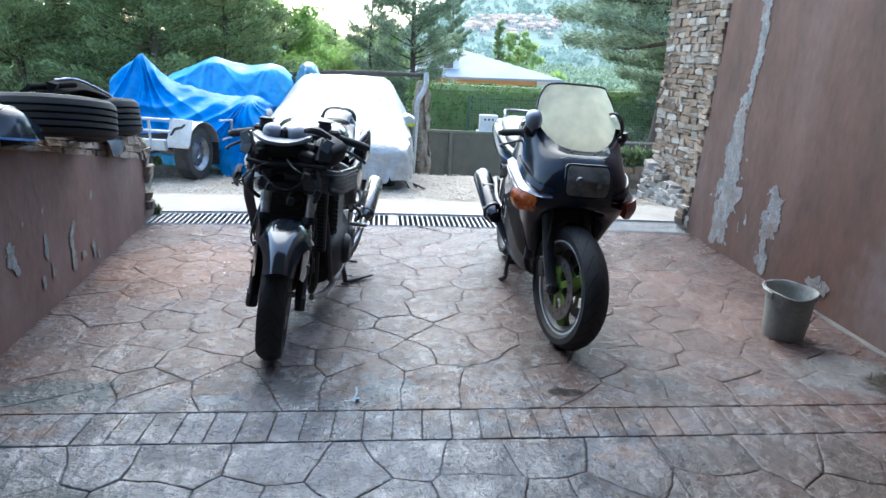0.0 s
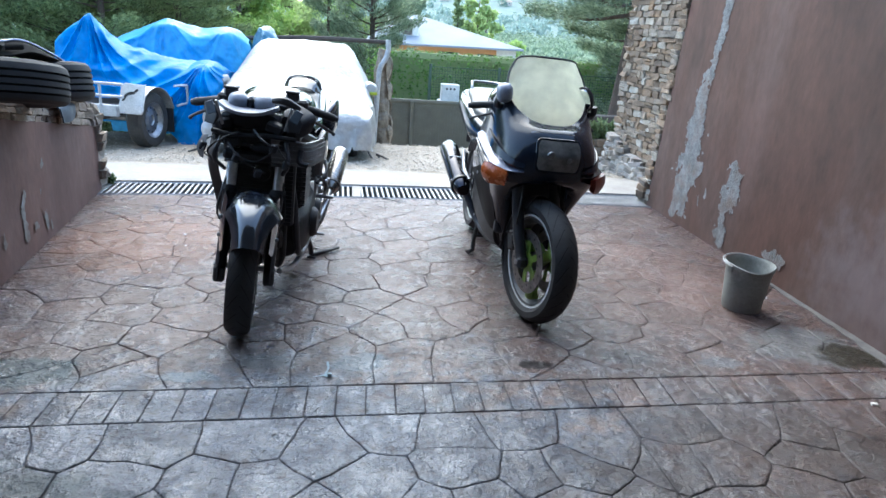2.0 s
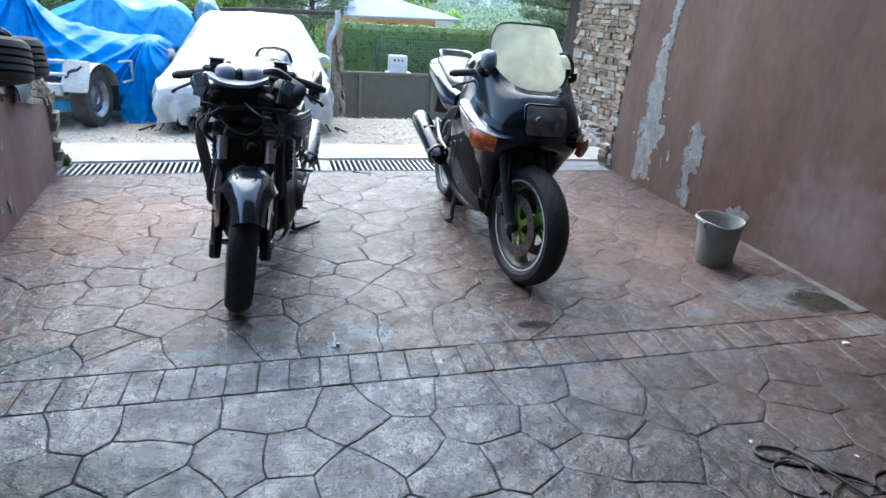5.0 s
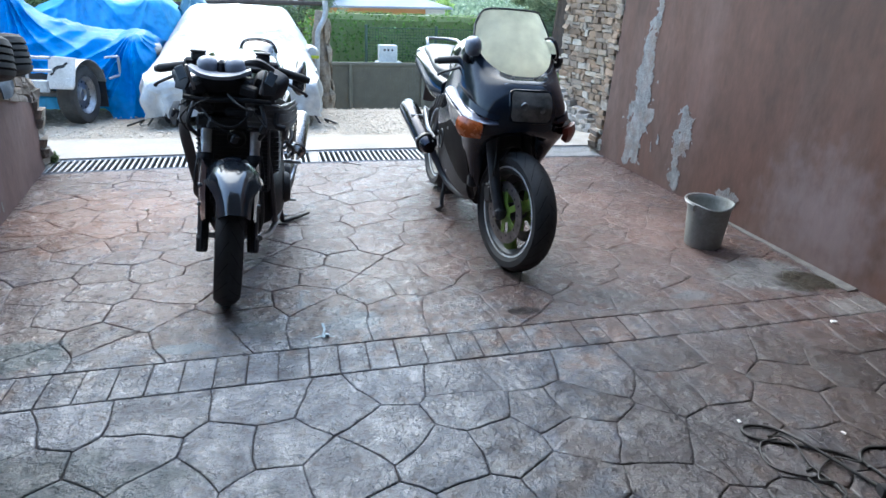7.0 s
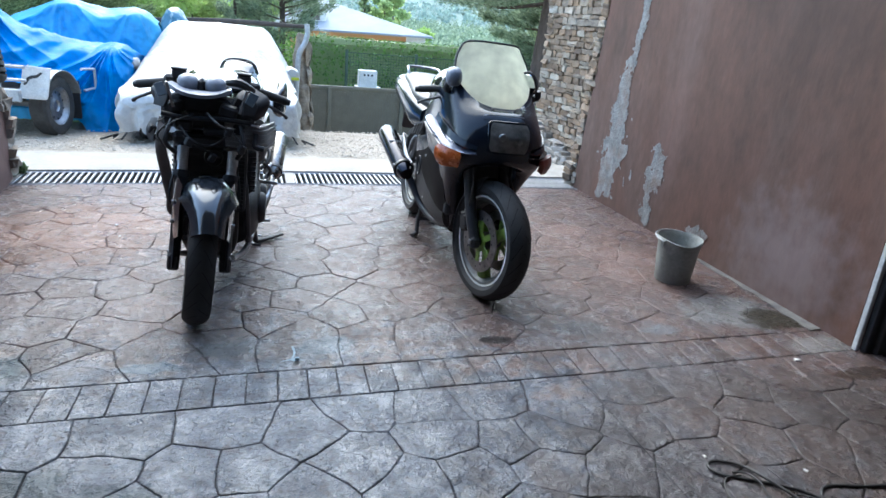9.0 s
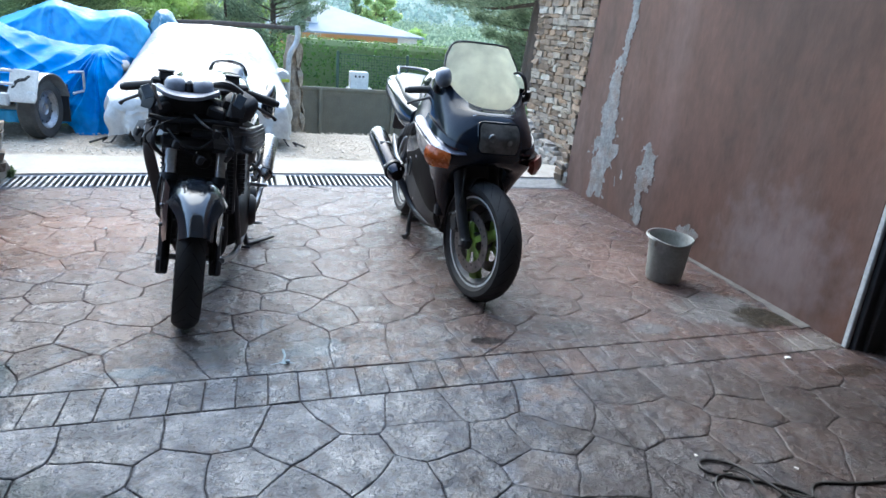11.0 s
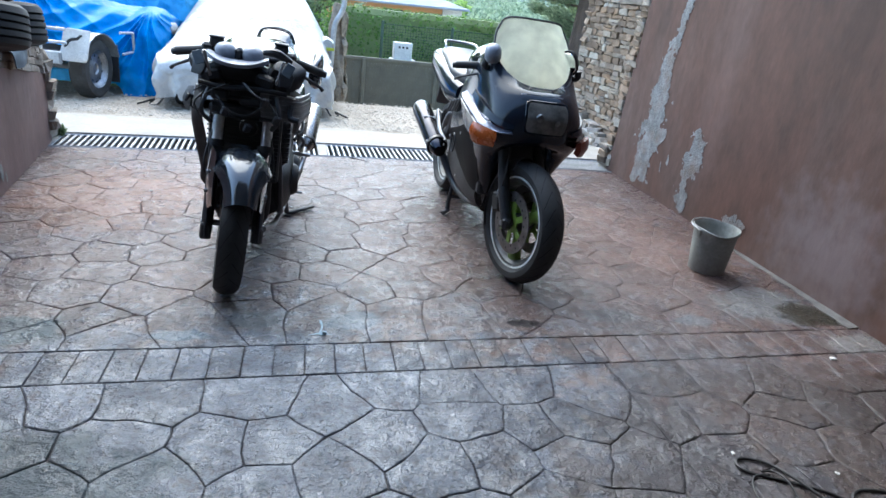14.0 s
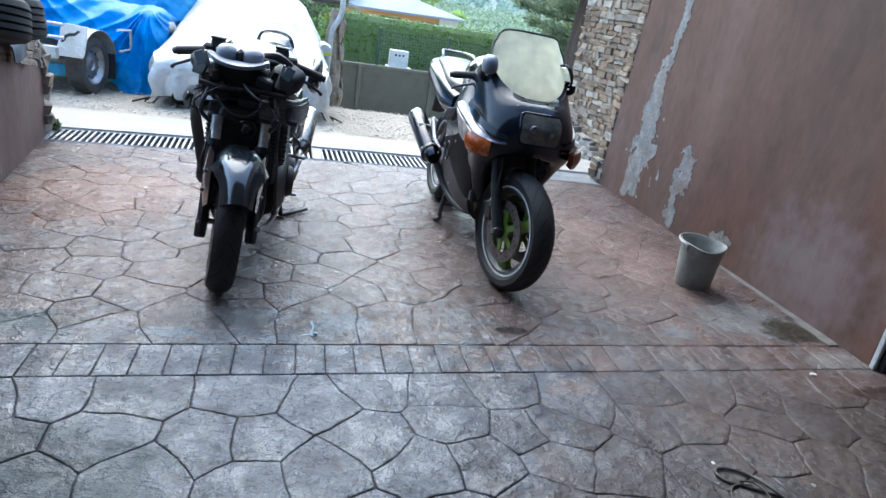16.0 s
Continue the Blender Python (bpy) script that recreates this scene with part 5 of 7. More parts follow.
    for z in np.linspace(.858, .732, 9):
        hw = .096 * (1 - .14 * abs((z - .795) / .063) ** 5)
        hl.append([(x, nose_y(x, z) - .013, z) for x in np.linspace(-hw, hw, 11)])
    P("headlight", sheet(hl, 22, 18, thick=0.006), "lens", "dark clouded rectangular headlight glass")
    rim_pts = [(x, nose_y(x, z) - .008, z) for x, z in
               ((-.08, .864), (0, .865), (.08, .864), (.098, .85), (.101, .795), (.098, .74), (.08, .726), (0, .725), (-.08, .726), (-.098, .74), (-.101, .795), (-.098, .85), (-.08, .864))]
    P("headlight_rim", tube(rim_pts, 0.006, 8, 48), "fairing_black")
    for x, y, z, r in ((-.04, -.032, .80, .02), (.045, -.028, .785, .018)):
        P("headlight_bulb", lathe([(0.0, -0.012), (r * .8, -0.006), (r, 0.0)], 12, "y", m=pose(x, y, z)), "lens_dark")
    P("nose_line", tube([(-.125, .038, .885), (-.1, .024, .892), (0, .012, .893), (.07, .02, .892)], 0.0025, 6, 14), "alu", "thin pale edge line")
    for x in (-.06, .05):
        P("screen_screw", lathe([(0, -0.004), (0.006, -0.002), (0.006, 0.004)], 10, "y", m=pose(x, .105, .912)), "alu")
    # radiator darkness and inner panels behind the nose
    P("radiator", box((0, .30, .50), (.34, .05, .34), .01), "black_plastic")
    P("inner_cowl", box((0, .22, .70), (.4, .12, .10), .02), "black_plastic")
    P("engine_block", loft(smooth_rings([(.36, 0, .40, .16, .18, 4), (.6, 0, .40, .18, .2, 4), (1.0, 0, .42, .16, .18, 4), (1.15, 0, .45, .12, .12, 4)], 10), 18), "engine")
    slim = lambda g: ([(x + .01, y, z) for x, y, z in g[0]], g[1])
    P("screen", slim(sheet([
        [(0, .13, .908), (.085, .147, .914), (.15, .205, .940), (.198, .32, 1.0)],
        [(0, .20, 1.005), (.095, .22, 1.006), (.165, .28, 1.018), (.200, .36, 1.045)],
        [(0, .295, 1.11), (.09, .31, 1.11), (.158, .36, 1.11), (.186, .41, 1.112)],
        [(0, .385, 1.198), (.078, .393, 1.197), (.134, .415, 1.19), (.158, .44, 1.168)]], 24, 24, mirror=True, thick=0.004)), "screen",
      "milky hazed windscreen with a dark edge", smooth=60)
    half = [(.199, .325, 1.003), (.201, .36, 1.045), (.188, .41, 1.112), (.173, .427, 1.146), (.156, .44, 1.172), (.134, .417, 1.193), (.078, .395, 1.20)]
    edge = [(-x, y, z) for x, y, z in half] + [(0, .387, 1.201)] + half[::-1]
    P("screen_edge", slim(tube(edge, 0.0055, 8, 44)), "black_plastic", "dark rubber screen edging")
    low = [(-.2, .318, 1.0), (-.152, .2, .938), (-.085, .141, .911), (0, .124, .905), (.085, .141, .911), (.152, .2, .938), (.2, .318, 1.0)]
    P("screen_base", slim(tube(low, 0.008, 8, 36)), "black_plastic")
    for s in (-1, 1):
        P("mirror_arm", tube([(s * .2, .33, .955), (s * .24, .30, .965), (s * .235, .29, 1.0)], [.02, .016, .016], 10, 10), "black_plastic")
        mg = loft([(-0.034, 0, 0, .02, .022, 2.4), (-.022, 0, 0, .036, .042, 2.4), (.0, 0, 0, .046, .056, 2.6), (.02, 0, 0, .047, .058, 2.6), (.024, 0, 0, .04, .05, 2.6)], 20)
        if s > 0:
            mg = [(x * .95, y * .7, z * 1.05) for x, y, z in mg[0]], mg[1]
        else:
            mg = [(x * .85, y, z * .8) for x, y, z in mg[0]], mg[1]
        turn = pose(-.222, .255, 1.025, 0, -8, -14) if s < 0 else pose(.196, .31, 1.035, 0, -22, 0) @ pose(0, 0, 0, 0, 0, 118)
        # left shell is black; its grey colour stands in for reflected sky
        mir = P("mirror", moved(mg, turn), "greyplastic" if s < 0 else "matte_black", "rounded black mirror" if s < 0 else "folded black mirror with its glass turned forward", smooth=60)
        part("mirror_glass", moved(loft([(.0185 if s > 0 else .0235, 0, 0, .045 if s > 0 else .035, .05 if s > 0 else .04, 2.6), (.0215 if s > 0 else .0255, 0, 0, .043 if s > 0 else .033, .048 if s > 0 else .038, 2.6)], 20), turn), "mirror", mir)
        grip_bar(bike, s, (s * .1, .42, .965), (s * .315, .54, .925), lever=True, reservoir=s > 0)
    P("instrument_panel", loft([(.3, 0, .93, .12, .04, 3), (.36, 0, .95, .12, .05, 3), (.42, 0, .95, .11, .045, 3)], 16), "black_plastic")
    P("fairing_stay", tube([(-.19, .36, .98), (-.17, .40, .94), (-.12, .42, .93)], .012, 8, 10), "black_satin")
    P("steering_yoke", box((0, .40, .93), (.26, .09, .03), .01), "black_satin")
    P("frame_spar", join(tube([(-.17, .5, .78), (-.19, .8, .66), (-.15, 1.12, .45)], .03, 8, 14), tube([(.17, .5, .78), (.19, .8, .66), (.15, 1.12, .45)], .03, 8, 14)), "black_satin")
    P("fuel_tank", loft(smooth_rings([(.52, 0, .88, .08, .07, 2.6), (.6, 0, .90, .16, .12, 2.8), (.75, 0, .91, .185, .135, 2.8), (.92, 0, .88, .16, .12, 2.8), (1.06, 0, .83, .105, .08, 2.6)], 16), 26), "black_gloss", "black fuel tank", smooth=60)
    P("tank_cap", lathe([(0, .012), (.035, .012), (.04, 0)], 20, m=pose(0, .72, 1.047, 4)), "alu")
    P("seat", loft(smooth_rings([(1.0, 0, .80, .12, .045, 3), (1.15, 0, .805, .165, .05, 3), (1.35, 0, .83, .165, .055, 3), (1.5, 0, .865, .155, .05, 3), (1.72, 0, .885, .135, .045, 3), (1.82, 0, .885, .085, .03, 3)], 20), 22), "vinyl", "black vinyl seat", smooth=60)
    P("tail_fairing", loft(smooth_rings([(1.0, 0, .71, .175, .08, 3.2), (1.2, 0, .725, .2, .1, 3.2), (1.5, 0, .785, .2, .095, 3.2), (1.8, 0, .83, .178, .075, 3), (1.98, 0, .85, .11, .045, 2.8)], 18), 24), "fairing_black", "black tail fairing", smooth=60)
    P("grab_rail", tube([(-.11, 1.66, .88), (-.112, 1.72, .945), (-.09, 1.8, .957), (0, 1.83, .958), (.09, 1.8, .957), (.112, 1.72, .945), (.11, 1.66, .88)], .010, 8, 36), "alu", "bare metal grab rail")
    P("tail_light", loft([(1.95, 0, .845, .09, .03, 3), (1.99, 0, .845, .08, .026, 3)], 14), "redamber")
    for s in (-1, 1):
        P("footrest_hanger", join(tube([(s * .18, 1.05, .42), (s * .2, 1.15, .47), (s * .19, 1.3, .56)], .014, 8, 10), rod((s * .19, 1.08, .40), (s * .29, 1.08, .40), .011), rod((s * .19, 1.34, .50), (s * .27, 1.34, .50), .01)), "alu")
        P("passenger_peg_plate", box((s * .188, 1.26, .52), (.014, .16, .1), .006), "engine")
        P("header_pipe", tube([(s * .06, .4, .42), (s * .07, .46, .25), (s * .08, .7, .17), (s * .12, .92, .2), (s * .2, 1.05, .36)], .022, 10, 24), "black_satin")
        silencer(bike, (s * .218, 1.0, .365), (s * .24, 1.64, .515), .062, "dark_steel", "long dark steel exhaust silencer")
        P("swing_arm", loft([(1.1, s * .1, .38, .02, .04, 4), (1.3, s * .115, .34, .018, .035, 4), (1.5, s * .118, .305, .018, .03, 4)], 12), "alu")
    P("shock_linkage", box((0, 1.16, .5), (.1, .14, .24), .02), "engine")
    P("rear_mudguard", loft([(1.5, 0, .66, .09, .04, 3), (1.85, 0, .68, .08, .03, 3), (1.98, 0, .52, .06, .02, 3)], 14), "black_plastic")
    P("centre_stand", join(tube([(-.1, .98, .2), (-.12, .96, .08), (-.125, .94, .012)], .014, 8, 10), tube([(-.125, .94, .012), (-.16, .9, .006)], .014, 8), tube([(.1, .98, .2), (.12, .96, .08), (.125, .94, .012)], .014, 8, 10), rod((-.12, .96, .1), (.12, .96, .1), .011)), "black_satin", "black stand with its foot on the floor")
    P("belly_pan", loft(smooth_rings([(.42, 0, .23, .10, .04, 3), (.6, 0, .22, .10, .04, 3), (.8, 0, .26, .09, .04, 3)], 8), 16), "side_panel")
    P("clutch_hose", tube([(-.12, .42, .97), (-.17, .36, .94), (-.15, .3, .86)], .006, 6, 12), "cable")
    for k, (x, y, z) in enumerate(((-.262, .45, .6), (-.25, .7, .53), (-.236, .86, .44), (-.24, .5, .36), (.262, .45, .6))):
        P("panel_screw", lathe([(0, 0), (.007, 0), (.007, .004)], 10, "x", m=pose(x, y, z)), "alu")
    P("oval_emblem", tube([(-.252, .60 + .035 * math.cos(a), .515 + .05 * math.sin(a)) for a in np.linspace(0, 2 * math.pi, 20)], .004, 6), "black_plastic", "dark oval trim on the side panel")
    return bike


def stripped_bike():
    bike = thing("motorcycle", pose(-0.712, 2.815, 0, 0, 3.5, -3.8),
                 "black motorcycle without its fairing, bare wiring showing, on side stand", "motorcycle")
    P = lambda *a, **k: part(*a[:3], bike, *a[3:], **k)
    turn = Matrix.Translation((0, .01, .293)) @ Matrix.Rotation(radians(8.5), 4, Vector((0, .39, .92))) @ Matrix.Translation((0, -.01, -.293))
    F = lambda name, geo, *a, **k: P(name, moved(geo, turn), *a, **k)
    fw = wheel(bike, "front_wheel", (0, 0, 0.293), 0.293, 0.104, "rim", "rim", 0, False)
    fw.matrix_basis = turn @ fw.matrix_basis
    wheel(bike, "rear_wheel", (0.0, 1.45, 0.302), 0.302, 0.165, "rim", "rim", 0, False, discs=(-1,), disc_r=0.125)
    for s in (-1, 1):
        x = s * 0.098
        F("fork_lower", tube([(x, -.018, .25), (x, -.012, .27), (x, .0, .30), (x, .085, .50), (x, .125, .60)], [.021, .022, .023, .024, .028], 16), "black_satin", "black lower fork leg")
        F("fork_tube", rod((x, .12, .585), (x, .275, .945), .0225, 16), "fork", "dull silver fork tube")
        F("dust_seal", rod((x, .118, .58), (x, .128, .605), .033, 16), "black_plastic")
        caliper(bike, turn @ Vector((x * .93, .115, .37)), 8)
        F("fork_foot", box((x * 1.03, -.012, .262), (.046, .05, .07), .008), "black_satin")
        F("fork_guard", box((x * 1.06, .01, .40), (.012, .045, .34), .004, m=Matrix.Rotation(radians(-22), 4, "X")), "black_plastic")
        F("brake_hose", tube([(x * .9, .12, .42), (x * 1.4, .07, .52), (x * .9, .2, .74), (x * .5, .25, .84)], .005, 6, 16), "cable")
    F("axle", rod((-.125, 0, .293), (.125, 0, .293), .012, 12), "alu")
    # painted mudguard
    fend = []
    for a in np.linspace(-56, 100, 12):
        row = []
        for q in np.linspace(-1, 1, 9):
            R = 0.332 - 0.10 * abs(q) ** 2.6 * (1 - 0.35 * min(1, max(0, -a / 40)))
            wd = 0.119 - 0.058 * step(-2, 52, -a)
            row.append((q * wd, -R * math.sin(radians(-a)) * 1.0, 0.293 + R * math.cos(radians(a))))
        fend.append(row)
    F("front_mudguard", moved(sheet(fend, 22, 26, thick=0.004), pose(.012, 0, 0)), "mudguard", "glossy dark painted front mudguard", smooth=60)
    for s in (-1, 1):
        wing = [[(s * .088, -.02, .585), (s * .107, .05, .60), (s * .112, .12, .60)], [(s * .09, -.06, .50), (s * .112, .02, .49), (s * .118, .09, .50)], [(s * .088, -.1, .40), (s * .105, -.02, .36), (s * .112, .05, .36)]]
        if s < 0:
            wing = [r[::-1] for r in wing]
        F("mudguard_wing", sheet(wing, 10, 10, thick=0.004), "black_gloss")
        for z in (.42, .5):
            F("mudguard_bolt", lathe([(0, s * .008), (.009, s * .008), (.009, 0)], 10, "x", m=pose(s * .116, .02, z)), "alu")
    # yokes and steering
    P("lower_yoke", box((0, .185, .735), (.27, .10, .045), .012), "black_satin")
    P("upper_yoke", box((0, .275, .945), (.27, .09, .03), .01), "black_satin")
    for s in (-1, 1):
        P("yoke_clamp", rod((s * .098, .165, .70), (s * .098, .185, .755), .036, 16), "black_satin")
    P("steering_stem", rod((0, .19, .72), (0, .29, .96), .025, 14), "engine")
    grip_bar(bike, -1, (-.105, .275, .955), (-.31, .365, .905))
    grip_bar(bike, 1, (.095, .275, .965), (.295, .36, .905))
    # instrument binnacle seen from in front: a tray with two bowls
    tray = [[(-.155, .13, .955), (-.1, .085, .935), (-.035, .075, .928), (.03, .085, .935), (.085, .13, .955)],
            [(-.15, .19, .955), (-.095, .16, .94), (-.035, .15, .935), (.025, .16, .94), (.08, .19, .955)],
            [(-.14, .25, .94), (-.085, .24, .93), (-.035, .24, .93), (.015, .24, .93), (.07, .25, .94)]]
    cl = P("instrument_binnacle", sheet(tray, 20, 12, thick=0.014), "greyplastic", "grey instrument tray with two round gauge housings")
    for x in (-.088, .018):
        part("gauge_housing", lathe([(0.0, -.026), (.022, -.023), (.036, -.014), (.041, 0.0), (.043, .05), (.04, .06), (0, .058)], 28, "y", m=pose(x, .19, .962, -62)), "greyplastic", cl, "round grey gauge housing", smooth=60)
    part("gauge_bridge", box((-.035, .2, .945), (.03, .06, .07), .012), "black_plastic", cl)
    P("bracket_bar", join(tube([(-.17, .10, .84), (-.08, .09, .832), (.05, .095, .84), (.17, .10, .835)], .010, 8, 14), tube([(-.15, .13, .80), (0, .11, .79), (.15, .13, .80)], .008, 8, 12),
                          box((-.09, .115, .80), (.07, .04, .045), .01), box((.03, .11, .785), (.09, .035, .035), .01), box((.12, .12, .80), (.05, .04, .05), .01)), "matte_black", "fairing bracket")
    P("wiring_box", loft([(.125, -.03, .885, .09, .024, 4), (.14, -.03, .885, .115, .034, 4), (.2, -.03, .885, .12, .035, 4), (.215, -.03, .885, .11, .03, 4)], 20), "matte_black", "black wiring box")
    P("relay_block", moved(box((0, 0, 0), (.07, .05, .045), .008), pose(.08, .12, .872, 8, 12, -8)), "matte_black")
    P("relay_block", moved(box((0, 0, 0), (.06, .05, .05), .01), pose(-.12, .13, .868, -6, -14, 12)), "matte_black")
    P("head_shroud", box((0, .24, .83), (.22, .1, .16), .02), "black_satin", "black steering head")
    P("side_shroud", box((-.145, .2, .84), (.07, .14, .12), .015), "black_plastic")
    P("side_shroud", box((.145, .19, .86), (.07, .14, .10), .015), "black_plastic")
    for s in (-1, 1):
        P("headlight_bracket", tube([(s * .13, .1, .82), (s * .15, .06, .74), (s * .12, .12, .68)], .009, 8, 10), "black_satin")
    P("horn", lathe([(0, -.02), (.035, -.016), (.04, 0), (.02, .03)], 18, "y", m=pose(.02, .2, .66)), "engine")
    for s in (-1, 1):
        P("stay_bracket", moved(prism([(-.034, -.036), (.014, -.04), (.03, .0), (.006, .04), (-.03, .03)], -.005, .005, .002), pose(s * .165, .09, .905, 78, 0, s * 28)), "black_plastic", "dark fairing stay plate")
        P("stay_plate", box((s * .17, .07, .935), (.036, .005, .055), .002, m=Matrix.Rotation(radians(s * 25), 4, "Y") @ Matrix.Rotation(radians(-25), 4, "X")), "bluegrey", "bright scuffed stay plate")
        P("stay_strut", rod((s * .15, .075, .965), (s * .125, .09, .87), .006), "alu")
    # engine, radiator, frame
    P("radiator", box((0, .30, .55), (.30, .045, .30), .01), "black_plastic")
    for k in range(15):
        P("radiator_fin", box((0, .275, .42 + .018 * k), (.28, .006, .004)), "black_plastic")
    P("oil_cooler", box((0, .26, .34), (.22, .04, .08), .008), "engine")
    for k in range(4):
        x = -.105 + .07 * k
        P("header_pipe", tube([(x, .38, .47), (x, .31, .40), (x, .31, .26), (x * .7, .42, .16), (x * .5, .75, .13)], .019, 10, 24), "engine")
    P("cylinder_block", box((0, .52, .56), (.36, .22, .22), .02), "black_satin")
    for k in range(8):
        P("cooling_fin", box((0, .52, .47 + .022 * k), (.365, .225, .006)), "black_satin")
    P("crankcase", loft(smooth_rings([(.40, 0, .30, .16, .10, 4), (.55, 0, .31, .2, .13, 4), (.85, 0, .33, .19, .13, 4), (1.02, 0, .36, .13, .1, 4)], 10), 18), "engine")
    for s in (-1, 1):
        P("engine_cover", lathe([(0, s * .03), (.06, s * .03), (.075, s * .015), (.08, 0)], 24, "x", m=pose(s * .2, .62, .33)), "engine")
        P("clutch_cover", lathe([(0, s * .03), (.05, s * .03), (.066, s * .012), (.068, 0)], 24, "x", m=pose(s * .19, .84, .33)), "engine")
        P("frame_spar", tube([(s * .06, .30, .84), (s * .15, .45, .78), (s * .185, .75, .68), (s * .16, 1.05, .48)], [.03, .036, .038, .034], 8, 16), "black_satin", "black frame spar")
        P("down_tube", tube([(s * .05, .32, .80), (s * .13, .36, .55), (s * .16, .42, .25), (s * .15, .7, .16), (s * .15, 1.0, .22)], .017, 10, 24), "black_satin")
        P("subframe", tube([(s * .13, 1.0, .66), (s * .13, 1.35, .74), (s * .1, 1.7, .82)], .012, 8, 12), "black_satin")
        P("footrest", join(rod((s * .17, 1.02, .36), (s * .27, 1.02, .36), .011), box((s * .165, 1.05, .42), (.012, .1, .14), .005)), "alu")
        P("swing_arm", loft([(1.05, s * .1, .38, .02, .04, 4), (1.3, s * .115, .34, .018, .035, 4), (1.48, s * .118, .303, .018, .03, 4)], 12), "alu")
    # grey ribbed air duct on the one side, torn cowl on the other
    face = [[(.10, .13, .795), (.16, .15, .79), (.215, .2, .78), (.25, .46, .765)], [(.10, .125, .745), (.165, .145, .74), (.225, .195, .735), (.262, .46, .72)], [(.105, .135, .70), (.165, .155, .69), (.22, .205, .68), (.255, .46, .665)]]
    face = [[(x - (.03 if x < .12 else 0), y - .03, z + .03) for x, y, z in r] for r in face]
    d = P("air_duct", sheet(face, 18, 12, thick=-.05), "rib", "grey ribbed plastic air duct")
    for k in range(5):
        z = .735 + .018 * k
        part("rib", tube([(.075, .096, z), (.165, .116, z - .003), (.224, .166, z - .008), (.261, .425, z - .022)], .003, 6, 14), "rib", d)
    P("duct_lip", tube([(.07, .1, .83), (.16, .12, .825), (.215, .17, .815), (.25, .43, .797)], .004, 6, 14), "alu")
    P("duct_hook", tube([(.19, .12, .79), (.19, .1, .745), (.225, .1, .735)], .012, 8, 10), "black_plastic")
    P("bar_shroud", moved(loft([(-.06, 0, 0, .035, .045, 3), (-.02, .005, 0, .05, .062, 3), (.05, 0, .01, .046, .055, 3), (.08, 0, .01, .025, .03, 3)], 14), pose(-.19, .18, .895, 10, -18, 24) @ Matrix.Scale(.55, 4)), "matte_black", "black fairing mount with broken edges")
    P("bar_shroud", moved(loft([(-.05, 0, 0, .05, .03, 4), (-.02, .0, 0, .07, .055, 4), (.06, 0, .01, .07, .06, 4), (.1, 0, .01, .04, .04, 3)], 14), pose(.155, .16, .895, 6, 22, -20) @ Matrix.Scale(.85, 4)), "matte_black", "black fairing mount with scuffed plate")
    P("knee_panel", loft(smooth_rings([(.42, .25, .87, .012, .03, 3), (.5, .27, .88, .022, .07, 3), (.62, .27, .89, .026, .08, 3), (.72, .25, .88, .012, .04, 3)], 10), 16), "black_gloss", "black side panel of the tank", smooth=60)
    P("mount_arm", tube([(.07, .1, .985), (.12, .09, .99), (.17, .13, .96)], [.012, .018, .014], 8, 10), "black_satin")
    cowl = [[(-.16, .16, .81), (-.2, .24, .80), (-.21, .4, .78)], [(-.165, .15, .72), (-.21, .22, .68), (-.215, .38, .66)], [(-.15, .2, .60), (-.195, .26, .55), (-.2, .4, .54)], [(-.14, .25, .46), (-.175, .3, .42), (-.18, .42, .42)]]
    P("torn_cowl", sheet([r[::-1] for r in cowl], 12, 16, thick=0.006), "brown_cowl", "worn dusty brown side cowl")
    # hanging wires and plugs
    wires = [[(-.16, .1, .82), (-.2, .08, .79), (-.2, .08, .75), (-.17, .1, .73), (-.15, .12, .76)],
             [(-.15, .1, .80), (-.18, .08, .76), (-.17, .1, .72), (-.16, .12, .70)],
             [(-.1, .08, .80), (-.04, .04, .75), (.03, .05, .74), (.09, .07, .79)],
             [(.1, .07, .80), (.14, .04, .76), (.15, .05, .72), (.12, .09, .70)],
             [(-.09, .1, .76), (-.05, .08, .73), (.02, .08, .70), (.05, .1, .68)],
             [(.0, .09, .86), (.05, .03, .83), (.1, .05, .80)],
             [(-.05, .1, .85), (-.1, .04, .83), (-.14, .06, .80)]]
    for k, wpts in enumerate(wires):
        P("wire", tube(wpts, .0028 + .001 * (k % 3), 6, 26), "cable")
    for (x, y, z) in ((-.2, .08, .775), (-.06, .05, .745), (.03, .05, .69), (.14, .05, .735), (.09, .05, .80)):
        P("plug", moved(box((0, 0, 0), (.026, .022, .036), .004), pose(x, y, z, 20, 14, 30)), "black_plastic")
    P("pale_flap", sheet([[(-.205, .10, .815), (-.18, .09, .82)], [(-.222, .08, .77), (-.19, .07, .77)], [(-.21, .08, .73), (-.195, .075, .725)]], 6, 10, thick=.003), "palecloth", "pale torn plastic flap")
    # tank, seat, tail
    P("fuel_tank", loft(smooth_rings([(.38, 0, .84, .08, .07, 2.6), (.48, 0, .855, .155, .11, 2.8), (.66, 0, .865, .18, .12, 2.8), (.84, 0, .84, .155, .11, 2.8), (.98, 0, .79, .1, .08, 2.6)], 16), 26), "black_gloss", "dark glossy fuel tank", smooth=60)
    P("seat", loft(smooth_rings([(.94, 0, .77, .1, .045, 3), (1.1, 0, .775, .14, .05, 3), (1.3, 0, .80, .135, .05, 3), (1.42, 0, .845, .12, .05, 3), (1.6, 0, .865, .1, .04, 3)], 16), 20), "vinyl", "black vinyl seat", smooth=60)
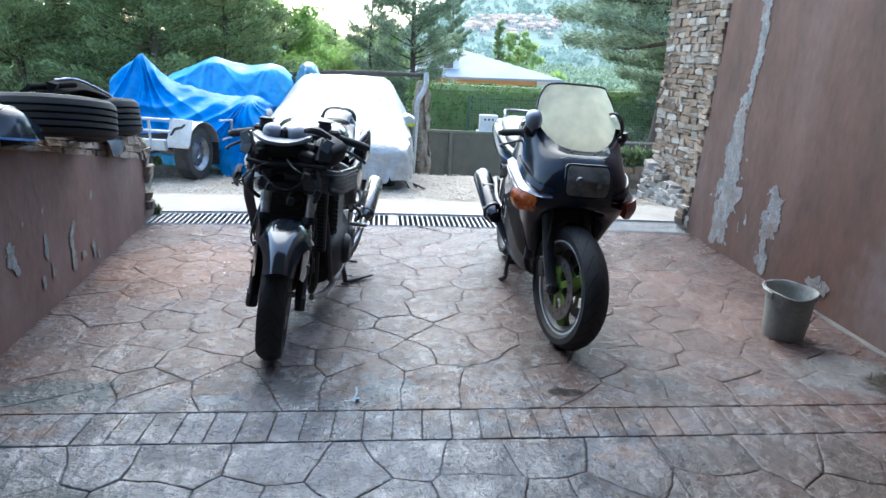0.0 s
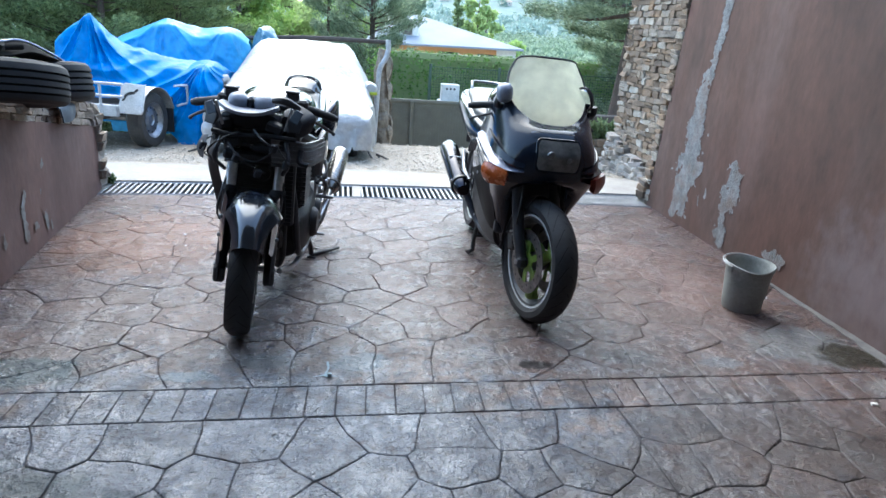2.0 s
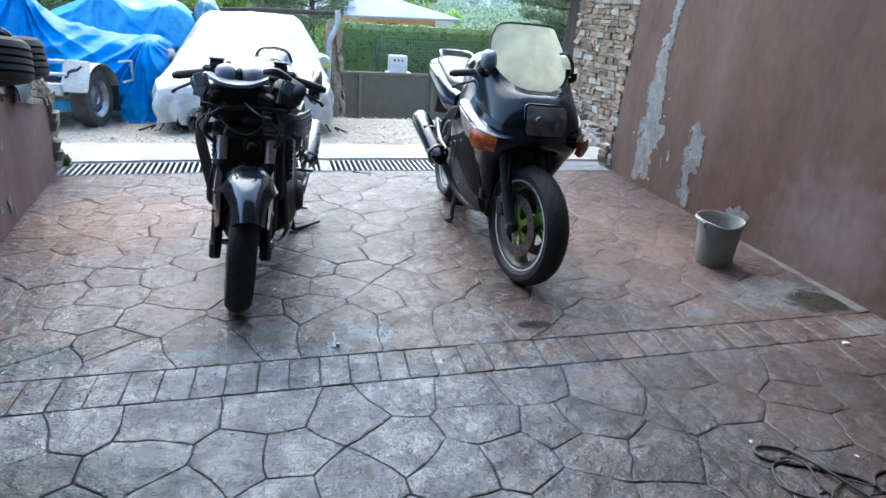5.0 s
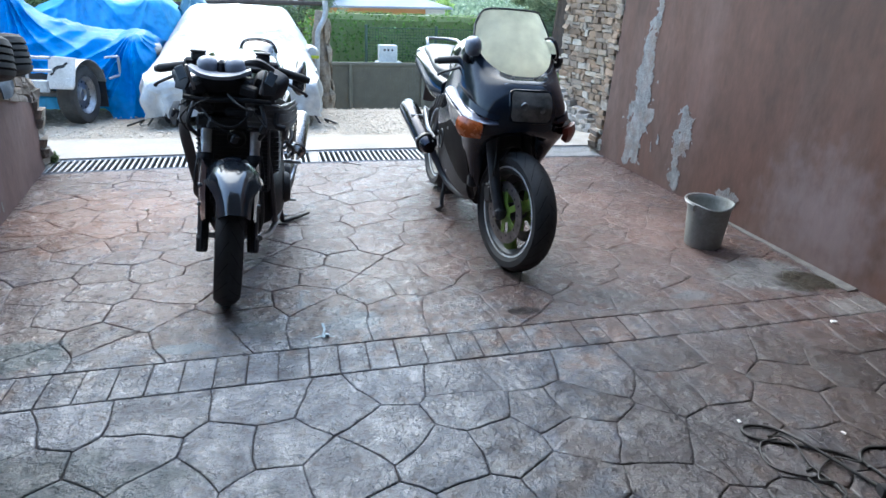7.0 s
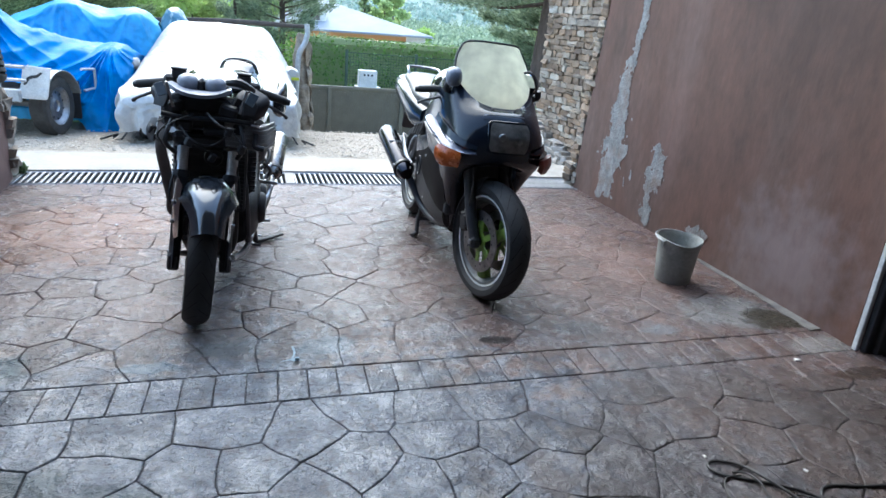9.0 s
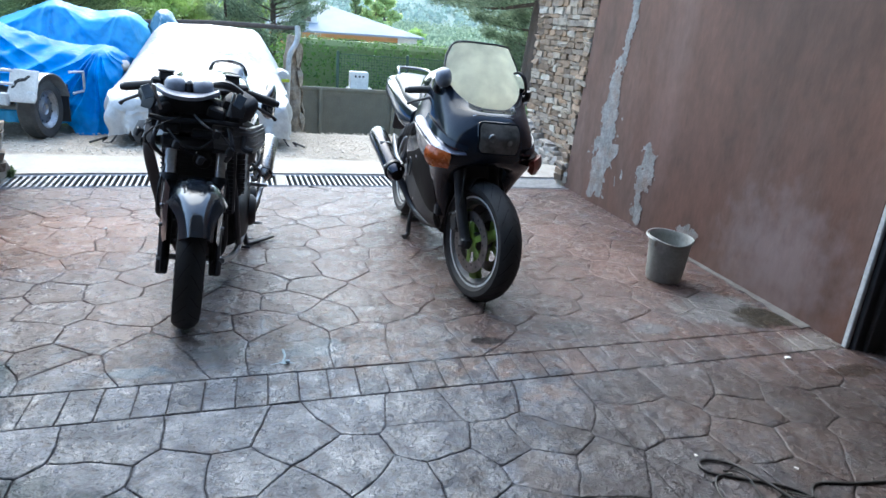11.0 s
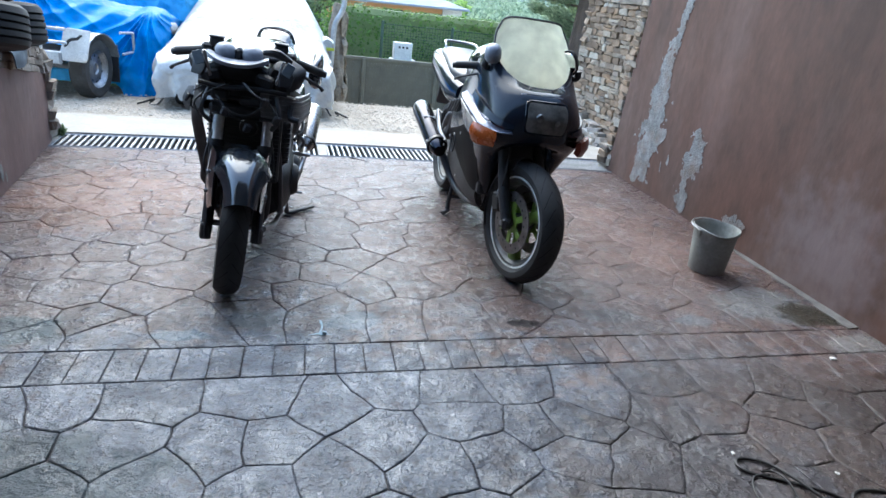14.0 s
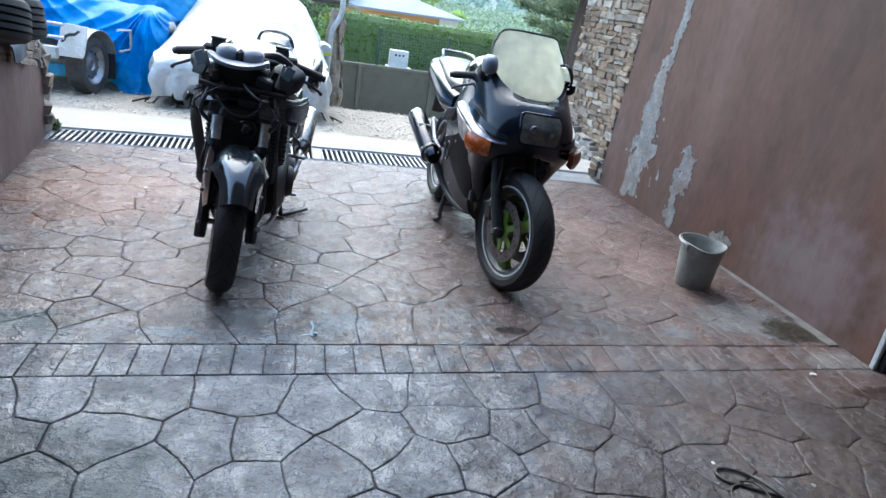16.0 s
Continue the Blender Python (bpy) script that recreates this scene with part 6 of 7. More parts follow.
    P("seat_cowl", sheet([[(-.105, 1.42, .86), (-.07, 1.4, .90), (0, 1.39, .915), (.07, 1.4, .90), (.105, 1.42, .86)],
                          [(-.11, 1.5, .90), (-.075, 1.5, .945), (0, 1.5, .96), (.075, 1.5, .945), (.11, 1.5, .90)],
                          [(-.1, 1.62, .91), (-.07, 1.62, .95), (0, 1.62, .965), (.07, 1.62, .95), (.1, 1.62, .91)]], 18, 12, thick=.006), "black_gloss", "glossy seat cowl that mirrors the sky", smooth=60)
    P("cowl_edge", tube([(-.11, 1.5, .895), (-.08, 1.51, .95), (0, 1.51, .967), (.08, 1.51, .95), (.112, 1.5, .895)], .005, 6, 20), "black_plastic")
    P("tail_fairing", loft(smooth_rings([(1.0, 0, .71, .15, .06, 3.2), (1.2, 0, .725, .165, .075, 3.2), (1.5, 0, .78, .15, .07, 3.2), (1.78, 0, .83, .11, .05, 3)], 16), 22), "black_gloss", "dark tail fairing", smooth=60)
    P("side_cover", loft(smooth_rings([(.98, .17, .62, .02, .07, 3), (1.1, .185, .63, .025, .1, 3), (1.26, .17, .66, .02, .06, 3)], 8), 16), "black_gloss")
    # exhaust on the stand side
    silencer(bike, (.235, 1.17, .36), (.258, 1.52, .53), .052, "chrome", "short polished exhaust silencer")
    P("link_pipe", tube([(.06, .72, .14), (.14, .85, .15), (.2, .95, .22), (.225, 1.06, .30), (.236, 1.2, .375)], .02, 12, 20), "chrome", "dull steel link pipe")
    P("belly_rail", tube([(.11, .22, .2), (.15, .5, .15), (.2, .85, .25), (.24, 1.05, .34)], .014, 8, 20), "alu", "bare metal lower rail")
    P("gear_linkage", join(rod((.19, .86, .22), (.2, 1.05, .34), .006), rod((.19, .82, .2), (.25, .82, .2), .008)), "alu")
    for (a, b) in (((.18, .95, .45), (.2, 1.1, .55)), ((.19, .9, .5), (.21, 1.05, .38)), ((.17, 1.0, .5), (.2, 1.2, .42))):
        P("hose", tube([a, ((a[0] + b[0]) / 2 + .03, (a[1] + b[1]) / 2, (a[2] + b[2]) / 2), b], .009, 8, 10), "cable")
    for k in range(6):
        P("bolt", lathe([(0, .014), (.012, .014), (.014, 0)], 10, "x", m=pose(.2 + .004 * k, .98 + .05 * (k % 3), .40 + .045 * (k // 3))), "alu")
    st = P("side_stand", join(tube([(.13, .86, .2), (.16, .93, .11), (.175, .955, .03)], [.016, .014, .014], 10, 12)), "black_satin", "black side stand leg")
    part("stand_foot", moved(join(box((0, 0, 0), (.05, .05, .012), .004), tube([(0, 0, .01), (.08, .08, .014), (.14, .14, .02)], [.014, .011, .009], 8)), pose(.178, .955, .015)), "black_satin", st)
    return bike


faired_bike()
stripped_bike()


# ---- small things on the driveway ----
bk = thing("bucket", pose(1.815, 3.10, 0.002, 0, 0, 20) @ Matrix.Diagonal((.96, .96, .96, 1)), "grey plastic builder's bucket with dried cement, on the floor", "bucket")
prof = [(0.0, 0.004), (.098, .004), (.100, .0), (.102, .006), (.112, .13), (.121, .238), (.128, .241), (.130, .262), (.126, .266), (.121, .257), (.117, .24), (.108, .13), (.097, .012), (0, .012)]
v, f = lathe(prof, 40)
v = [(x * (1 + .06 * max(0, math.cos(math.atan2(y, x) + 2.2)) ** 6 * step(.2, .27, z)), y * (1 + .06 * max(0, math.cos(math.atan2(y, x) + 2.2)) ** 6 * step(.2, .27, z)),
      z - .018 * max(0, math.cos(math.atan2(y, x) + 2.2)) ** 4 * step(.2, .26, z)) for x, y, z in v]
part("pail", (v, f), "bucket", bk, "grey pail with a pouring lip")
part("handle", tube([(-.130 * math.cos(a), .03 + .106 * math.sin(a), .255 + .014 * math.sin(a)) for a in np.linspace(0, math.pi, 14)], .004, 6), "galv", bk, "thin wire handle lying on the rim")
for s in (-1, 1):
    part("handle_lug", box((s * .13, .02, .238), (.014, .03, .035), .004), "bucket", bk)

cab = thing("cable_coil", pose(0, 0, 0.0), "black electric cable in loose loops on the floor", "cable")
part("cable", tube([(1.3, 0.95, .006), (1.2, 1.15, .006), (1.145, 1.277, .006), (1.094, 1.401, .014), (1.063, 1.48, .016), (1.036, 1.551, .008), (0.984, 1.585, .006), (0.942, 1.587, .006), (0.922, 1.561, .006), (0.939, 1.527, .006),
                    (0.993, 1.499, .006), (1.065, 1.462, .007), (1.145, 1.418, .006), (1.191, 1.36, .006), (1.205, 1.28, .006), (1.24, 1.1, .006)], .005, 8, 150), "cable", cab)
part("thin_lead", tube([(0.997, 1.504, .013), (0.949, 1.508, .006), (0.914, 1.469, .004), (0.901, 1.407, .004), (0.945, 1.362, .004), (1.008, 1.325, .006), (1.023, 1.273, .006), (1.0, 1.2, .004), (.98, 1.05, .004)], .0032, 8, 90), "cable", cab)
part("thin_lead", tube([(0.976, 1.52, .014), (1.021, 1.511, .013), (1.027, 1.458, .02), (1.02, 1.383, .006), (1.026, 1.301, .01), (1.021, 1.245, .01), (1.06, 1.1, .004)], .0032, 8, 70), "cable", cab)
part("thin_lead", tube([(0.991, 1.368, .004), (1.019, 1.373, .006), (1.028, 1.356, .006), (0.995, 1.337, .01), (0.975, 1.341, .004), (0.972, 1.302, .004), (0.969, 1.265, .004), (0.994, 1.242, .004), (1.029, 1.262, .012), (1.026, 1.301, .014), (0.993, 1.318, .012), (1.03, 1.36, .012), (1.12, 1.4, .006), (1.17, 1.36, .014), (1.207, 1.391, .006)], .0032, 8, 120), "cable", cab)
part("cable_tail", tube([(1.19, 1.34, .005), (1.207, 1.391, .005), (1.246, 1.417, .005), (1.293, 1.418, .005), (1.369, 1.4, .005), (1.475, 1.388, .005), (1.75, 1.36, .005)], .005, 8, 60), "cable", cab)
plug = thing("power_plug", pose(1.16, 1.235, .016, 0, 0, 70), "black plug on the cable end", "plug")
part("plug_body", loft([(-.03, 0, 0, .014, .014, 3), (.0, 0, 0, .018, .016, 3), (.035, 0, 0, .018, .016, 3)], 14), "black_plastic", plug)
part("plug_collar", loft([(-.055, 0, 0, .01, .01, 2.5), (-.03, 0, 0, .0145, .0145, 3)], 12), "cable", plug)

for name, x, y, s in (("paint_chip", 1.83, 2.16, .016), ("paint_chip", -.285, 2.95, .009), ("paint_chip", -.45, 3.9, .012), ("paint_chip", -1.25, 4.1, .012), ("paint_chip", .95, 1.62, .008), ("paint_chip", 1.25, 1.5, .009), ("paint_chip", -1.2, 3.9, .009), ("paint_chip", -.2, 3.02, .008)):
    g = rough_stone((s * 1.6, s, s * .45), int(abs(x * 1000)))
    obj(name, moved(g, pose(x, y, s * .25, 0, 0, x * 90)), "chip", label="small white chip lying on the floor", category="debris", group="chips on the floor", smooth=0)
stain = thing("paint_spill", pose(-.335, 2.43, .0015), "pale blue-white paint spill with a pebble", "stain")
v, f = flake([(.0, .09), (.005, .04), (-.002, .0), (.0, -.03)], [.005, .004, .004, .010], 30, 21)
part("spill", ([(x, y, 0.002) for x, y in v], f), "bluepaint", stain, smooth=0)
v, f = flake([(-.05, -.03), (-.01, -.018), (.04, -.028)], [.002, .005, .002], 20, 22)
part("spill_arm", ([(x, y, 0.0022) for x, y in v], f), "bluepaint", stain, smooth=0)
part("pebble", moved(rough_stone((.016, .014, .011), 5), pose(.012, -.02, .006)), "bluepaint", stain)


# ---- things on the low wall ----
def car_tyre(R, width, m):
    t = thing("car_tyre", m, "worn black car tyre lying flat on the wall", "tyre", "tyres on the wall")
    h = width / 2
    cuts = [-.52, -.2, .12, .44]
    prof = [(R * .62, -h * .8), (R * .8, -h), (R * .92, -h * .93), (R * .975, -h * .8), (R * .992, -h * .66)]
    for z in cuts:
        prof += [(R, (z - .055) * h), (R - .012, (z - .05) * h), (R - .012, (z + .05) * h), (R, (z + .055) * h)]
    prof += [(R * .992, h * .62), (R * .975, h * .78), (R * .92, h * .93), (R * .8, h), (R * .62, h * .8), (R * .6, 0)]
    part("carcass", lathe(prof, 72, closed=True), "old_tyre", t, smooth=25)
    for z in cuts:
        part("tread_groove", lathe([(R - .007, (z - .05) * h), (R - .007, (z + .05) * h)], 72), "groove", t)
    return t


slope = -math.degrees(math.atan(.18))
car_tyre(.335, .205, pose(-1.98, 3.62, left_top(3.62) + .17, slope, 0, 10))
car_tyre(.30, .235, pose(-2.17, 4.56, left_top(4.56) + .235, slope, 0, 50))
fp = thing("fairing_part", pose(-1.86, 3.14, left_top(3.14) + .062) @ Matrix.Scale(.8, 4), "black motorcycle fairing piece with a glossy top, on the wall", "fairing part")
shell = [[(.04, -.22, -.03), (.07, -.1, -.03), (.08, .02, -.035), (.07, .15, -.04)], [(.04, -.22, .02), (.07, -.1, .03), (.075, .02, .03), (.065, .14, .01)], [(.0, -.2, .08), (.03, -.1, .12), (.04, .02, .12), (.03, .13, .06)], [(-.08, -.2, .12), (-.06, -.1, .17), (-.06, .02, .165), (-.07, .12, .1)], [(-.16, -.2, .1), (-.16, -.1, .14), (-.16, .0, .13), (-.16, .1, .08)]]
part("shell", sheet([[(a, b, c) for a, b, c in r] for r in shell], 18, 18, thick=.006), "fairing_black", fp)
# bright metal line drawn in for the highlight on the shell's glossy top
part("edge", tube([(.0, -.22, .1), (-.01, -.1, .155), (-.01, .02, .15), (.02, .13, .07)], .004, 8, 20), "alu", fp, "silver line added for the sheen along the glossy top")
part("flange", box((.05, .06, .012), (.03, .16, .02), .005), "old_tyre", fp)
bs = thing("plastic_sheet", pose(-1.79, 2.95, left_top(2.95) + .034), "strip of blue plastic sheeting under the fairing piece", "sheeting")
part("strip", sheet([[(.03, -.2, .045), (.04, -.08, .022), (.035, .06, .0), (.03, .16, -.016)], [(-.1, -.2, .05), (-.1, -.08, .027), (-.1, .06, .004), (-.1, .16, -.016)]], 14, 5, thick=.01), "hose_blue", bs)
fb = thing("fairing_part", pose(-2.02, 4.12, left_top(4.12) + .35, -6, 0, 0), "black fairing panel with a pale edge, lying on the tyre", "fairing part")
part("panel", sheet([[(-.06, -.34, .0), (-.0, -.2, .0), (.02, .05, .03), (.05, .4, -.02), (.05, .55, -.06)], [(-.12, -.3, .03), (-.08, -.15, .05), (-.06, .05, .085), (-.05, .35, .03), (-.02, .55, -.03)], [(-.2, -.25, .0), (-.2, -.1, .02), (-.18, .05, .04), (-.15, .3, .0), (-.1, .5, -.04)]], 24, 12, thick=.012), "groove", fb)
part("edge", tube([(-.08, -.12, .07), (-.05, .07, .09), (-.03, .35, .042), (.0, .52, -.015)], .007, 8, 20), "trim_paint", fb, "pale edge")
part("bracket", box((.03, .5, -.06), (.09, .1, .05), .012), "matte_black", fb)
part("strut", rod((-.1, -.35, .02), (.02, -.1, .05), .016), "groove", fb)
part("bracket", moved(rough_stone((.04, .12, .04), 77, .3), pose(.0, -.3, .03, 8, 12, 20)), "groove", fb)
hp = thing("plastic_offcut", pose(left_x(4.38) + .012, 4.38, left_top(4.38) + .02, 0, 0, 5), "dusty blue-grey plastic piece hanging over the wall", "offcut")
part("flap", sheet([[(-.06, -.13, .11), (-.06, .0, .12), (-.06, .14, .1)], [(.025, -.13, .09), (.03, .0, .1), (.025, .14, .08)], [(.04, -.125, .05), (.05, .0, .05), (.04, .13, .045)], [(.038, -.1, .0), (.048, .0, -.005), (.038, .11, .005)]], 12, 14, thick=.006), "bluegrey", hp)


# ---- yard: covered car, trailer, tarpaulins ----
def crumple(v, amp, freq, seed):
    out = []
    for p in v:
        q = Vector(p) * freq + Vector((seed, seed * 2, 0))
        n = noise.noise(q) + 0.5 * noise.noise(q * 2.3) - 0.9 * abs(noise.noise(q * 1.6 + Vector((3, 1, 7)))) + 0.25 * noise.noise(q * 5.1)
        e = noise.noise(q + Vector((9, 0, 0)))
        out.append((p[0] + amp * e, p[1] + amp * n, p[2] + amp * 0.7 * n))
    return out


def folded(v, px, pz, count, amp, seed):
    """Sharp folds that fan out below the point where the cloth hangs from."""
    out = []
    for x, y, z in v:
        a = math.atan2(x - px, max(pz - z, .04))
        d = math.hypot(x - px, pz - z)
        w_ = a * count + 1.3 * noise.noise(Vector((a * 2, d * 1.5, seed)))
        tri = abs((w_ % 1.0) * 2 - 1)
        k = amp * (tri ** 1.6 - .4) * min(1, d / .35) * step(pz + .02, pz - .12, z) * max(0, 1 - max(0, d - .5) / 1.1)
        out.append((x, y - k, z + .2 * k))
    return out


car = thing("covered_car", pose(-.885, 6.93, -.11, -2.2, 0, 0), "car under a silvery white cover, parked on the gravel", "car")
st = ((-.06, .64, .15, .165, .17), (-.056, .655, .15, .22, .25), (-.05, .67, .15, .29, .34), (-.043, .70, .15, .35, .41), (-.035, .76, .14, .38, .46), (.0, .805, .13, .43, .51), (.08, .825, .12, .47, .555), (.25, .838, .12, .50, .59), (.65, .845, .13, .53, .64), (1.15, .85, .08, .57, .73), (1.3, .845, .08, .62, .78), (1.7, .84, .08, .68, 1.04), (2.05, .83, .08, .70, 1.185), (2.7, .82, .08, .70, 1.20), (3.4, .8, .08, .68, 1.05), (4.0, .74, .1, .6, .8), (4.15, .6, .12, .5, .7))
prof_rows = [[], [], [], [], [], [], []]
for y, hw, z0, zb, zt in st:
    tw = hw * (0.98 if zt - zb < .22 else .74)
    for r, (x, z) in enumerate(((0, zt), (tw * .55, zt - .012), (tw * .93, zt - .05), (hw * .985 if zt - zb < .22 else hw * .9, zb + .4 * (zt - zb) if zt - zb > .22 else zb + .02), (hw, zb), (hw * 1.02, (z0 + zb) / 2), (hw * 1.0, z0))):
        prof_rows[r].append((x, y, z))
rows = list(map(list, zip(*prof_rows)))
cv, cf = sheet(rows, 44, 90, mirror=True)
cv = crumple(crumple(cv, .015, 3.4, 3), .006, 11.0, 13)
cv = [(x, y + (0.012 * math.sin(x * 34) if y < .3 and z < .35 else 0), z) for x, y, z in cv]
cv = [(x + math.copysign(.032, x) * (math.sin(y * 10 + z * 9 + 2 * math.sin(y * 3.3)) + .6 * math.sin(y * 23 - z * 12)) * step(.72, .8, abs(x)) * step(.7, .3, z), y, z) for x, y, z in cv]
part("cover", (cv, cf[::1]), "cover", car, "silvery white fabric cover", smooth=60)
for s in (-1, 1):
    mg = loft([(-.09, 0, 0, .05, .05, 2.5), (-.05, 0, 0, .085, .06, 2.6), (.05, 0, 0, .09, .065, 2.6), (.1, 0, 0, .06, .06, 2.5)], 16)
    mr = part("mirror_pocket", moved(mg, pose(.84 if s > 0 else -.91, 1.38, .69, 0, s * 25, 0) @ Matrix.Diagonal((1.0, 1.5, 1.15, 1))), "cover", car, "mirror pocket of the cover")
    part("pocket_tag", box((.87 if s > 0 else -.93, 1.235, .64), (.1, .012, .035), .004), "yellow", mr, "green-yellow tag")
    wv = lathe([(.2, -.09), (.27, -.1), (.3, -.06), (.3, .06), (.27, .1), (.2, .09)], 36, "x", closed=True)
    part("wheel", moved(wv, pose(s * .60, .40, .275) @ Matrix.Scale(.92, 4)), "rubber", car, "black tyre showing under the cover")
    part("wheel_rear", moved(wv, pose(s * .72, 3.2, .275)), "rubber", car)
    part("strap", tube([(s * .8, .3, .1), (s * .86, .2, .02), (s * .93, .24, .0 + .03), (s * .9, .3, .06), (s * 1.02, .12, .035)], .01, 6, 16), "cable", car, "black strap hanging from the cover")
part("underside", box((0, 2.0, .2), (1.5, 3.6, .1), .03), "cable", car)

# local x points away from the trailer's side, local y along it
TR = Matrix(((.974, .225, 0, -2.37), (-.225, .974, 0, 7.36), (0, 0, 1, float(land_z(0, 7.36))), (0, 0, 0, 1)))
tr = thing("trailer", TR, "galvanised car trailer with a scuffed white mudguard", "trailer")
tw = new("wheel")
tw.parent = tr
tw.matrix_basis = pose(0, 0, .285)
part("tyre", lathe([(.175, -.07), (.23, -.085), (.265, -.08), (.285, -.055), (.288, 0), (.285, .055), (.265, .08), (.23, .085), (.175, .07)], 44, "x", closed=True), "dusty_tyre", tw)
part("rim", lathe([(.0, .03), (.045, .03), (.055, .045), (.1, .03), (.14, .035), (.165, .06), (.182, .075), (.182, .06), (.16, .02), (0, .01)], 40, "x"), "alu", tw, "silver steel rim with holes")
for k in range(10):
    part("rim_hole", moved(lathe([(0, .041), (.012, .041)], 10, "x"), Matrix.Rotation(2 * math.pi * k / 10, 4, "X") @ Matrix.Translation((0, 0, .125))), "cable", tw, smooth=0)
part("mud_flap", box((0, .36, .3), (.2, .012, .38), .004), "black_plastic", tr, "black rubber mud flap")
part("axle", rod((-1.3, 0, .285), (0, 0, .285), .03), "galv", tr)
gd = []
for a in np.linspace(-62, 75, 9):
    gd.append([(x, .36 * math.sin(radians(a)), .285 + .34 * math.cos(radians(a))) for x in (-.12, -.04, .05, .12)])
part("mudguard", sheet(gd, 8, 20, thick=.006), "galv", tr)
plate = [(-.11, .385), (.13, .385), (.15, .42), (.2, .675), (-.01, .685), (-.05, .66), (-.09, .46)]
fl = part("mudguard_flap", moved(prism(plate, -.007, .007, .004), Matrix(((1, 0, 0, 0), (0, 0, -1, -.34), (0, 1, 0, 0), (0, 0, 0, 1)))), "whiteplate", tr, "scuffed white front plate with dark stains", smooth=0)
part("reflector", lathe([(0, -.012), (.045, -.01), (.05, 0)], 20, "y", m=pose(.11, -.349, .44)), "whiteplate", fl)
v, f = flake([(-.09, -.05), (-.03, .02), (.03, .035), (.08, .07)], [.012, .014, .012, .01], 24, 31)
part("stain", ([(x + .04, -.3485, .56 + z) for x, z in v], f), "cable", fl, "dark oily stain", smooth=0)
part("chassis", box((-.72, -.56, .44), (1.5, .05, .11), .008), "galv", tr)
part("deck", box((-.82, .55, .36), (1.25, 2.2, .06), .01), "wood", tr, "dark plywood deck")
for z in (.58, .695):
    part("end_rail", rod((-1.45, -.58, z), (.1, -.58, z), .014, 8), "galv", tr)
for x in (-1.45, -1.0, -.5, -.13):
    part("rail_post", rod((x, -.58, .38), (x, -.58, .70), .013, 8), "galv", tr)
part("rear_bracket", join(rod((.17, .28, .62), (.2, .5, .61), .014, 6), rod((.2, .5, .61), (.2, .5, .42), .014, 6), rod((.2, .5, .42), (.15, .36, .40), .014, 6)), "galv", tr)
part("jockey_leg", rod((-.82, 1.6, .0), (-.82, 1.6, .36), .025), "galv", tr)

t1 = thing("tarpaulin", pose(0, 0, 0), "bright blue tarpaulin draped over a load on the trailer", "tarpaulin")
rows = [
    [(-3.4, 7.75, .30), (-3.3, 7.72, .33), (-3.05, 7.72, .34), (-2.75, 7.74, .33), (-2.5, 7.76, .30), (-2.3, 7.76, .02), (-2.12, 7.72, -.13), (-1.95, 7.75, -.14), (-1.82, 7.86, -.13), (-1.75, 8.2, -.10), (-1.78, 8.7, -.1)],
    [(-3.42, 7.78, .5), (-3.3, 7.75, .58), (-3.1, 7.8, .66), (-2.85, 7.82, .6), (-2.52, 7.84, .5), (-2.3, 7.82, .36), (-2.12, 7.78, .25), (-1.96, 7.82, .22), (-1.82, 7.92, .22), (-1.74, 8.22, .22), (-1.76, 8.7, .2)],
    [(-3.4, 7.88, .78), (-3.27, 7.86, .84), (-3.12, 7.95, .98), (-2.93, 7.98, .84), (-2.6, 8.0, .68), (-2.35, 7.96, .58), (-2.12, 7.94, .56), (-1.97, 7.96, .60), (-1.84, 8.02, .60), (-1.74, 8.28, .52), (-1.74, 8.7, .5)],
    [(-3.36, 8.03, .95), (-3.25, 8.0, 1.04), (-3.1, 8.05, 1.16), (-2.99, 8.1, 1.03), (-2.85, 8.12, .88), (-2.5, 8.2, .78), (-2.2, 8.2, .70), (-1.99, 8.2, .71), (-1.84, 8.25, .71), (-1.73, 8.4, .62), (-1.72, 8.75, .58)],
    [(-3.36, 8.35, .85), (-3.25, 8.35, .9), (-3.1, 8.35, .96), (-2.95, 8.4, .88), (-2.7, 8.5, .76), (-2.35, 8.5, .7), (-2.12, 8.5, .68), (-1.97, 8.5, .68), (-1.84, 8.5, .66), (-1.72, 8.6, .6), (-1.72, 8.8, .55)],
    [(-3.4, 8.8, .2), (-3.3, 8.8, .3), (-3.08, 8.8, .3), (-2.9, 8.8, .3), (-2.6, 8.8, .3), (-2.35, 8.8, .3), (-2.12, 8.8, .3), (-1.97, 8.8, .3), (-1.84, 8.8, .3), (-1.75, 8.85, .3), (-1.73, 8.9, .3)]]
v, f = sheet(rows, 200, 110)
v = crumple(v, .03, 3.4, 1)
v = folded(crumple(v, .012, 9.0, 21), -3.1, 1.2, 4.0, .07, 2)
v = folded(v, -1.93, .76, 4.0, .08, 5)
v = [(x, y + .026 * math.sin(x * 24 + 5 * z + 2 * math.sin(x * 7)) * step(.75, .2, z), z) for x, y, z in v]
part("cloth", (v, f), "tarp", t1, smooth=50)
t2 = thing("tarpaulin", pose(0, 0, 0), "paler blue tarpaulin over a heap behind the trailer", "tarpaulin")
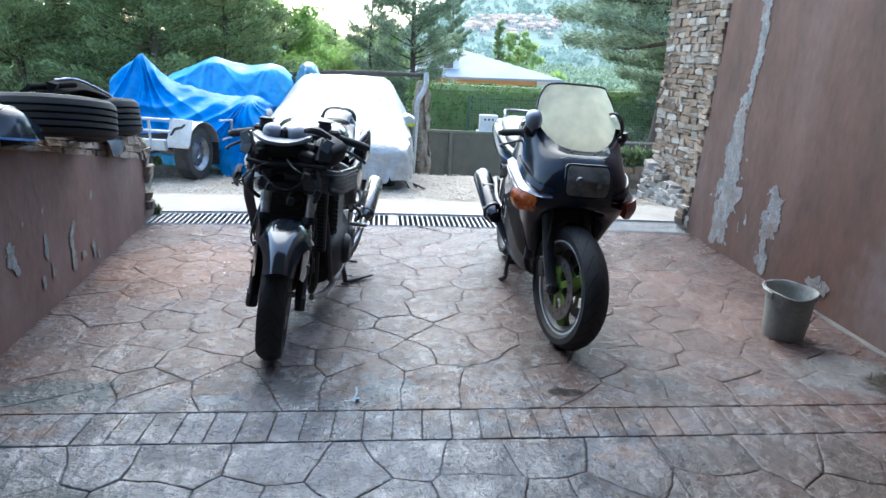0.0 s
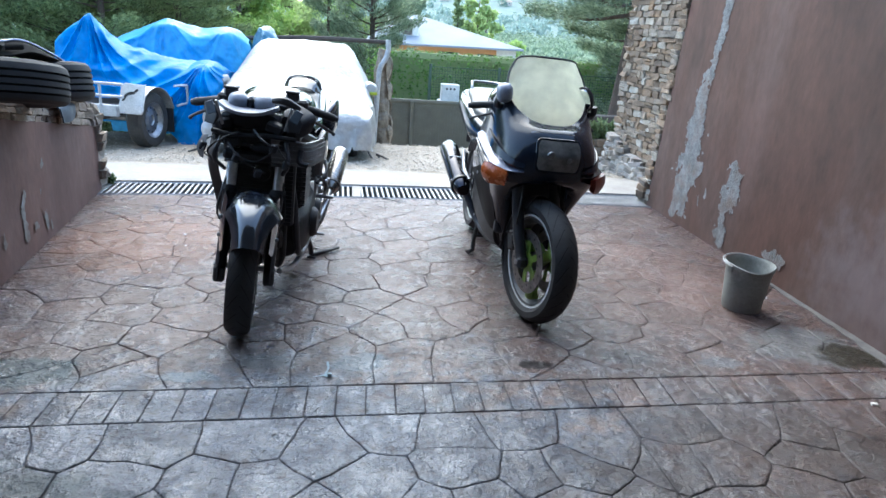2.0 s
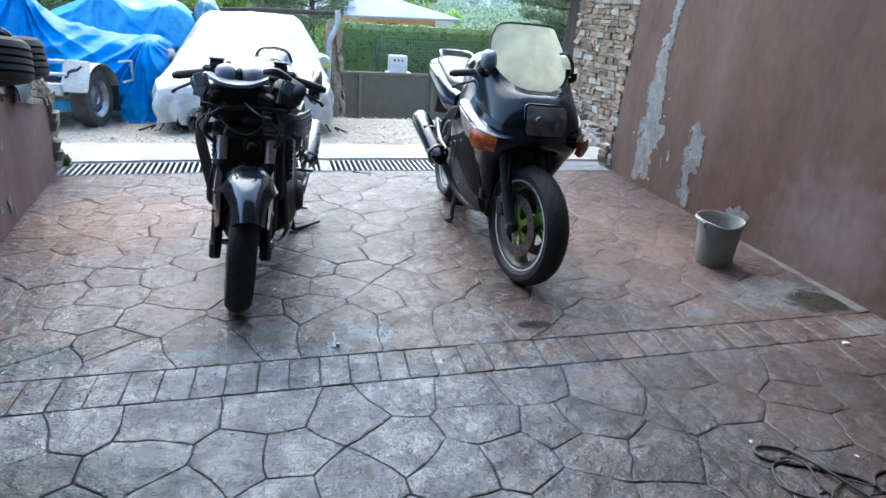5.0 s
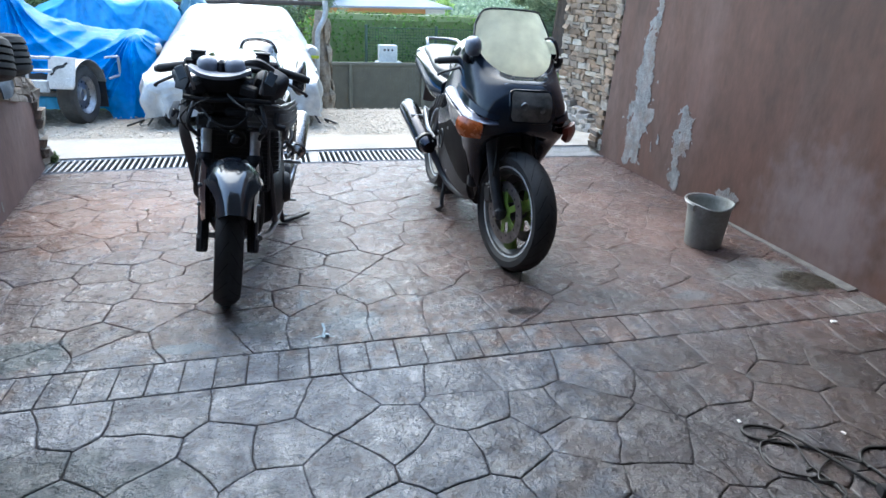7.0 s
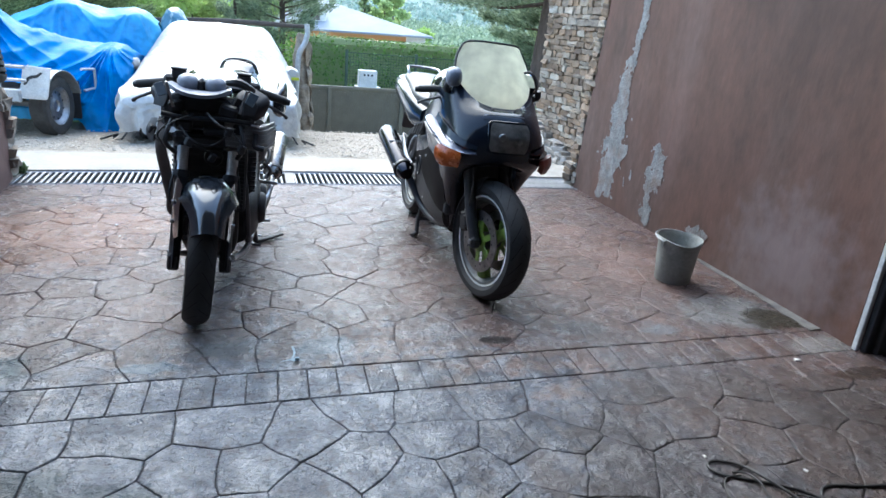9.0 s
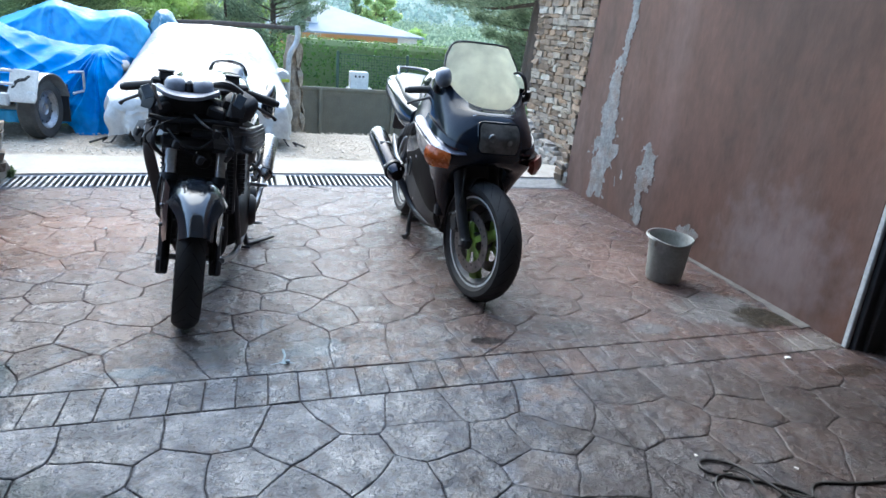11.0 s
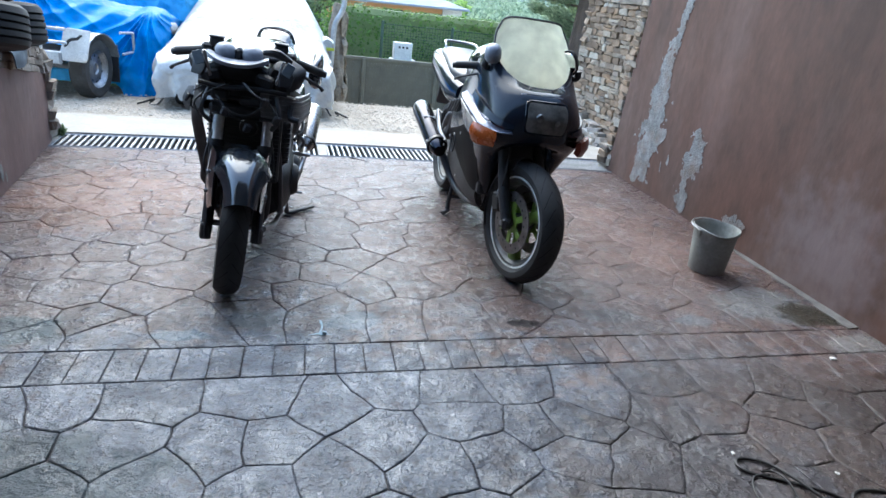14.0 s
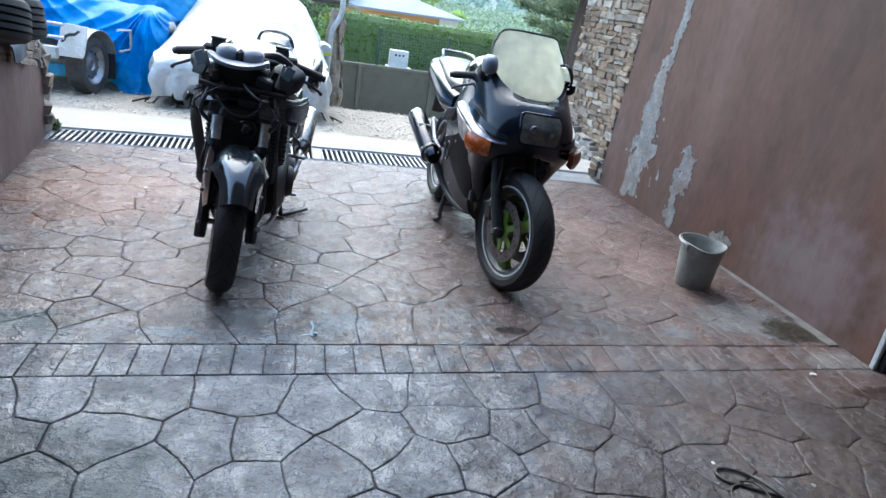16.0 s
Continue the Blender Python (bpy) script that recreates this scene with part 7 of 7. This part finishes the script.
rows = [
    [(-3.9, 8.85, -.1), (-3.3, 8.85, -.1), (-2.9, 8.85, -.1), (-2.4, 8.85, -.1), (-2.0, 8.85, -.1), (-1.7, 8.9, -.12), (-1.5, 9.2, -.12)],
    [(-3.8, 8.9, .55), (-3.3, 8.9, .62), (-2.9, 8.92, .68), (-2.4, 8.92, .72), (-2.0, 8.92, .74), (-1.7, 8.95, .7), (-1.5, 9.2, .6)],
    [(-3.6, 9.05, .7), (-3.2, 9.02, .84), (-2.85, 9.0, .98), (-2.57, 9.0, 1.11), (-2.15, 9.0, 1.0), (-1.82, 9.05, 1.06), (-1.58, 9.2, .92)],
    [(-3.6, 9.5, .7), (-3.2, 9.5, .8), (-2.85, 9.5, .9), (-2.57, 9.5, .98), (-2.15, 9.5, .95), (-1.82, 9.5, .96), (-1.58, 9.5, .8)],
    [(-3.6, 9.9, -.4), (-3.2, 9.9, -.4), (-2.85, 9.9, -.4), (-2.57, 9.9, -.4), (-2.15, 9.9, -.4), (-1.82, 9.9, -.4), (-1.58, 9.9, -.4)]]
v, f = sheet(rows, 150, 90)
part("cloth", (folded(folded(crumple(crumple(v, .025, 3.0, 7), .012, 9.0, 27), -2.57, 1.2, 2.2, .035, 3), -1.82, 1.15, 2.0, .03, 8), f), "tarp_pale", t2, smooth=50)
t3 = thing("wrapped_bundle", pose(-1.55, 10.6, -.86), "bundle wrapped in pale blue plastic, beside the rail", "bundle")
v, f = loft(smooth_rings([(-.24, 0, 1.0, .1, .9, 2.5), (-.16, 0, 1.0, .2, .97, 2.8), (.0, 0, 1.0, .22, 1.0, 2.8), (.16, 0, .98, .2, .97, 2.8), (.24, 0, .97, .1, .88, 2.5)], 14), 30)
part("wrap", (crumple(crumple(v, .06, 3, 4), .03, 8, 9), f), "palewrap", t3)
rl = thing("rustic_rail", pose(0, 11, 0), "dark weathered wooden rail on posts behind the car", "fence")
part("rail", tube([(-4.6, 0, .72), (-3.68, 0, .80), (-2.2, 0, .90), (-.94, 0, .985), (.32, 0, 1.0)], [.035, .04, .034, .04, .03], 8, 20), "wood", rl)
for x in (-4.2, -2.6, -1.1, .25):
    part("post", rod((x, .03, float(land_z(0, 11)) - .1), (x, .03, .86 + .05 * x), .05, 8), "wood", rl)
pp = thing("bent_pipe", pose(.15, 9.3, -.5), "grey bent metal pipe leaning by the dead trunk", "pipe")
part("pipe", tube([(-.1, .05, 0), (-.07, 0, .9), (-.05, 0, 1.19), (.02, 0, 1.33), (.055, 0, 1.45), (.05, 0, 1.58)], .036, 10, 24), "galv", pp)
tk = thing("dead_trunk", pose(.17, 9.5, -.75), "broken trunk wrapped in dead ivy", "trunk")
v, f = tube([(0, 0, 0), (.01, 0, .5), (-.02, 0, 1.0), (-.06, 0, 1.35), (-.03, 0, 1.7)], [.12, .11, .1, .08, .05], 14, 30)
part("trunk", (crumple(v, .02, 9, 2), f), "straw", tk)
for k in range(120):
    a, z = rng.uniform(0, 6.28), rng.uniform(.15, 1.62)
    r, o = .12 - .03 * z, rng.uniform(1.1, 1.7)
    g = [[(r * math.cos(a + d), r * math.sin(a + d), z) for d in (-.2, 0, .2)], [(o * r * math.cos(a + d), o * r * math.sin(a + d), z - .08) for d in (-.3, .1, .35)],
         [(o * .9 * r * math.cos(a + .2 + d), o * .9 * r * math.sin(a + .2 + d), z - rng.uniform(.16, .26)) for d in (-.2, 0, .15)]]
    part("ivy_shred", sheet(g, 4, 5, thick=.004), "straw", tk, smooth=0)

# ---- gate, mailbox, fence, hedge ----
GZ = float(land_z(0, 12)) - .05
gt = thing("sliding_gate", pose(0, 12, 0, 0, 0, -0.6), "olive-brown ribbed metal gate", "gate")
part("panel", box((1.75, .02, (GZ + .0) / 2), (3.2, .02, -GZ), .004), "gate", gt)
for k in range(64):
    x = .18 + k * .05
    part("rib", box((x, .006, (GZ - .04) / 2), (.024, .014, -GZ - .1)), "gate", gt, smooth=0)
part("kick_plate", box((1.75, -.014, GZ + .2), (3.2, .012, .36), .004), "gate", gt)
part("top_bar", box((1.75, 0, .0), (3.24, .06, .06), .008), "gate", gt)
for x in (.16, .8, 2.1, 3.34):
    part("upright", box((x, -.02, GZ / 2), (.06, .06, -GZ), .006), "gate", gt)
mb = thing("mailbox_pillar", pose(1.52, 12.35, 0), "white mailbox block with three small openings", "mailbox")
part("block", box((0, 0, .15), (.33, .22, .30), .01), "white", mb)
part("pillar", box((0.02, .02, GZ / 2), (.46, .3, -GZ + .02), .012), "white", mb)
for k in (-1, 0, 1):
    part("opening", box((k * .07, -.11, .22), (.036, .012, .036), .003), "cable", mb, "small dark opening")
fn = thing("wire_fence", pose(0, 12.7, 0), "green wire mesh fence on thin posts", "fence")
for x in (1.18, 2.5, 3.8, 5.05, 6.3):
    part("post", rod((x, 0, GZ - .1), (x, 0, .62), .028, 8), "mesh", fn)
part("top_wire", rod((1.18, 0, .57), (6.3, 0, .57), .008, 6), "mesh", fn)
wires = []
for k in range(100):
    x = 1.2 + k * .051
    wires.append(box((x, 0, (GZ + .57) / 2), (.006, .004, .57 - GZ)))
for k in range(46):
    wires.append(box((3.74, .003, GZ + .05 + k * .051), (5.1, .004, .006)))
tagged(part("wire_mesh", join(*wires), "mesh", fn, smooth=0), kind="stuff")


def leaves(centres, n, size, seed, flat=0.5, long=1.6, droop=0.0, shell=0.55, kink=True):
    """Many small folded leaves through ellipsoids (x, y, z, rx, ry, rz)."""
    r = np.random.default_rng(seed)
    C = np.array(centres, float)
    wts = (C[:, 3] * C[:, 4] * C[:, 5]) ** 0.67
    pick = r.choice(len(C), n, p=wts / wts.sum())
    d = r.normal(size=(n, 3))
    d /= np.linalg.norm(d, axis=1, keepdims=True)
    rad = shell + (1 - shell) * r.random(n) ** 0.6
    rad *= 1 + 0.12 * r.normal(size=n)
    pos = C[pick, :3] + d * C[pick, 3:] * rad[:, None]
    u = d + r.normal(size=(n, 3)) * flat
    u[:, 2] -= droop
    u /= np.linalg.norm(u, axis=1, keepdims=True)
    s = np.cross(u, r.normal(size=(n, 3)))
    s /= np.linalg.norm(s, axis=1, keepdims=True)
    L = size * r.uniform(0.6, 1.3, n)[:, None]
    a, b, c, e = pos - u * L * long / 2, pos + s * L / 2, pos + u * L * long / 2, pos - s * L / 2
    v = np.stack([a, b, c, e], 1).reshape(-1, 3)
    f = [(4 * i, 4 * i + 1, 4 * i + 2, 4 * i + 3) for i in range(n)]
    return v, f


hd = thing("hedge", pose(0, 0, 0), "clipped bright green hedge behind the fence", "hedge")
cc = []
for x in np.arange(.3, 7.2, .28):
    for z in np.arange(-2.0, .8, .3):
        cc.append((x, 14.1 + rng.uniform(-.1, .1), z + rng.uniform(-.05, .05), .3, .42, .3))
hv, hf = leaves(cc, 38000, .045, 3, .8, 1.5, 0, .7)
hv[:, 2] = np.where(hv[:, 2] > .75, .75 + .2 * (hv[:, 2] - .75), hv[:, 2])
part("foliage", (hv, hf), "hedge", hd, smooth=0)
part("core", box((3.75, 14.15, -.65), (6.6, .5, 2.8), .1), "needle", hd)


# ---- trees ----
def limbs(base, top, r0, n, reach, seed, up=0.25, start=.3):
    r = np.random.default_rng(seed)
    b, t = np.array(base, float), np.array(top, float)
    bend = (b + t) / 2 + np.array((r.uniform(-.1, .1), r.uniform(-.1, .1), 0))
    trunk = tube([b, bend, t], [r0, r0 * .75, r0 * .25], 10, 14)
    br, ends = [], []
    for k in range(n):
        q = start + (1 - start) * (k + r.random()) / n
        p = b + (t - b) * q
        a = r.uniform(0, 6.28)
        ln = reach * (1.15 - q * .8) * r.uniform(.6, 1.1)
        e = p + np.array((math.cos(a) * ln, math.sin(a) * ln, up * ln + r.uniform(-.1, .1)))
        m = (p + e) / 2 + np.array((0, 0, -.06 * ln))
        br.append(tube([p, m, e], [r0 * .32 * (1.1 - q * .6), r0 * .2 * (1.1 - q * .6), r0 * .06], 6, 7))
        ends.append((p, m, e, ln))
    return trunk, br, ends


def sprays(ends, n, size, spread, seed, lift=.35, inner=.15):
    """Needle tufts strewn along the branches, pointing outwards."""
    r = np.random.default_rng(seed)
    P0, P1, P2 = (np.array([e[k] for e in ends]) for k in range(3))
    ln = np.array([e[3] for e in ends])
    pick = r.choice(len(ends), n, p=ln ** 1.4 / (ln ** 1.4).sum())
    q = (inner + (1.06 - inner) * r.random(n) ** .75)[:, None]
    c = (1 - q) ** 2 * P0[pick] + 2 * q * (1 - q) * P1[pick] + q * q * P2[pick]
    d = P2[pick] - P0[pick]
    d /= np.linalg.norm(d, axis=1, keepdims=True) + 1e-9
    side = np.stack([-d[:, 1], d[:, 0], 0 * d[:, 0]], 1)
    # side twigs: each tuft belongs to one of a few twigs on its branch
    tw_ = np.sin(pick * 12.9 + np.floor(q[:, 0] * 7) * 4.7)
    wide = (spread * ln[pick] * (1.15 - .75 * q[:, 0]))[:, None]
    out = r.random(n)[:, None] * np.sign(tw_)[:, None]
    c = c + side * out * wide + d * np.abs(out) * wide * .6 + r.normal(size=(n, 3)) * (.045 + .05 * wide)
    c[:, 2] += lift * np.abs(out[:, 0]) * wide[:, 0] * .3
    u = d * .8 + side * np.sign(out) * .6 + r.normal(size=(n, 3)) * .45
    u[:, 2] += lift
    u /= np.linalg.norm(u, axis=1, keepdims=True)
    s = np.cross(u, r.normal(size=(n, 3)))
    s /= np.linalg.norm(s, axis=1, keepdims=True)
    L = size * r.uniform(.6, 1.3, n)[:, None]
    v = np.stack([c - u * L * 1.6, c + s * L / 3, c + u * L * 1.6, c - s * L / 3], 1).reshape(-1, 3)
    return v, [(4 * i, 4 * i + 1, 4 * i + 2, 4 * i + 3) for i in range(n)]


def conifer(x, y, h, reach, seed, n_leaf, material="needle", lean=(0, 0), label="dense dark green conifer", size=.085, start=.08, nb=26, spread=.4, up=.3, stem=.1, lift=.35):
    z0 = float(land_z(x, y))
    t = thing("tree", pose(x, y, z0 - .1), label, "tree", "trees round the yard")
    trunk, br, ends = limbs((0, 0, 0), (lean[0], lean[1], h), stem, nb, reach, seed, up, start)
    part("trunk", trunk, "bark", t)
    for b_ in br:
        part("branch", b_, "bark", t)
    part("crown", sprays(ends, n_leaf, size, spread, seed, lift), material, t, smooth=0)
    return t


def broadleaf(x, y, h, reach, seed, n_leaf, material, label, size=.11):
    z0 = float(land_z(x, y))
    t = thing("tree", pose(x, y, z0 - .1), label, "tree", "trees round the yard")
    trunk, br, ends = limbs((0, 0, 0), (.1, 0, h * .9), .06 + .012 * h, 34, reach * 1.25, seed, .3, .1)
    part("trunk", trunk, "bark", t)
    for b_ in br:
        part("branch", b_, "bark", t)
    cc = []
    for p, m, e, ln in ends:
        for q in (.45, .75, 1.0):
            c = p + (e - p) * q
            s = .12 + .2 * ln
            cc.append((*c, s * 1.1, s * 1.1, s * .8))
    part("crown", leaves(cc, n_leaf, size, seed, 1.0, 1.5, .1, .3), material, t, smooth=0)
    return t


for i, (x, y, h, reach) in enumerate(((-10.2, 13.5, 8, 2.0), (-8.4, 12.6, 8, 1.9), (-6.9, 12.8, 8.5, 1.8), (-5.7, 13.6, 8, 1.7), (-4.7, 12.9, 7.6, 1.6), (-3.7, 14.2, 7.2, 1.4), (-7.6, 15.5, 9, 2.0), (-5.2, 16, 9, 2))):
    conifer(x, y, h, reach * 1.12, 100 + i, 80000, size=.03, nb=104, stem=.065, up=.25, start=.03)
for i, (x, y, h, reach) in enumerate(((-13, 18, 10, 2.6), (-10.5, 18.5, 10, 2.6), (-8.6, 18.2, 10, 2.5), (-6.6, 18.6, 10, 2.4), (-4.9, 18.4, 8.6, 2.0))):
    conifer(x, y, h, reach, 130 + i, 20000, size=.06, nb=70, stem=.12, up=.25, start=.03)


def top_at(x, y, z):
    """The height of a tree whose top stands at z."""
    return z - float(land_z(x, y)) + .1


broadleaf(-3.4, 19, 5.2, 1.7, 201, 30000, "bright", "bright green leafy tree beyond the yard", .07)
broadleaf(-2.2, 21.5, 4.8, 1.7, 202, 26000, "willow", "yellow-green leafy tree beyond the yard", .07)
broadleaf(-.9, 24, 4.8, 1.7, 203, 24000, "bright", "bright green leafy tree beyond the yard", .08)
conifer(.2, 17.5, 8.0, 1.4, 204, 46000, "pine", label="feathery grey-green conifer beyond the rail", size=.036, start=.1, nb=110, up=.45, stem=.085, spread=.5)
conifer(-.85, 18.5, 5.6, 1.0, 214, 18000, "pine", label="slim feathery grey-green conifer", size=.038, start=.2, nb=60, up=.5, stem=.06, spread=.5)
conifer(3.75, 50, top_at(3.75, 50, 6.4), 2.0, 205, 18000, "pine", label="slim grey-green conifer behind the house", size=.09, start=.3, nb=46, up=.6, stem=.11)
conifer(4.08, 11.0, 7.5, 2.45, 206, 95000, "pine", lean=(.5, .2), label="old pine with wide brown branches", size=.032, start=.42, nb=78, spread=.46, up=.05, stem=.14, lift=.2)
conifer(5.6, 13.0, 6.5, 2.0, 207, 60000, "pine", label="grey-green pine beyond the fence", size=.036, start=.2, nb=54, up=.1, stem=.13)
conifer(7.6, 15.5, 7.5, 2.2, 208, 22000, "needle", label="dark green pine beyond the fence", size=.045, start=.1, nb=46, stem=.15)
broadleaf(4.6, 17, 2.6, 1.1, 209, 8000, "bright", "bright green bush behind the fence", .09)
broadleaf(11.2, 64, top_at(11.2, 64, 4.6), 2.2, 210, 11000, "willow", "tall yellow-green tree beyond the house", .22)
broadleaf(13.6, 72, top_at(13.6, 72, 4.2), 2.0, 211, 8000, "willow", "tall yellow-green tree beyond the house", .24)
conifer(9.05, 62, top_at(9.05, 62, 4.4), .75, 212, 5000, "needle", label="dark slim conifer beyond the house", size=.16, nb=50, up=.8)
broadleaf(9.6, 44, 4.2, 1.8, 213, 9000, "bright", "green tree beside the house", .16)

for i, (x, y, z0, s) in enumerate(((-2.09, 5.28, 0.0, .05), (-2.06, 5.3, .0, .035))):
    w_ = thing("weed", pose(x, y, z0), "small green weed at the wall's foot", "plant", "weeds")
    part("foliage", leaves([(0, 0, .04, s * .7, s * .7, s)], 110, .02, 300 + i, .8, 2.2, -.2, .2), "weed", w_, smooth=0)
wd = thing("weeds", pose(0, 0, 0), "grey-green weeds growing on the garden wall", "plants", kind="stuff")
part("foliage", leaves([(2.15 + .055 * k, 7.42, .24 + .04 * (k % 3), .08, .1, .11) for k in range(16)], 3200, .022, 310, .9, 3.0, -.5, .1), "weed", wd, smooth=0)
for k, (x, z, ln) in enumerate(((3.1, -.06, 1.5), (3.15, .1, 1.4), (3.05, .26, 1.3))):
    pk = thing("plank", pose(x, 8.75, z, 0, 0, 3 * k - 3), "dark weathered plank in a stack behind the garden wall", "plank", "stacked planks")
    part("board", box((0, 0, 0), (ln, .2, .09), .01), "wood", pk)
for x in (2.55, 3.6):
    bl = thing("block", pose(x, 8.75, -.2), "rough block that carries the planks", "block", "blocks under the planks")
    part("stone", rough_stone((.16, .2, .2), 7), "stone", bl)

# ---- house below, village and woods ----
hz = float(land_z(5, 36)) - .5
hs = thing("house", pose(0, 35.0, .14, 0, 0, -4), "orange-walled house with a low pale roof", "house")
part("wall", box((4.4, 3.5, (hz + .25) / 2), (7.4, 6.5, .25 - hz), .02), "orange", hs)
part("roof", ([(0.2, -.4, .16), (8.4, -.4, .28), (8.4, 7.4, .28), (.2, 7.4, .16), (1.6, 3.4, 1.62), (3.2, 3.4, 1.58), (0.2, -.4, .06), (8.4, -.4, .18), (8.4, 7.4, .18), (.2, 7.4, .06)],
              [(0, 1, 5, 4), (1, 2, 5), (2, 3, 4, 5), (3, 0, 4), (0, 6, 7, 1), (1, 7, 8, 2), (2, 8, 9, 3), (3, 9, 6, 0), (6, 9, 8, 7)]), "roof", hs, "pale grey sheet roof", smooth=0)
ch = part("chimney", box((2.55, .9, .75), (.95, .6, 1.3), .02), "whiteplate", hs, "pale chimney with a dark top")
part("chimney_cap", box((2.45, .7, .95), (.5, .3, .7), .02), "mortar", ch)
for x in (6.6, 4.6):
    part("window", box((x, .24, -.55), (1.0, .06, .9), .02), "cable", hs)
part("white_corner", box((7.6, .22, -.4), (1.0, .1, 1.3), .01), "white", hs)


def village_house(x, y, wd, dp, ht, rot, pale):
    z = float(land_z(x, y)) - 1
    h = thing("house", pose(x, y, z, 0, 0, rot), "far pale house with a clay roof on the hillside", "house", "village houses")
    part("wall", box((0, 0, ht / 2), (wd, dp, ht)), "housewhite", h, smooth=0)
    part("roof", ([(-wd * .55, -dp * .55, ht), (wd * .55, -dp * .55, ht), (wd * .55, dp * .55, ht), (-wd * .55, dp * .55, ht), (-wd * .5, 0, ht + dp * .28), (wd * .5, 0, ht + dp * .28)],
                  [(0, 1, 5, 4), (1, 2, 5), (2, 3, 4, 5), (3, 0, 4), (0, 3, 2, 1)]), "tile", h, smooth=0)
    for k in range(int(wd // 3)):
        part("window", box((-wd / 2 + 1.7 + 3 * k, -dp / 2 - .03, ht * .6), (1.1, .1, 1.3)), "cable", h, smooth=0)


for k in range(64):
    y = rng.uniform(620, 780)
    village_house(y * rng.uniform(.1, .235), y, rng.uniform(5, 11), rng.uniform(5, 8), rng.uniform(3.5, 6.5), rng.uniform(-50, 50), 0)
wc = []
for k in range(4200):
    y = 380 + 1020 * rng.random() ** .8
    x = y * rng.uniform(-.5, .75)
    s = rng.uniform(2.2, 4.5)
    if 540 < y < 880 and .09 < x / y < .245 and rng.random() < .75:
        continue
    wc.append((x, y, float(land_z(x, y)) + s * .7, s, s, s * rng.uniform(.9, 1.5)))
woods = thing("far_woods", pose(0, 0, 0), "far hillside woods with haze put into the leaf colour", "woods", kind="stuff")
nc = []
for k in range(1500):
    y = 130 + 260 * rng.random()
    x, s = y * rng.uniform(-.2, .6), rng.uniform(1.6, 3.4)
    nc.append((x, y, float(land_z(x, y)) + s * .8, s, s, s * rng.uniform(.9, 1.5)))
part("crowns", leaves(nc, 70000, .75, 402, .9, 1.4, 0, .5), "pine", woods, smooth=0)
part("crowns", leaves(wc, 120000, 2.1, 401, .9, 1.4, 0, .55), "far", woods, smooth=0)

# ---- gravel ----
r_ = np.random.default_rng(11)
gv, gf = [], []
ico = [(0, 0, 1), (.9, 0, .2), (.28, .85, .2), (-.73, .53, .2), (-.73, -.53, .2), (.28, -.85, .2), (0, 0, -.6)]
icf = [(0, 1, 2), (0, 2, 3), (0, 3, 4), (0, 4, 5), (0, 5, 1), (6, 2, 1), (6, 3, 2), (6, 4, 3), (6, 5, 4), (6, 1, 5)]
for k in range(4200):
    y = 6.35 + 2.3 * r_.random() ** 1.2
    x = r_.uniform(-4.2, 3.2)
    s = r_.uniform(.006, .02) * (1.6 if r_.random() < .06 else 1)
    z = float(land_z(x, y)) + .3 * s + .006
    o = len(gv)
    c, sn = math.cos(k), math.sin(k)
    gv += [(x + s * (c * a - sn * b), y + s * (sn * a + c * b), z + s * .5 * e) for a, b, e in ico]
    gf += [tuple(i + o for i in q) for q in icf]
gr = obj("gravel", (gv, gf), "pebble", label="pale loose gravel strewn over the yard", category="gravel", kind="stuff", smooth=0)
